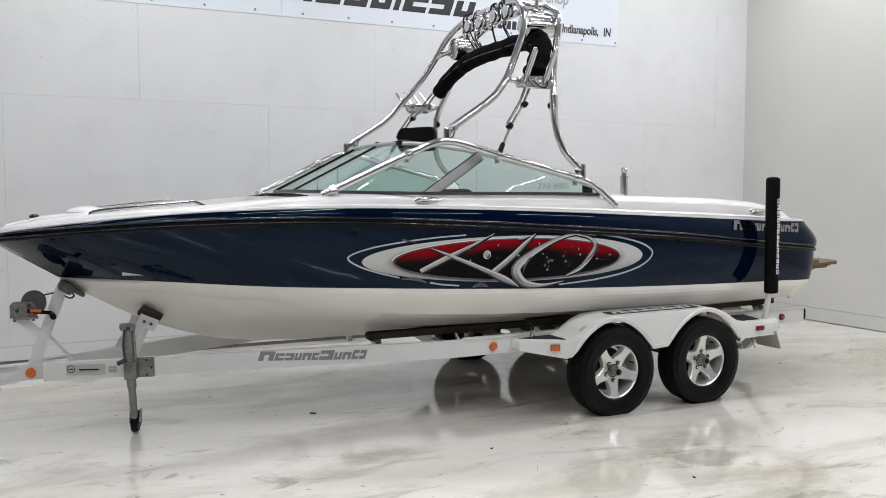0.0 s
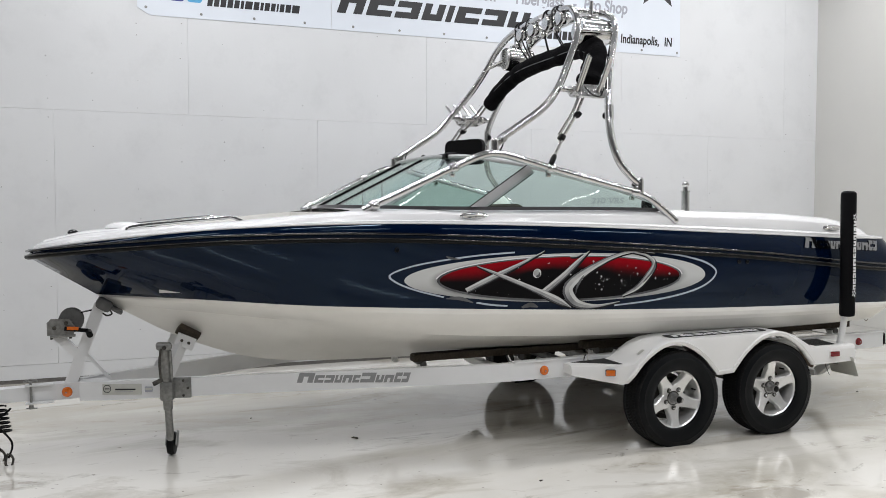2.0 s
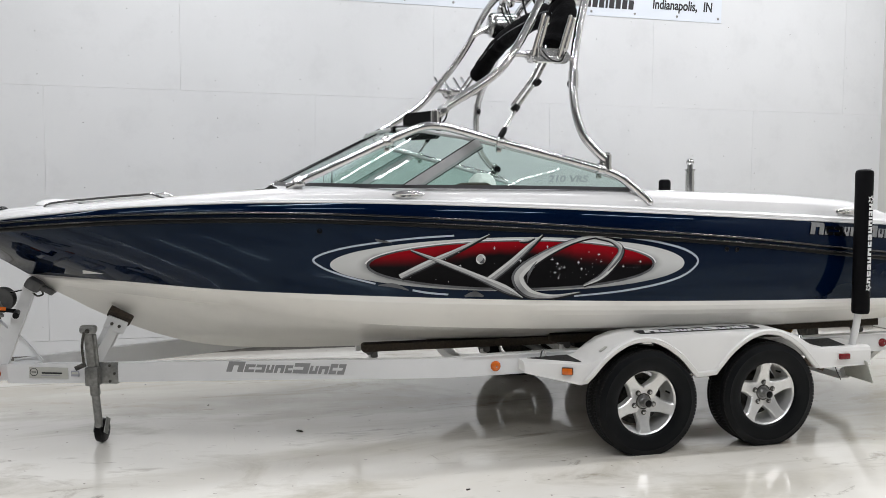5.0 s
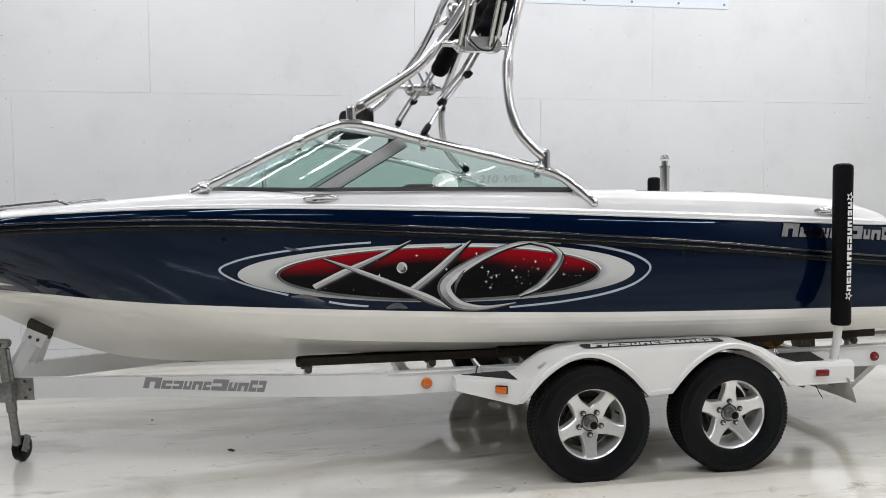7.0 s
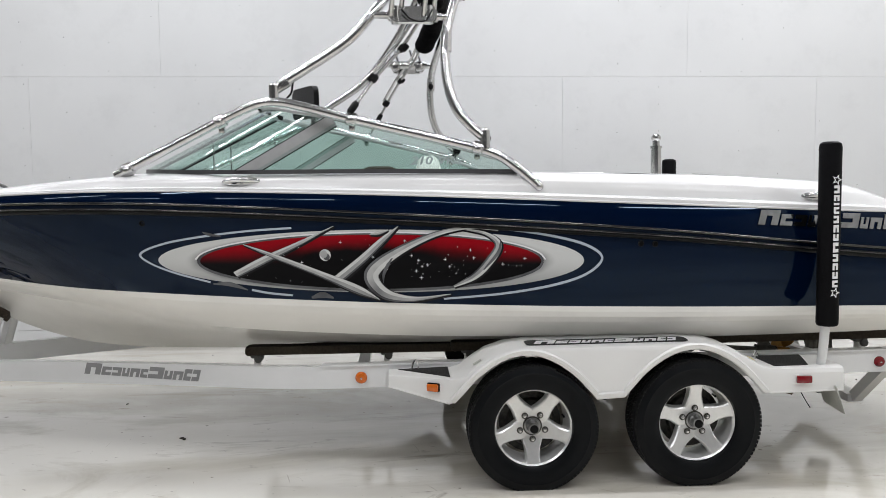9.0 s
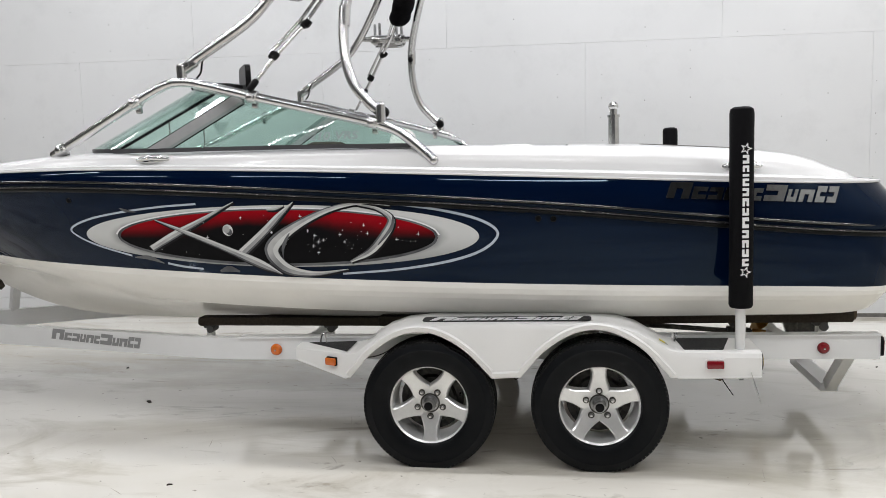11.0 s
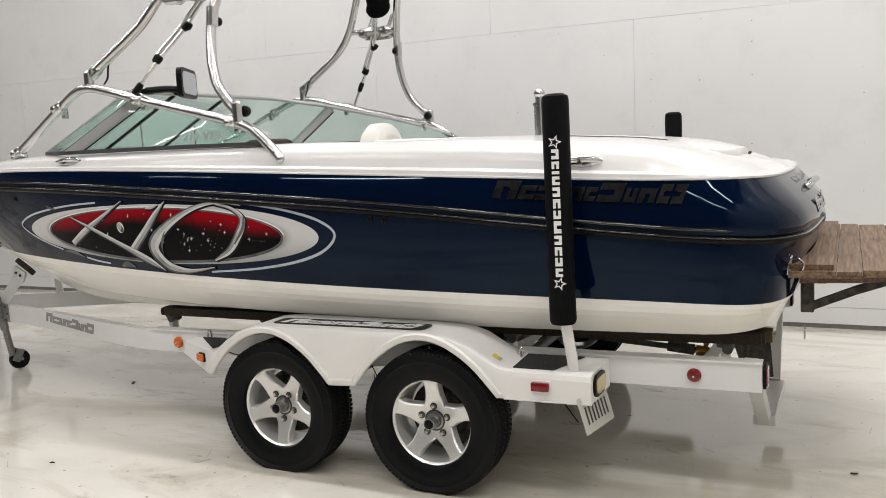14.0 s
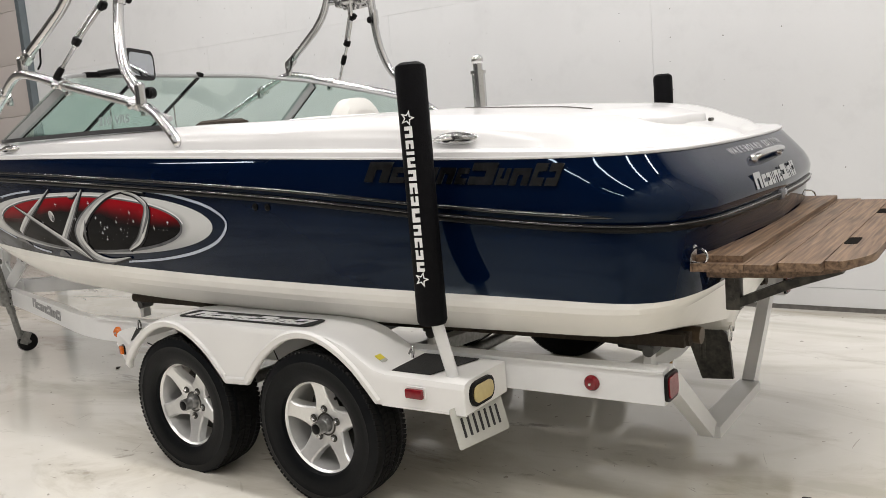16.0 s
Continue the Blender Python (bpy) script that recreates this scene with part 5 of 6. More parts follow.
# tower speakers, lamps and wiring
for s in (-1, 1):
    bm = bmesh.new()
    m = Matrix.Translation((-0.86, 0.62 * s, 2.975)) @ pose(0, 0, 0, 0, 90, 0)
    turned(bm, [(0, 0.0), (0.085, 0.0), (0.097, 0.012), (0.1, 0.03), (0.1, 0.20), (0.092, 0.24), (0.06, 0.27), (0, 0.28)], m, 28)
    part("tower_speaker", bm, STEEL, tower, "polished tower speaker can")
    bm = bmesh.new()
    turned(bm, [(0, 0.285), (0.055, 0.285), (0.085, 0.262), (0.09, 0.25)], m, 24)
    part("speaker_grille", bm, BLACK, tower, "black speaker grille")
    bm = bmesh.new()
    cyl(bm, (-0.74, 0.62 * s, 3.06), (-0.74, 0.62 * s, 3.20), 0.016, 10)
    box(bm, (-0.74, 0.62 * s, 3.08), (0.10, 0.06, 0.03), bevel=0.008)
    part("speaker_bracket", bm, STEEL, tower)
    bm = bmesh.new()
    cyl(bm, (-0.85, 0.66 * s, 2.965), (-0.965, 0.775 * s, 2.90), 0.018, 10)
    part("speaker_arm", bm, STEEL, tower)
for y in (-0.33, -0.12, 0.12, 0.33):
    bm = bmesh.new()
    ball(bm, (-0.80, y, 3.13), 0.05, (1, 1, 0.95))
    cyl(bm, (-0.80, y, 3.15), (-0.80, y, 3.22), 0.018, 10)
    ball(bm, (-0.84, y + 0.045, 3.055), 0.034)
    cyl(bm, (-0.84, y + 0.045, 3.05), (-0.80, y, 3.13), 0.014, 8)
    turned(bm, [(0.048, 0.0), (0.054, 0.012), (0.05, 0.03), (0, 0.034)], Matrix.Translation((-0.83, y, 3.13)) @ pose(0, 0, 0, 0, -90, 0), 16)
    part("tower_lamp", bm, CHROME, tower, "chrome ball lamp under the tower bar")
for y0, y1, bow, r in ((0.42, 0.24, 0.01, 0.007), (0.36, 0.20, 0.0, 0.006), (0.22, 0.17, 0.01, 0.005), (-0.08, -0.10, 0.0, 0.008), (-0.22, -0.34, 0.01, 0.006), (-0.28, -0.37, 0.02, 0.005)):
    bm = bmesh.new()
    tube(bm, spline([(-0.77, y0 - 0.01, 3.19), (-0.80, y0, 3.245), (-0.845, y0 + 0.005, 3.20), (-0.84 - bow, (y0 + y1) / 2 + bow, 3.04), (-0.80, y1, 2.88)], 6), r, 6)
    part("strap", bm, BLACK, tower, "black strap and cable")
bm = bmesh.new()
box(bm, (-0.72, 0, 3.215), (0.23, 0.08, 0.03), bevel=0.01)
part("tower_gusset", bm, ALLOY, tower)

# ---------------------------------------------------------------- transom, platform and running gear
bm = bmesh.new()
grip = [(-0.22, 0.0), (-0.19, 0.022), (-0.1, 0.034), (0.0, 0.036), (0.1, 0.034), (0.19, 0.022), (0.22, 0.0)]
tube(bm, spline([on_transom(y - 0.01, 1.312, lift).translation for y, lift in grip], 5), 0.019, 12, flat=0.7)
for y in (-0.215, 0.215):
    ball(bm, on_transom(y - 0.01, 1.312, 0.004).translation, 0.026, (0.7, 1.2, 0.8), 12)
part("transom_handle", bm, CHROME, boat, "chrome transom grab handle")
for o in mark_row((0.083, 0.054, 0.052, 0.037, 0.054, 0.037, 0.072, 0.037, 0.054, 0.035, 0.035), 0.066, 0.009, 0.12, True, (0, 6, 9, 10)):
    mid = sum(a for a, b in o) / len(o)
    bm = bmesh.new()
    plate(bm, [(a - mid, b) for a, b in o], on_transom(mid - 0.085, 1.238, -0.001), 0.004)
    part("brand_block", bm, CHROME, boat, "raised chrome block")
for k, c in enumerate("WAKEBOARD EDITION"):
    if c != " ":
        lettering(c, 0.05, on_transom(-0.365 + k * 0.0485, 1.354, 0.001), SILVER_PAINT, "letter", boat, 0.001, shear=0.1, bold=0.0005)
bm = bmesh.new()
box(bm, (2.045, -0.03, 1.150), (0.05, 0.10, 0.045), bevel=0.012)
part("rail_joint", bm, SILVER_DARK, boat, "grey joint of the rub rail")

PZ = 1.012
for s in (-1, 1):
    bm = bmesh.new()
    box(bm, (1.952, 0.897 * s, 1.036), (0.008, 0.034, 0.085), (0, 0, 25 * s), bevel=0.003)
    for dz in (-0.032, 0.032):
        ball(bm, (1.959, 0.90 * s, 1.036 + dz), 0.009)
    eye = part("transom_eye", bm, STEEL, boat, "stainless tow eye plate")
    bm = bmesh.new()
    tube(bm, spline([(1.955, 0.90 * s, 1.061), (1.983, 0.911 * s, 1.063), (2.005, 0.921 * s, 1.048), (2.007, 0.921 * s, 1.024), (1.987, 0.913 * s, 1.009), (1.955, 0.90 * s, 1.011)], 5), 0.0045, 8)
    part("eye_ring", bm, STEEL, eye, "bright D ring")

platform = part("swim_platform", (lambda b: (beam(b, [(2.04, -0.86, PZ - 0.045), (2.04, 0.86, PZ - 0.045)], 0.10, 0.03), b)[1])(bmesh.new()), TEAK, boat, "oiled teak swim platform with slatted boards")


PLAT_W = 0.93


def plat_x(y):
    """Rear edge of the platform at y, with round corners."""
    e = min(max(abs(y) - 0.62, 0) / (PLAT_W - 0.62), 1.0)
    return 2.49 - 0.27 * (1 - math.sqrt(1 - e * e))


def plat_front(y):
    """Front edge, hollowed to the curve of the transom."""
    return 2.05 - 0.10 * (abs(y) / PLAT_W) ** 3


edges = [1.9, 2.13, 2.225, 2.36, 2.51]
for k in range(4):
    bm = bmesh.new()
    a, b = [], []
    for j in range(41):
        y = -PLAT_W + 2 * PLAT_W * j / 40
        x1 = min(edges[k + 1] - 0.0015, plat_x(y))
        x0 = max(edges[k] + 0.0015 if k else 1.92, plat_front(y) if k < 2 else 0)
        if x1 - x0 > 0.004:
            a.append(Vector((x0, y, PZ)))
            b.append(Vector((x1, y, PZ)))
    dn = Vector((0, 0, -0.028))
    loft(bm, [a, b, [p + dn for p in b], [p + dn for p in a], a])
    for e in (0, -1):
        bm.faces.new([bm.verts.new(v) for v in (a[e], b[e], b[e] + dn, a[e] + dn)])
    bmesh.ops.remove_doubles(bm, verts=bm.verts, dist=0.0005)
    part("plank", bm, TEAK, platform, "", 20)
bm = bmesh.new()
ys = [-0.89 + 1.78 * j / 24 for j in range(25)]
a = [Vector((plat_front(y) - 0.02, y, PZ + 0.001)) for y in ys]
b = [Vector((2.118, y, PZ + 0.001)) for y in ys]
up = Vector((0, 0, 0.022))
loft(bm, [a, [p + up for p in a], [p + up for p in b], b, a])
for e in (0, -1):
    bm.faces.new([bm.verts.new(v) for v in (a[e], a[e] + up, b[e] + up, b[e])])
part("edge_board", bm, TEAK, platform, "raised curved teak board", 20)
bm = bmesh.new()
rim = [(1.99, -PLAT_W + 0.07, PZ - 0.042), (2.10, -PLAT_W + 0.07, PZ - 0.042)] + [(plat_x(y) - 0.075, y * 0.93, PZ - 0.042) for y in [-PLAT_W + 0.02 + (2 * PLAT_W - 0.04) * j / 30 for j in range(31)]] + [(2.10, PLAT_W - 0.07, PZ - 0.042), (1.99, PLAT_W - 0.07, PZ - 0.042)]
beam(bm, rim, 0.035, 0.026)
part("frame_board", bm, TEAK, platform)
# near-black plates on the planks paint the darkness inside the slots
for y in (-0.42, 0.42):
    bm = bmesh.new()
    plate(bm, rounded(0.045, 0.15, 0.014), pose(2.385, y, PZ + 0.0005), 0.0012)
    part("grip_slot", bm, SLOT, platform, "grip slot drawn as a dark plate")
for y in (-0.62, 0.62):
    bm = bmesh.new()
    box(bm, (2.01, y, 0.875), (0.055, 0.05, 0.18), bevel=0.006)
    beam(bm, [(2.0, y, 0.80), (2.2, y, 0.885), (2.38, y, 0.948)], 0.045, 0.032)
    box(bm, (2.02, y, 0.955), (0.10, 0.07, 0.02), bevel=0.004)
    for bz in (0.83, 0.90):
        cyl(bm, (2.01, y - 0.03, bz), (2.01, y + 0.03, bz), 0.011, 8)
    part("platform_bracket", bm, DARK_STEEL, boat, "black weathered platform bracket")
bm = bmesh.new()
tube(bm, [Vector((2.0, -0.66 + 0.02 * math.cos(a), 0.70 + 0.03 * math.sin(a))) for a in [2 * math.pi * k / 14 for k in range(15)]], 0.004, 6)
part("retaining_clip", bm, STEEL, boat)

bm = bmesh.new()
o = [(-0.10, 0.0), (0.05, 0.0), (0.085, -0.04), (0.10, -0.24), (-0.04, -0.25), (-0.10, -0.06)]
plate(bm, o, Matrix.Translation((1.72, 0.012, 0.55)) @ FACING, 0.024)
cyl(bm, (1.69, 0, 0.60), (1.69, 0, 0.40), 0.018, 10)
part("rudder", bm, DARK_STEEL, boat, "dark metal rudder")
bm = bmesh.new()
cyl(bm, (0.2, 0, 0.53), (1.50, 0, 0.425), 0.016, 10)
beam(bm, [(1.30, 0, 0.54), (1.36, 0, 0.44)], 0.03, 0.07)
cyl(bm, (1.28, 0, 0.445), (1.42, 0, 0.43), 0.03, 12)
part("propeller_shaft", bm, DARK_STEEL, boat, "dark propeller shaft and strut")
for k in range(4):
    bm = bmesh.new()
    a = radians(20 + 90 * k)
    m = Matrix.Translation((1.475, 0, 0.427)) @ pose(0, 0, 0, math.degrees(a), 0, 0) @ pose(0, 0, 0, 0, 0, 32)
    blade = [(0.072 * math.sin(math.pi * j / 8) * (0.6 + 0.4 * j / 8), 0.02 + 0.15 * j / 8) for j in range(9)]
    outline = [(w, r) for w, r in blade] + [(-w, r) for w, r in blade[-2:0:-1]]
    plate(bm, outline, m @ Matrix(((0, 0, 1, 0), (1, 0, 0, 0), (0, 1, 0, 0), (0, 0, 0, 1))), 0.006)
    part("propeller_blade", bm, BRONZE, boat, "bronze propeller blade")
bm = bmesh.new()
cyl(bm, (1.43, 0, 0.43), (1.53, 0, 0.423), 0.028, 14, 0.02)
part("propeller_hub", bm, BRONZE, boat)
bm = bmesh.new()
cyl(bm, (1.62, -0.55, 0.665), (1.86, -0.55, 0.655), 0.035, 12)
part("exhaust_pipe", bm, BRASS_BROWN, boat, "brown exhaust outlet")

# ---------------------------------------------------------------- the trailer
trailer = thing("boat_trailer", (0, 0, 0), "white tandem-axle boat trailer with moulded fenders", "trailer", tilt=NOSE)


def rail_line(s):
    return [(1.85, 0.937 * s, 0.562), (-1.2, 0.937 * s, 0.56), (-1.55, 0.925 * s, 0.557), (-1.85, 0.86 * s, 0.552), (-2.3, 0.715 * s, 0.545), (-3.3, 0.405 * s, 0.525), (-4.15, 0.14 * s, 0.503), (-4.3, 0.07 * s, 0.50)]


for s in (-1, 1):
    bm = bmesh.new()
    L = [Vector(p) for p in rail_line(s)]
    fine = [L[0], L[1]] + spline(L[1:5], 6)[1:] + L[5:]
    beam(bm, fine, 0.055, 0.122)
    part("side_rail", bm, TRAILER, trailer, "white box-section side rail")
    bm = bmesh.new()
    beam(bm, [(p.x, p.y, p.z + 0.0645) for p in fine if p.x > -1.6], 0.075, 0.008)
    part("rail_flange", bm, TRAILER, trailer)
for x, w in ((1.55, 0.07), (0.435, 0.09), (-0.435, 0.09), (-1.35, 0.07)):
    bm = bmesh.new()
    y = 0.91
    beam(bm, [(x, -y, 0.54), (x, -y * 0.5, 0.46), (x, 0, 0.43), (x, y * 0.5, 0.46), (x, y, 0.54)], w, 0.06)
    part("cross_member", bm, TRAILER if abs(x) > 0.5 else GALV, trailer)
# tongue and coupler
bm = bmesh.new()
beam(bm, [(-4.12, 0, 0.503), (-4.62, 0, 0.497)], 0.10, 0.105)
part("tongue", bm, TRAILER, trailer, "white tongue")
bm = bmesh.new()
beam(bm, [(-4.58, 0, 0.50), (-4.95, 0, 0.495)], 0.085, 0.09)
box(bm, (-5.02, 0, 0.50), (0.16, 0.11, 0.09), bevel=0.03)
ball(bm, (-5.08, 0, 0.50), 0.055)
part("coupler", bm, TRAILER, trailer, "white swing-away coupler")
bm = bmesh.new()
cyl(bm, (-4.60, -0.066, 0.42), (-4.60, -0.066, 0.58), 0.008, 8)
tube(bm, spline([(-4.64, -0.066, 0.585), (-4.60, -0.10, 0.592), (-4.56, -0.066, 0.585), (-4.60, -0.03, 0.592)], 5, True), 0.005, 6)
cyl(bm, (-4.60, -0.066, 0.43), (-4.60, -0.066, 0.405), 0.016, 6)
cyl(bm, (-4.63, -0.066, 0.412), (-4.565, -0.066, 0.408), 0.005, 6)
part("hinge_pin", bm, GALV, trailer, "grey hinge pin")
for z in (0.442, 0.558):
    bm = bmesh.new()
    box(bm, (-4.55, -0.055, z), (0.17, 0.05, 0.012), bevel=0.003)
    part("hinge_leaf", bm, TRAILER, trailer, "white hinge leaf")
bm = bmesh.new()
coil = [Vector((-4.80 + 0.03 * t + 0.052 * math.cos(t * 40), -0.07 + 0.052 * math.sin(t * 40), 0.44 - 0.17 * t)) for t in [k / 110 for k in range(111)]]
tube(bm, coil, 0.006, 6)
tube(bm, spline([(-4.72, -0.06, 0.42), (-4.80, -0.05, 0.33), (-4.72, -0.07, 0.20), (-4.74, -0.07, 0.10)], 6), 0.007, 6)
tube(bm, spline([(-4.85, 0.04, 0.42), (-4.84, 0.05, 0.25), (-4.80, 0.05, 0.12)], 6), 0.007, 6)
part("coiled_cable", bm, BLACK, trailer, "black coiled lighting cable")
for x, y in ((-4.74, -0.07), (-4.80, 0.05)):
    bm = bmesh.new()
    tube(bm, spline([(x, y, 0.13), (x + 0.025, y, 0.09), (x + 0.01, y, 0.045), (x - 0.02, y, 0.06), (x - 0.012, y, 0.11)], 4, True), 0.008, 6)
    part("safety_hook", bm, DARK_STEEL, trailer, "dark safety hook")
# winch post
bm = bmesh.new()
beam(bm, [(-4.37, 0, 0.53), (-4.17, 0, 1.06)], 0.07, 0.075)
beam(bm, [(-4.29, 0, 0.70), (-4.44, 0, 0.87)], 0.06, 0.06)
beam(bm, [(-4.27, 0, 0.74), (-4.12, 0, 0.55)], 0.02, 0.02)
part("winch_post", bm, TRAILER, trailer, "white winch post")
bm = bmesh.new()
box(bm, (-4.415, 0, 0.92), (0.15, 0.13, 0.095), bevel=0.012)
box(bm, (-4.40, -0.07, 0.87), (0.15, 0.015, 0.02), bevel=0.004)
winch = part("winch", bm, GALV, trailer, "grey boat winch")
bm = bmesh.new()
turned(bm, [(0, -0.055), (0.078, -0.055), (0.078, -0.048), (0.045, -0.045), (0.045, 0.045), (0.078, 0.048), (0.078, 0.055), (0, 0.055)], Matrix.Translation((-4.35, 0, 0.965)) @ pose(0, 0, 0, 90, 0, 0), 24)
part("drum", bm, RUBBER_GREY, winch, "dark grey winch drum")
bm = bmesh.new()
plate(bm, [(-0.085, -0.05), (0.075, -0.05), (0.085, 0.0), (0.05, 0.055), (-0.06, 0.06), (-0.085, 0.035)], Matrix.Translation((-4.41, -0.066, 0.925)) @ FACING, 0.006)
part("side_plate", bm, GALV, winch, "grey pressed side plate")
for dx, dz in ((-0.04, 0.0), (0.03, 0.03)):
    bm = bmesh.new()
    cyl(bm, (-4.41 + dx, -0.072, 0.925 + dz), (-4.41 + dx, -0.088, 0.925 + dz), 0.013, 8)
    part("shaft_nut", bm, DARK_STEEL, winch)
for dx in (-0.06, 0.055):
    bm = bmesh.new()
    cyl(bm, (-4.41 + dx, -0.05, 0.872), (-4.41 + dx, -0.05, 0.848), 0.009, 8)
    part("mount_bolt", bm, DARK_STEEL, winch)
bm = bmesh.new()
beam(bm, [(-4.39, -0.09, 0.92), (-4.25, -0.095, 0.90)], 0.012, 0.025)
cyl(bm, (-4.245, -0.085, 0.89), (-4.235, -0.17, 0.88), 0.02, 10)
part("crank", bm, BLACK, winch, "black crank")
bm = bmesh.new()
box(bm, (-4.34, -0.098, 0.92), (0.07, 0.003, 0.022), (0, 5, 0))
part("sticker", bm, AMBER, winch)
bm = bmesh.new()
beam(bm, [(-4.33, 0, 1.005), (-4.16, 0, 1.035)], 0.05, 0.006)
part("strap", bm, BLACK, winch)
bm = bmesh.new()
box(bm, (-4.145, 0, 1.062), (0.10, 0.22, 0.075), (0, 32, 0), bevel=0.02)
box(bm, (-4.085, -0.0, 1.03), (0.12, 0.16, 0.03), (0, 32, 0), bevel=0.01)
part("bow_stop", bm, RUBBER_GREY, trailer, "grey rubber bow stop")
bm = bmesh.new()
tube(bm, spline([(-4.16, -0.03, 1.005), (-4.13, -0.035, 0.985), (-4.10, -0.03, 0.995), (-4.11, -0.02, 1.02)], 4), 0.006, 6)
part("strap_hook", bm, DARK_STEEL, trailer, "dark strap hook")
# keel guide posts
for s in (-1, 1):
    bm = bmesh.new()
    beam(bm, [(-3.80, 0.29 * s, 0.53), (-3.66, 0.16 * s, 0.80)], 0.05, 0.075)
    part("guide_post", bm, TRAILER, trailer, "white keel guide post")
    bm = bmesh.new()
    box(bm, (-3.62, 0.15 * s, 0.852), (0.155, 0.09, 0.042), (s * 40, 30, 0), bevel=0.008)
    part("keel_pad", bm, CARPET, trailer, "brown carpeted keel pad")
    bm = bmesh.new()
    box(bm, (-3.645, 0.19 * s, 0.80), (0.13, 0.02, 0.085), (0, 26, 0), bevel=0.004)
    part("pad_bracket", bm, TRAILER, trailer)
    for k in (-1, 1):
        bm = bmesh.new()
        cyl(bm, (-3.645 + 0.022 * k, 0.19 * s, 0.80 - 0.01 * k), (-3.645 + 0.022 * k, 0.21 * s, 0.80 - 0.01 * k), 0.011, 6)
        part("bolt", bm, DARK_STEEL, trailer)
# jack
JT, JB = Vector((-3.79, -0.335, 0.79)), Vector((-3.755, -0.24, 0.12))
bm = bmesh.new()
tube(bm, [JT, JT.lerp(JB, 0.62), JT.lerp(JB, 0.63), JB], [0.031, 0.031, 0.025, 0.025], 16)
box(bm, JT + Vector((0, 0, 0.01)), (0.10, 0.08, 0.05), (0, 4, 0), bevel=0.018)
jack = part("jack", bm, GALV, trailer, "grey steel tongue jack on a wheel")
bm = bmesh.new()
box(bm, (-3.712, -0.300, 0.513), (0.19, 0.022, 0.135), (0, 0, -17), bevel=0.006)
box(bm, (-3.77, -0.30, 0.50), (0.085, 0.09, 0.12), (0, 0, -17), bevel=0.01)
clamp = part("jack_clamp", bm, GALV, jack, "grey clamp plate")
m = Matrix.Translation((-3.712, -0.300, 0.513)) @ pose(0, 0, 0, 0, 0, -17) @ Matrix.Translation((0, -0.0105, 0)) @ FACING
for u, v in ((0.045, 0.05), (0.075, 0.0), (0.045, -0.05), (-0.08, -0.05)):
    bm = bmesh.new()
    turned(bm, [(0.009, 0.0), (0.009, 0.008), (0, 0.009)], m @ Matrix.Translation((u, v, 0)), 6)
    part("clamp_bolt", bm, DARK_STEEL, clamp)
bm = bmesh.new()
cyl(bm, JT + Vector((0.036, -0.012, -0.02)), JT.lerp(JB, 0.40) + Vector((0.034, -0.012, 0)), 0.011, 10)
part("screw_rod", bm, GALV, jack, "grey screw rod")
bm = bmesh.new()
cyl(bm, JT + Vector((0.0, -0.035, 0.008)), JT + Vector((0.0, -0.052, 0.006)), 0.014, 8)
part("gear_bolt", bm, DARK_STEEL, jack)
bm = bmesh.new()
tube(bm, spline([JT + Vector((-0.02, -0.045, 0.0)), JT + Vector((-0.032, -0.048, -0.09)), JT + Vector((-0.025, -0.044, -0.20))], 4), 0.008, 8)
cyl(bm, JT + Vector((-0.015, -0.044, -0.20)), JT + Vector((-0.075, -0.048, -0.225)), 0.015, 10)
part("jack_handle", bm, DARK_STEEL, jack, "dark crank handle")
JW = Vector((-3.745, -0.20, 0.122))
bm = bmesh.new()
turned(bm, [(0.02, -0.026), (0.05, -0.028), (0.073, -0.022), (0.079, 0), (0.073, 0.022), (0.05, 0.028), (0.02, 0.026)], Matrix.Translation(JW) @ pose(0, 0, 0, 0, 90, -16), 24, True)
part("jack_wheel", bm, BLACK, jack, "black caster wheel")
bm = bmesh.new()
for k in (-1, 1):
    box(bm, JW + Vector((0.033 * k, -0.02 - 0.009 * k, 0.035)), (0.006, 0.06, 0.10), (-28, 0, -16))
cyl(bm, JW - Vector((0.04, 0, 0)), JW + Vector((0.04, 0, 0)), 0.012, 10)
part("jack_fork", bm, GALV, jack)

# side plate sticker
bm = bmesh.new()
box(bm, (-4.05, -0.2035, 0.513), (0.25, 0.004, 0.07), (0, 1, -17.3))
sticker = part("data_plate", bm, PLATE, trailer, "pale data plate")
bm = bmesh.new()
box(bm, (-4.03, -0.2125, 0.512), (0.13, 0.003, 0.010), (0, 1, -17.3))
part("plate_bar", bm, INK, sticker)
m = Matrix.Translation((-4.05, -0.2035, 0.513)) @ pose(0, 0, 0, 0, 1, -17.3) @ Matrix.Translation((0, -0.0022, 0)) @ FACING
bm = bmesh.new()
tube(bm, [m @ Vector((-0.095 + 0.024 * math.cos(a), 0.004 + 0.024 * math.sin(a), 0.001)) for a in [2 * math.pi * k / 24 for k in range(25)]], 0.0022, 6)
box(bm, m @ Vector((-0.095, 0.004, 0.001)), (0.03, 0.002, 0.006), (0, 1, -17.3))
part("plate_seal", bm, INK, sticker, "dark round mark")
bm = bmesh.new()
box(bm, m @ Vector((0.01, -0.016, 0.001)), (0.12, 0.002, 0.004), (0, 1, -17.3))
part("plate_bar", bm, INK_GREY, sticker)
bm = bmesh.new()
plate(bm, rounded(0.05, 0.036, 0.004), m @ Matrix.Translation((0.172, 0.0, 0.0005)), 0.003)
part("small_plate", bm, INK_GREY, trailer, "small grey riveted plate")
bm = bmesh.new()
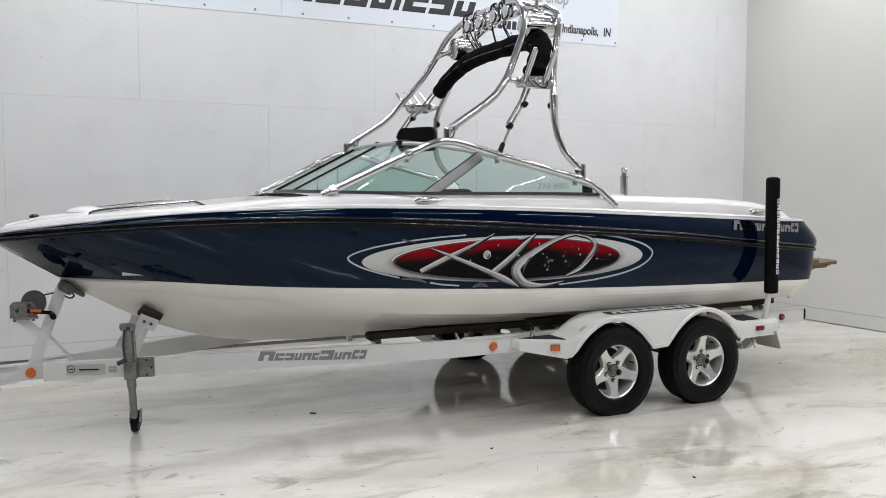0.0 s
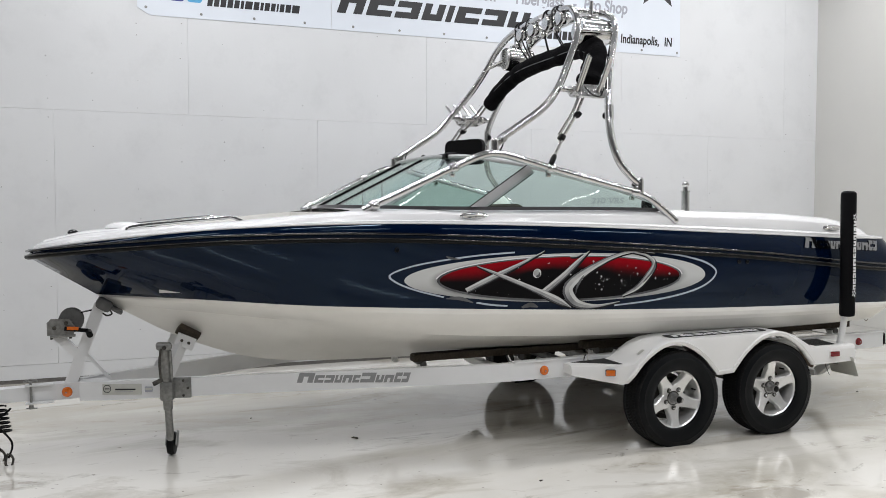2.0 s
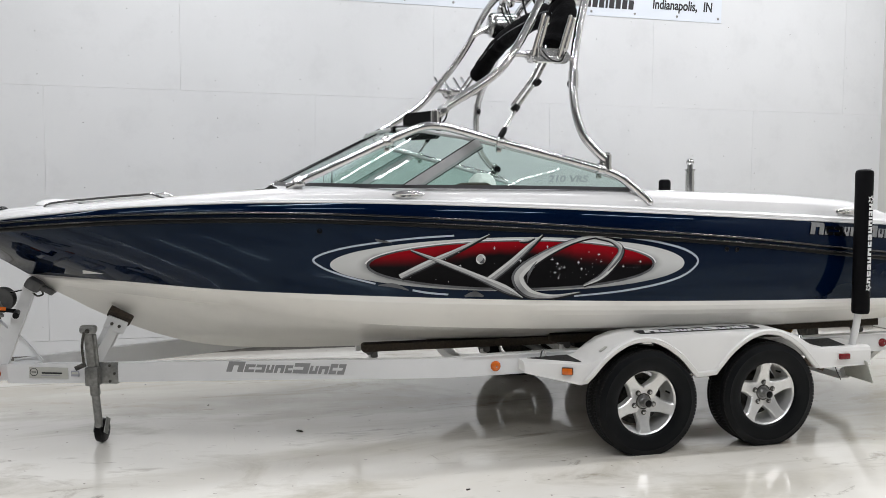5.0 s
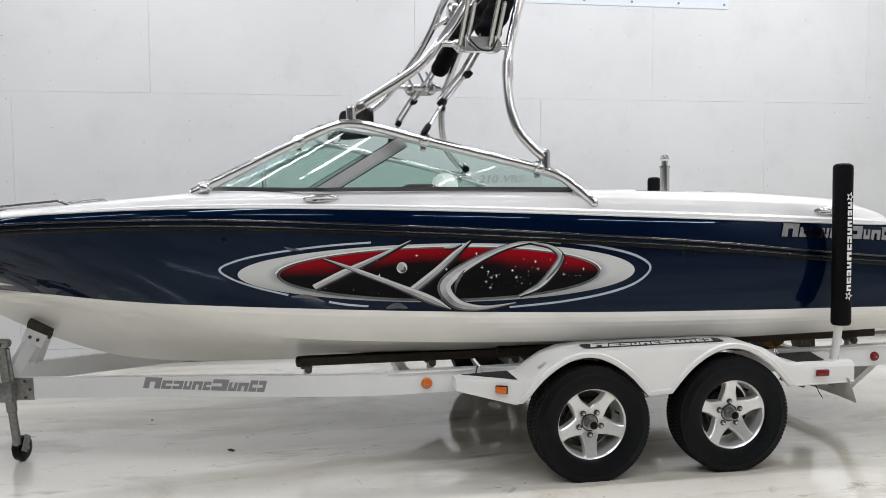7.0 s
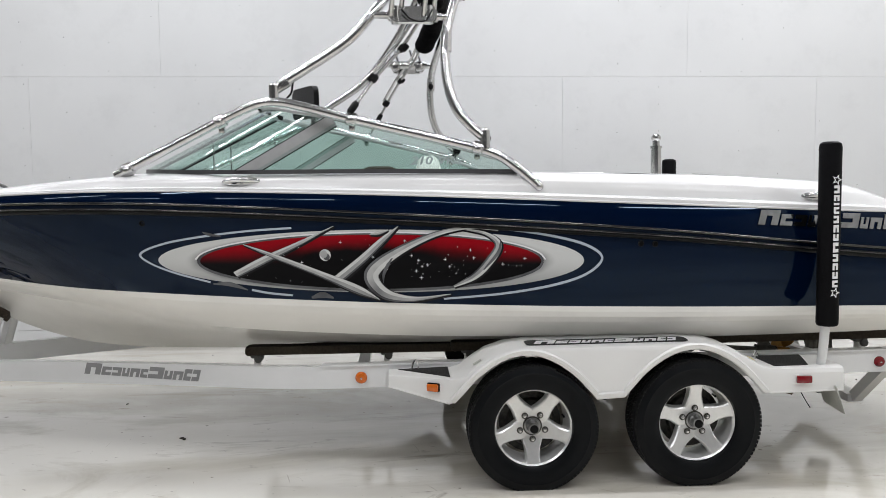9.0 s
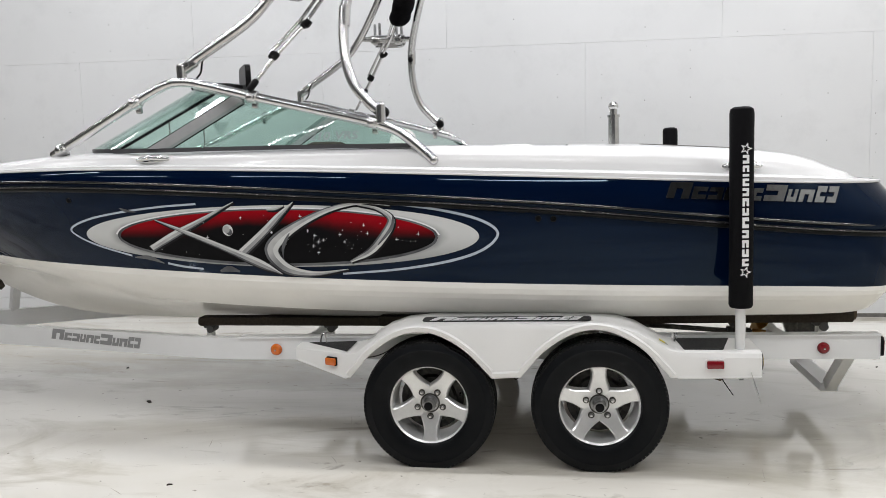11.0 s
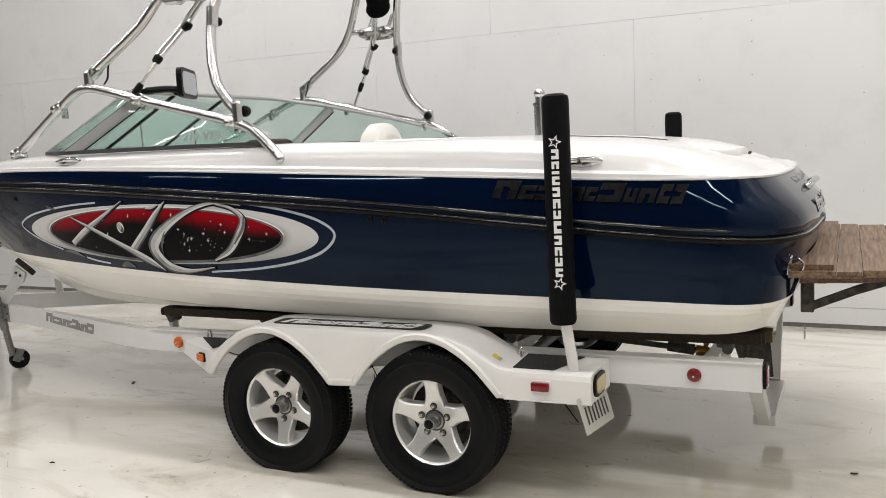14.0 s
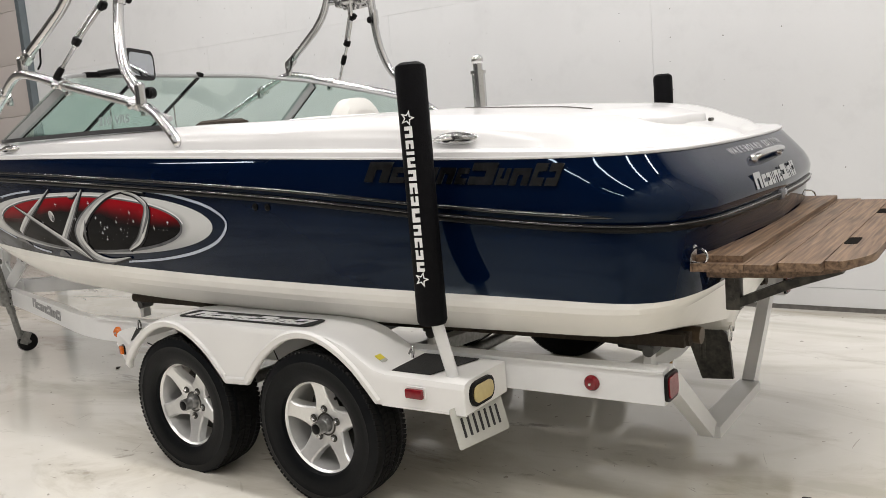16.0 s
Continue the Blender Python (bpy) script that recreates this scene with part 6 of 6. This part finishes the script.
plate(bm, rounded(0.042, 0.014, 0.002), m @ Matrix.Translation((0.172, 0.003, 0.0036)), 0.001)
part("small_plate_label", bm, PLATE, trailer, "pale label")
# slanted brand blocks on the tongue rail
m = Matrix.Translation((-2.60, -0.651, 0.553)) @ pose(0, 0, 0, 0, 1.1, -17.4) @ FACING
marks("brand_block", (0.105, 0.062, 0.06, 0.045, 0.06, 0.045, 0.095, 0.05, 0.06, 0.045, 0.045), 0.066, 0.007, m, DECAL_GREY, trailer, 0.3, "grey block", 0.002, True, (0, 6, 9, 10))


def lamp_round(x, y, z, r, mat, label, turn=0):
    bm = bmesh.new()
    turned(bm, [(r * 1.08, 0), (r * 1.08, 0.006), (r, 0.012), (r * 0.75, 0.02), (0, 0.023)], Matrix.Translation((x, y, z)) @ pose(0, 0, 0, 0, 0, turn) @ FACING, 24)
    ob = part("marker_lamp", bm, mat, trailer, label)
    bm = bmesh.new()
    turned(bm, [(0.006, 0.0235), (0.005, 0.026), (0, 0.0265)], Matrix.Translation((x, y, z)) @ pose(0, 0, 0, 0, 0, turn) @ FACING, 10)
    part("lamp_screw", bm, STEEL, ob)


lamp_round(-1.33, -0.965, 0.556, 0.030, AMBER, "round amber marker lamp")
lamp_round(-4.385, -0.075, 0.50, 0.031, AMBER, "round amber marker lamp", -17)
lamp_round(1.574, -0.965, 0.56, 0.028, RED, "round red marker lamp")
lamp_round(1.40, 0.90, 0.56, 0.034, RED, "round red marker lamp")

# carpeted bunks
for s in (-1, 1):
    for a, b, y, z0, z1 in ((-2.04, 0.10, 0.30, 0.592, 0.575), (-0.79, 1.82, 0.60, 0.648, 0.652)):
        bm = bmesh.new()
        beam(bm, [(a, y * s, z0), ((a + b) / 2, y * s, (z0 + z1) / 2), (b, y * s, z1)], 0.10, 0.05)
        cyl(bm, (b - 0.01, y * s, z1), (b + 0.012, y * s, z1), 0.03, 12)
        box(bm, (a - 0.004, y * s, z0 - 0.003), (0.05, 0.106, 0.06), bevel=0.02)
        part("bunk", bm, CARPET, trailer, "brown carpeted bunk board")
    for x, y in ((-2.0, 0.30), (-1.2, 0.30), (-0.72, 0.60), (0.6, 0.60), (1.66, 0.60)):
        bm = bmesh.new()
        top = 0.57 if y < 0.4 else 0.63
        box(bm, (x, y * s, (0.455 + top) / 2), (0.035, 0.06, top - 0.455), bevel=0.004)
        post = part("bunk_post", bm, TRAILER, trailer)
        bm = bmesh.new()
        box(bm, (x, y * s, top - 0.012), (0.075, 0.07, 0.03), bevel=0.008)
        cyl(bm, (x + 0.012, (y - 0.045) * s, top - 0.03), (x + 0.012, (y + 0.045) * s, top - 0.03), 0.024, 12)
        part("bunk_bracket", bm, RUBBER_GREY, post, "dark bolted bracket")
# rear drop frame
for s in (-1, 1):
    bm = bmesh.new()
    beam(bm, [(1.79, 0.80 * s, 0.575), (1.80, 0.33 * s, 0.185)], 0.058, 0.07)
    part("drop_leg", bm, TRAILER, trailer, "white drop leg")
    bm = bmesh.new()
    plate(bm, rounded(0.10, 0.115, 0.02), Matrix.Translation((1.853, 0.915 * s, 0.565)) @ Matrix(((0, 0, 1, 0), (1, 0, 0, 0), (0, 1, 0, 0), (0, 0, 0, 1))) @ pose(0, 0, 0, 0, 0, 90), 0.012)
    tail = part("tail_lamp", bm, BLACK, trailer, "black-framed red tail lamp")
    bm = bmesh.new()
    plate(bm, rounded(0.078, 0.092, 0.016), Matrix.Translation((1.862, 0.915 * s, 0.565)) @ Matrix(((0, 0, 1, 0), (1, 0, 0, 0), (0, 1, 0, 0), (0, 0, 0, 1))) @ pose(0, 0, 0, 0, 0, 90), 0.008)
    part("lens", bm, RED, tail)
bm = bmesh.new()
beam(bm, [(1.80, -0.33, 0.175), (1.80, 0.33, 0.175)], 0.10, 0.05)
part("drop_bar", bm, TRAILER, trailer, "white low cross bar")

# fenders: a double-arched skin with a rolled edge, flat steps fore and aft
AXLE = 0.432
top_line = [(-1.18, 0.597), (-0.92, 0.603), (-0.855, 0.600), (-0.80, 0.615), (-0.735, 0.665), (-0.66, 0.712), (-0.56, 0.745), (-0.44, 0.757), (0.0, 0.758), (0.40, 0.756), (0.53, 0.745), (0.63, 0.712), (0.71, 0.664), (0.775, 0.627), (0.83, 0.616), (1.0, 0.614), (1.205, 0.612)]


def arch(cx, crown):
    """A round wheel arch that runs out straight at its feet."""
    half = [(-0.367, -0.241), (-0.31, -0.176), (-0.25, -0.113), (-0.167, -0.052), (-0.083, -0.013)]
    pts = [(u, 0, v) for u, v in half] + [(0, 0, 0)] + [(-u, 0, v) for u, v in reversed(half)]
    return [(cx + p.x, crown + p.z) for p in spline(pts, 3)]


low_line = [(-1.18, 0.532), (-0.865, 0.470)] + arch(-0.470, 0.717) + arch(0.409, 0.724) + [(0.81, 0.485), (1.205, 0.488)]
ARCH_FROM, ARCH_TO = 2, len(low_line) - 2


def flank(x):
    """How far out the fender's skin stands; its front end turns in."""
    return 1.272 - max(-0.80 - x, 0) * 0.5


def fender(s):
    IN = 0.97
    bm = bmesh.new()
    n = len(top_line)
    rows = [[], [], [], []]
    for i, (x, z) in enumerate(top_line):
        a, b = top_line[max(i - 1, 0)], top_line[min(i + 1, n - 1)]
        d = Vector((b[0] - a[0], 0, b[1] - a[1])).normalized()
        nrm = Vector((d.z, 0, -d.x))
        p = Vector((x, 0, z))
        w = flank(x)
        for row, (y, k) in zip(rows, ((w, 0.03), (w - 0.008, 0.009), (w - 0.03, 0.0), (IN, 0.0))):
            q = p + nrm * k
            row.append(Vector((q.x, y * s, q.z)))
    loft(bm, rows)
    face = [bm.verts.new(v) for v in rows[0]] + [bm.verts.new((x, flank(x) * s, z)) for x, z in reversed(low_line)]
    split = bm.faces.new(face)
    bmesh.ops.triangulate(bm, faces=[split])
    ends = ((rows, -1, 0.488), (rows, 0, 0.532))
    for rs, e, zl in ends:
        col = [r[e] for r in rs]
        bm.faces.new([bm.verts.new(v) for v in col] + [bm.verts.new((col[-1].x, col[-1].y, zl)), bm.verts.new((col[0].x, col[0].y, zl))])
    bmesh.ops.remove_doubles(bm, verts=bm.verts, dist=0.0005)
    f = part("fender", bm, FENDER, trailer, "white moulded tandem fender", 30)
    # rolled flange round both arches
    bm = bmesh.new()
    line2 = low_line[ARCH_FROM:ARCH_TO]
    rows = [[] for _ in range(8)]
    for i, (x, z) in enumerate(line2):
        a, b = line2[max(i - 1, 0)], line2[min(i + 1, len(line2) - 1)]
        d = Vector((b[0] - a[0], 0, b[1] - a[1])).normalized()
        up = Vector((-d.z, 0, d.x))
        if up.z < 0:
            up = -up
        for row, (k, out) in zip(rows, ((0.0, -0.018), (0.0, -0.004), (0.002, 0.004), (0.008, 0.008), (0.020, 0.008), (0.027, 0.012), (0.031, 0.010), (0.036, -0.002))):
            q = Vector((x, 0, z)) + up * k
            row.append(Vector((q.x, (flank(x) + out) * s, q.z)))
    loft(bm, rows)
    part("rolled_edge", bm, FENDER, f, "", 50)
    for ends2 in (low_line[:ARCH_FROM], low_line[ARCH_TO:]):
        bm = bmesh.new()
        tube(bm, [Vector((x, (flank(x) - 0.003) * s, z)) for x, z in ends2], 0.006, 8)
        part("lower_edge", bm, FENDER, f)
    # grip pads on the steps
    bm = bmesh.new()
    o = [(0.83, 0.99), (1.10, 0.99), (1.03, 1.235), (0.845, 1.235)]
    plate(bm, [(x, y * s) for x, y in o], pose(0, 0, 0.6165), 0.003)
    part("step_pad", bm, GRIP, f, "black grip pad")
    bm = bmesh.new()
    o = [(-1.13, 0.985), (-0.86, 0.985), (-0.86, 1.215)]
    plate(bm, [(x, y * s) for x, y in o], pose(0, 0, 0.6265, 0, -1.43, 0), 0.003)
    part("step_pad", bm, GRIP, f, "black grip pad")
    bm = bmesh.new()
    plate(bm, rounded(0.86, 0.13, 0.035), pose(-0.03, 1.155 * s, 0.759), 0.002)
    part("top_pad", bm, GRIP, f, "black pad on the fender's top")
    marks("pad_block", (0.105, 0.062, 0.06, 0.045, 0.06, 0.045, 0.095, 0.05, 0.06, 0.045, 0.045), 0.085, 0.008, pose(-0.03, 1.155 * s, 0.7613), DECAL_WHITE, f, 0.35, "", 0.001, True, (0, 6, 9, 10))
    bm = bmesh.new()
    cyl(bm, (0.82, 1.06 * s, 0.61), (0.82, 1.06 * s, 0.65), 0.006, 8)
    tube(bm, spline([(0.808, 1.07 * s, 0.635), (0.82, 1.055 * s, 0.662), (0.832, 1.07 * s, 0.635)], 5), 0.005, 6)
    part("tie_loop", bm, STEEL, f)
    bm = bmesh.new()
    tube(bm, spline([(-1.055, 1.03 * s, 0.61), (-1.045, 1.03 * s, 0.648), (-1.03, 1.03 * s, 0.655), (-1.02, 1.03 * s, 0.61)], 5), 0.005, 6)
    part("tie_loop", bm, STEEL, f)
    # side lamps
    for x, z, mat, w, bend in ((-0.945, 0.55, AMBER, 0.062, -26.6), (0.985, 0.553, RED, 0.08, 0)):
        turn = Matrix.Translation((x, flank(x) * s, z)) @ pose(0, 0, 0, 0, 0, bend if s < 0 else -bend)
        bm = bmesh.new()
        plate(bm, rounded(w + 0.012, 0.050, 0.008) if mat is RED else rounded(w + 0.007, 0.046, 0.007), turn @ (FACING if s < 0 else pose(0, 0, 0, 0, 0, 180) @ FACING), 0.008)
        part("side_lamp", bm, FENDER if mat is RED else BLACK, f)
        bm = bmesh.new()
        box(bm, (0, 0.016 * s, 0), (w, 0.02, 0.038), bevel=0.006)
        bm.transform(turn)
        part("lens", bm, mat, f, "amber lens" if mat is AMBER else "red lens")
    # tail lens in the rear face
    REAR = Matrix(((0, 0, 1, 0), (1, 0, 0, 0), (0, 1, 0, 0), (0, 0, 0, 1)))
    bm = bmesh.new()
    plate(bm, rounded(0.165, 0.095, 0.04), Matrix.Translation((1.205, 1.16 * s, 0.552)) @ REAR, 0.012)
    part("tail_lens_frame", bm, BLACK, f, "black lens frame")
    bm = bmesh.new()
    plate(bm, rounded(0.135, 0.068, 0.03), Matrix.Translation((1.216, 1.16 * s, 0.552)) @ REAR, 0.006)
    part("tail_lens", bm, CREAM, f, "cream tail lens")
    bm = bmesh.new()
    box(bm, (0.745, 1.18 * s, 0.6485), (0.03, 0.036, 0.002), (0, 30, 0))
    part("warning_sticker", bm, YELLOW, f, "yellow warning sticker")
    bm = bmesh.new()
    box(bm, (0.764, 1.18 * s, 0.6372), (0.016, 0.036, 0.002), (0, 30, 0))
    part("sticker_text_panel", bm, PLATE, f, "pale panel of the sticker")
    bm = bmesh.new()
    box(bm, (-0.72, 1.225 * s, 0.6815), (0.05, 0.03, 0.002), (0, -31, 0))
    part("maker_sticker", bm, PLATE, f)
    # carpet guide pole
    bm = bmesh.new()
    tube(bm, [(1.115, 1.20 * s, 0.60), (1.11, 1.235 * s, 0.72), (1.10, 1.275 * s, 0.88), (1.10, 1.285 * s, 1.75)], 0.024, 12)
    guide = part("guide_pole", bm, TRAILER, trailer, "white guide pole in a black padded cover")
    bm = bmesh.new()
    m = Matrix.Translation((1.10, 1.285 * s, 0))
    top = 1.784 if s < 0 else 1.75
    turned(bm, [(0.03, 0.832), (0.05, 0.836), (0.056, 0.85), (0.055, 1.3), (0.056, top - 0.03), (0.052, top - 0.012), (0.035, top - 0.002), (0, top)], m, 20)
    part("padded_cover", bm, NEOPRENE, guide, "black padded cover with white marks")
    if s < 0:
        UPM = Matrix.Translation((1.10, 1.285 * s, 1.30)) @ pose(0, 0, 0, 0, 0, 9) @ Matrix.Translation((0, -0.0545, 0)) @ FACING @ pose(0, 0, 0, 0, 0, -90)
        marks("cover_block", (0.040, 0.030, 0.012, 0.035, 0.038, 0.038, 0.034, 0.050, 0.038, 0.035, 0.035, 0.035), 0.030, 0.009, UPM, DECAL_WHITE, guide, 0.0, "white block", 0.002)
        for u in (-0.288, 0.288):
            ring = [[(u + f * (0.029 if k % 2 == 0 else 0.0125) * math.sin(math.pi * k / 5), f * (0.029 if k % 2 == 0 else 0.0125) * math.cos(math.pi * k / 5)) for k in range(11)] for f in (1.0, 0.62)]
            bm = bmesh.new()
            loft(bm, [[UPM @ Vector((px, py, h)) for px, py in r] for r, h in ((ring[0], 0.0), (ring[0], 0.002), (ring[1], 0.002), (ring[1], 0.0))])
            part("cover_star", bm, DECAL_WHITE, guide, "white star")


fender(-1)
fender(1)

# bent number plate on a bracket below the step
bm = bmesh.new()
NP = Matrix.Translation((1.19, -1.16, 0.435)) @ pose(0, 0, 0, 0, 0, -7) @ pose(0, 0, 0, 0, -17, 0) @ Matrix(((0, 0, 1, 0), (1, 0, 0, 0), (0, 1, 0, 0), (0, 0, 0, 1))) @ pose(0, 0, 0, 0, 0, -2)
plate(bm, rounded(0.30, 0.155, 0.012), NP, 0.003)
number_plate = part("number_plate", bm, PLATE, trailer, "pale number plate hanging at a slant")
for k in range(7):
    bm = bmesh.new()
    plate(bm, rounded(0.013, 0.075, 0.003), NP @ pose(-0.10 + k * 0.034, -0.005, 0.0032), 0.001)
    part("plate_bar", bm, INK, number_plate)
bm = bmesh.new()
box(bm, (1.13, -1.07, 0.475), (0.02, 0.2, 0.06))
part("plate_bracket", bm, GALV, trailer)
bm = bmesh.new()
box(bm, (1.0, -1.0, 0.475), (0.18, 0.006, 0.12), (14, 20, 0))
part("mud_flap", bm, BRASS_BROWN, trailer, "brown mud flap")

# loose wiring under the fender
for run in ([(1.03, -1.15, 0.50), (1.04, -1.14, 0.45), (1.07, -1.13, 0.40), (1.10, -1.125, 0.355)], [(-0.86, -1.12, 0.57), (-0.78, -1.10, 0.545), (-0.70, -1.05, 0.555), (-0.62, -0.98, 0.60)], [(-0.05, -1.02, 0.60), (0.0, -1.03, 0.52), (0.03, -1.02, 0.44), (0.0, -1.0, 0.40), (-0.02, -0.98, 0.46)]):
    bm = bmesh.new()
    tube(bm, spline(run, 6), 0.0028, 6)
    part("wire", bm, BLACK, trailer, "thin black trailer wire")

# wheels: built once in local axes (z outwards), then placed
AXLE_Z = 0.330
TYRE_PROFILE = [(0.206, -0.095), (0.222, -0.105), (0.27, -0.112), (0.31, -0.108), (0.33, -0.098), (0.336, -0.085), (0.3395, -0.06), (0.3405, 0.0), (0.3395, 0.06), (0.336, 0.085), (0.33, 0.098), (0.31, 0.108), (0.298, 0.1105), (0.295, 0.1125), (0.291, 0.111), (0.27, 0.112), (0.24, 0.109), (0.222, 0.105), (0.208, 0.096), (0.203, 0.08), (0.203, -0.08)]
bm = bmesh.new()
turned(bm, TYRE_PROFILE, Matrix.Identity(4), 72, True)
for v in bm.verts:
    v.co.z = v.co.z * 0.93 + 0.03
    v.co.y = max(v.co.y, -AXLE_Z + 0.002)
tyre_mesh = finish("tyre", bm, TYRE, 30)
bm = bmesh.new()
for k in range(92):
    for row, (zc, w) in enumerate(((-0.084, 0.036), (-0.040, 0.032), (0.0, 0.032), (0.040, 0.032), (0.084, 0.036))):
        a = 2 * math.pi * (k + 0.5 * (row % 2)) / 92
        r = 0.3393 if abs(zc) < 0.07 else 0.3335
        m = Matrix.Rotation(a, 4, "Z") @ Matrix.Translation((r, 0, zc)) @ pose(0, 0, 0, 18 if row % 2 else -18, 0, 0)
        box(bm, (0, 0, 0), (0.008, 0.0175, w))
        for v in bm.verts[-8:]:
            v.co = m @ v.co
for v in bm.verts:
    v.co.z = v.co.z * 0.93 + 0.03
    v.co.y = max(v.co.y, -AXLE_Z + 0.001)
tread_mesh = finish("tread", bm, TREAD, 30)
bm = bmesh.new()
turned(bm, [(0.196, -0.09), (0.206, -0.085), (0.206, -0.07), (0.19, -0.05), (0.19, 0.04), (0.198, 0.075), (0.212, 0.082), (0.216, 0.094), (0.211, 0.101), (0.203, 0.100), (0.194, 0.09), (0.187, 0.04), (0.185, -0.06)], Matrix.Identity(4), 64, True)
rim_mesh = finish("rim", bm, ALLOY, 30)
bm = bmesh.new()
turned(bm, [(0, 0.052), (0.055, 0.057), (0.068, 0.057), (0.072, 0.04), (0.065, 0.02), (0, 0.02)], Matrix.Identity(4), 40)
spider_mesh = finish("spoke_centre", bm, ALLOY, 30)
bm = bmesh.new()
rows = []
for r, w, z, t in ((0.040, 0.050, 0.056, 0.03), (0.066, 0.054, 0.059, 0.034), (0.086, 0.0485, 0.063, 0.036), (0.104, 0.0425, 0.068, 0.04), (0.124, 0.0375, 0.074, 0.042), (0.146, 0.0345, 0.080, 0.042), (0.168, 0.034, 0.086, 0.042), (0.184, 0.037, 0.0905, 0.042), (0.197, 0.047, 0.092, 0.04)):
    rows.append([Vector((r, -w - 0.006, z - t)), Vector((r, -w, z - 0.006)), Vector((r, -w + 0.007, z)), Vector((r, w - 0.007, z)), Vector((r, w, z - 0.006)), Vector((r, w + 0.006, z - t))])
loft(bm, rows)
spoke_mesh = finish("spoke", bm, ALLOY, 30)
bm = bmesh.new()
turned(bm, [(0.0, -0.05), (0.165, -0.05), (0.165, -0.03), (0.13, -0.028), (0.12, 0.0), (0.06, 0.008), (0, 0.008)], Matrix.Identity(4), 40)
drum_mesh = finish("wheel", bm, DARK_STEEL, 30)
bm = bmesh.new()
turned(bm, [(0.044, 0.05), (0.044, 0.060), (0.040, 0.062), (0.036, 0.062), (0.0345, 0.074), (0.031, 0.084), (0.029, 0.086), (0.0285, 0.118), (0.027, 0.124), (0.020, 0.124)], Matrix.Identity(4), 24)
cap_mesh = finish("hub_cap", bm, HUB, 30)
bm = bmesh.new()
turned(bm, [(0.0225, 0.1235), (0.022, 0.126), (0.018, 0.128), (0, 0.1285)], Matrix.Identity(4), 20)
cap_end = finish("cap_end", bm, BLACK, 30)
bm = bmesh.new()
turned(bm, [(0.0105, 0.05), (0.0105, 0.066), (0.007, 0.071), (0, 0.072)], Matrix.Identity(4), 6)
nut_mesh = finish("lug_nut", bm, STEEL, 30)
bm = bmesh.new()
turned(bm, [(0.017, 0.053), (0.017, 0.0575), (0.011, 0.058)], Matrix.Identity(4), 14)
nut_seat = finish("nut_recess", bm, DARK_STEEL, 30)
bm = bmesh.new()
turned(bm, [(0.051, 0.0572), (0.051, 0.0595), (0.044, 0.0595)], Matrix.Identity(4), 28)
hub_ring = finish("hub_ring", bm, DARK_STEEL, 30)
bm = bmesh.new()
cyl(bm, (0, 0, 0.052), (0, 0, 0.092), 0.0055, 8, 0.0045)
cyl(bm, (0, 0, 0.084), (0, 0, 0.094), 0.0062, 8)
valve_mesh = finish("valve_stem", bm, BLACK, 30)


def wheel(x, s, turn):
    m = Matrix.Translation((x, s * 1.148, AXLE_Z)) @ pose(0, 0, 0, 90, 0, 0 if s < 0 else 180)
    roll = Matrix.Rotation(radians(turn), 4, "Z")
    w = under(new("wheel", drum_mesh), trailer)
    tagged(w, "five-spoke alloy wheel with black tyre")
    w.matrix_basis = m

    def sub(name, me, mm=Matrix.Identity(4)):
        o = new(name, me)
        o.parent = w
        o.matrix_basis = mm
        return o
    sub("tyre", tyre_mesh)
    sub("tread", tread_mesh)
    sub("rim", rim_mesh)
    sub("spoke_centre", spider_mesh)
    sub("hub_cap", cap_mesh)
    sub("cap_end", cap_end)
    sub("hub_ring", hub_ring)
    sub("valve_stem", valve_mesh, roll @ Matrix.Rotation(radians(36), 4, "Z") @ Matrix.Translation((0.168, 0, 0)))
    for k in range(5):
        r = roll @ Matrix.Rotation(2 * math.pi * k / 5, 4, "Z")
        sub("spoke", spoke_mesh, r)
        q = r @ Matrix.Translation((0.069, 0, 0.008))
        sub("lug_nut", nut_mesh, q)
        sub("nut_recess", nut_seat, q)


for x, turn in ((-AXLE, -18), (AXLE, 18)):
    wheel(x, -1, turn)
    wheel(x, 1, turn + 20)
for x in (-AXLE, AXLE):
    bm = bmesh.new()
    cyl(bm, (x, -1.10, 0.33), (x, 1.10, 0.33), 0.032, 12)
    part("axle", bm, GALV, trailer, "grey axle tube")
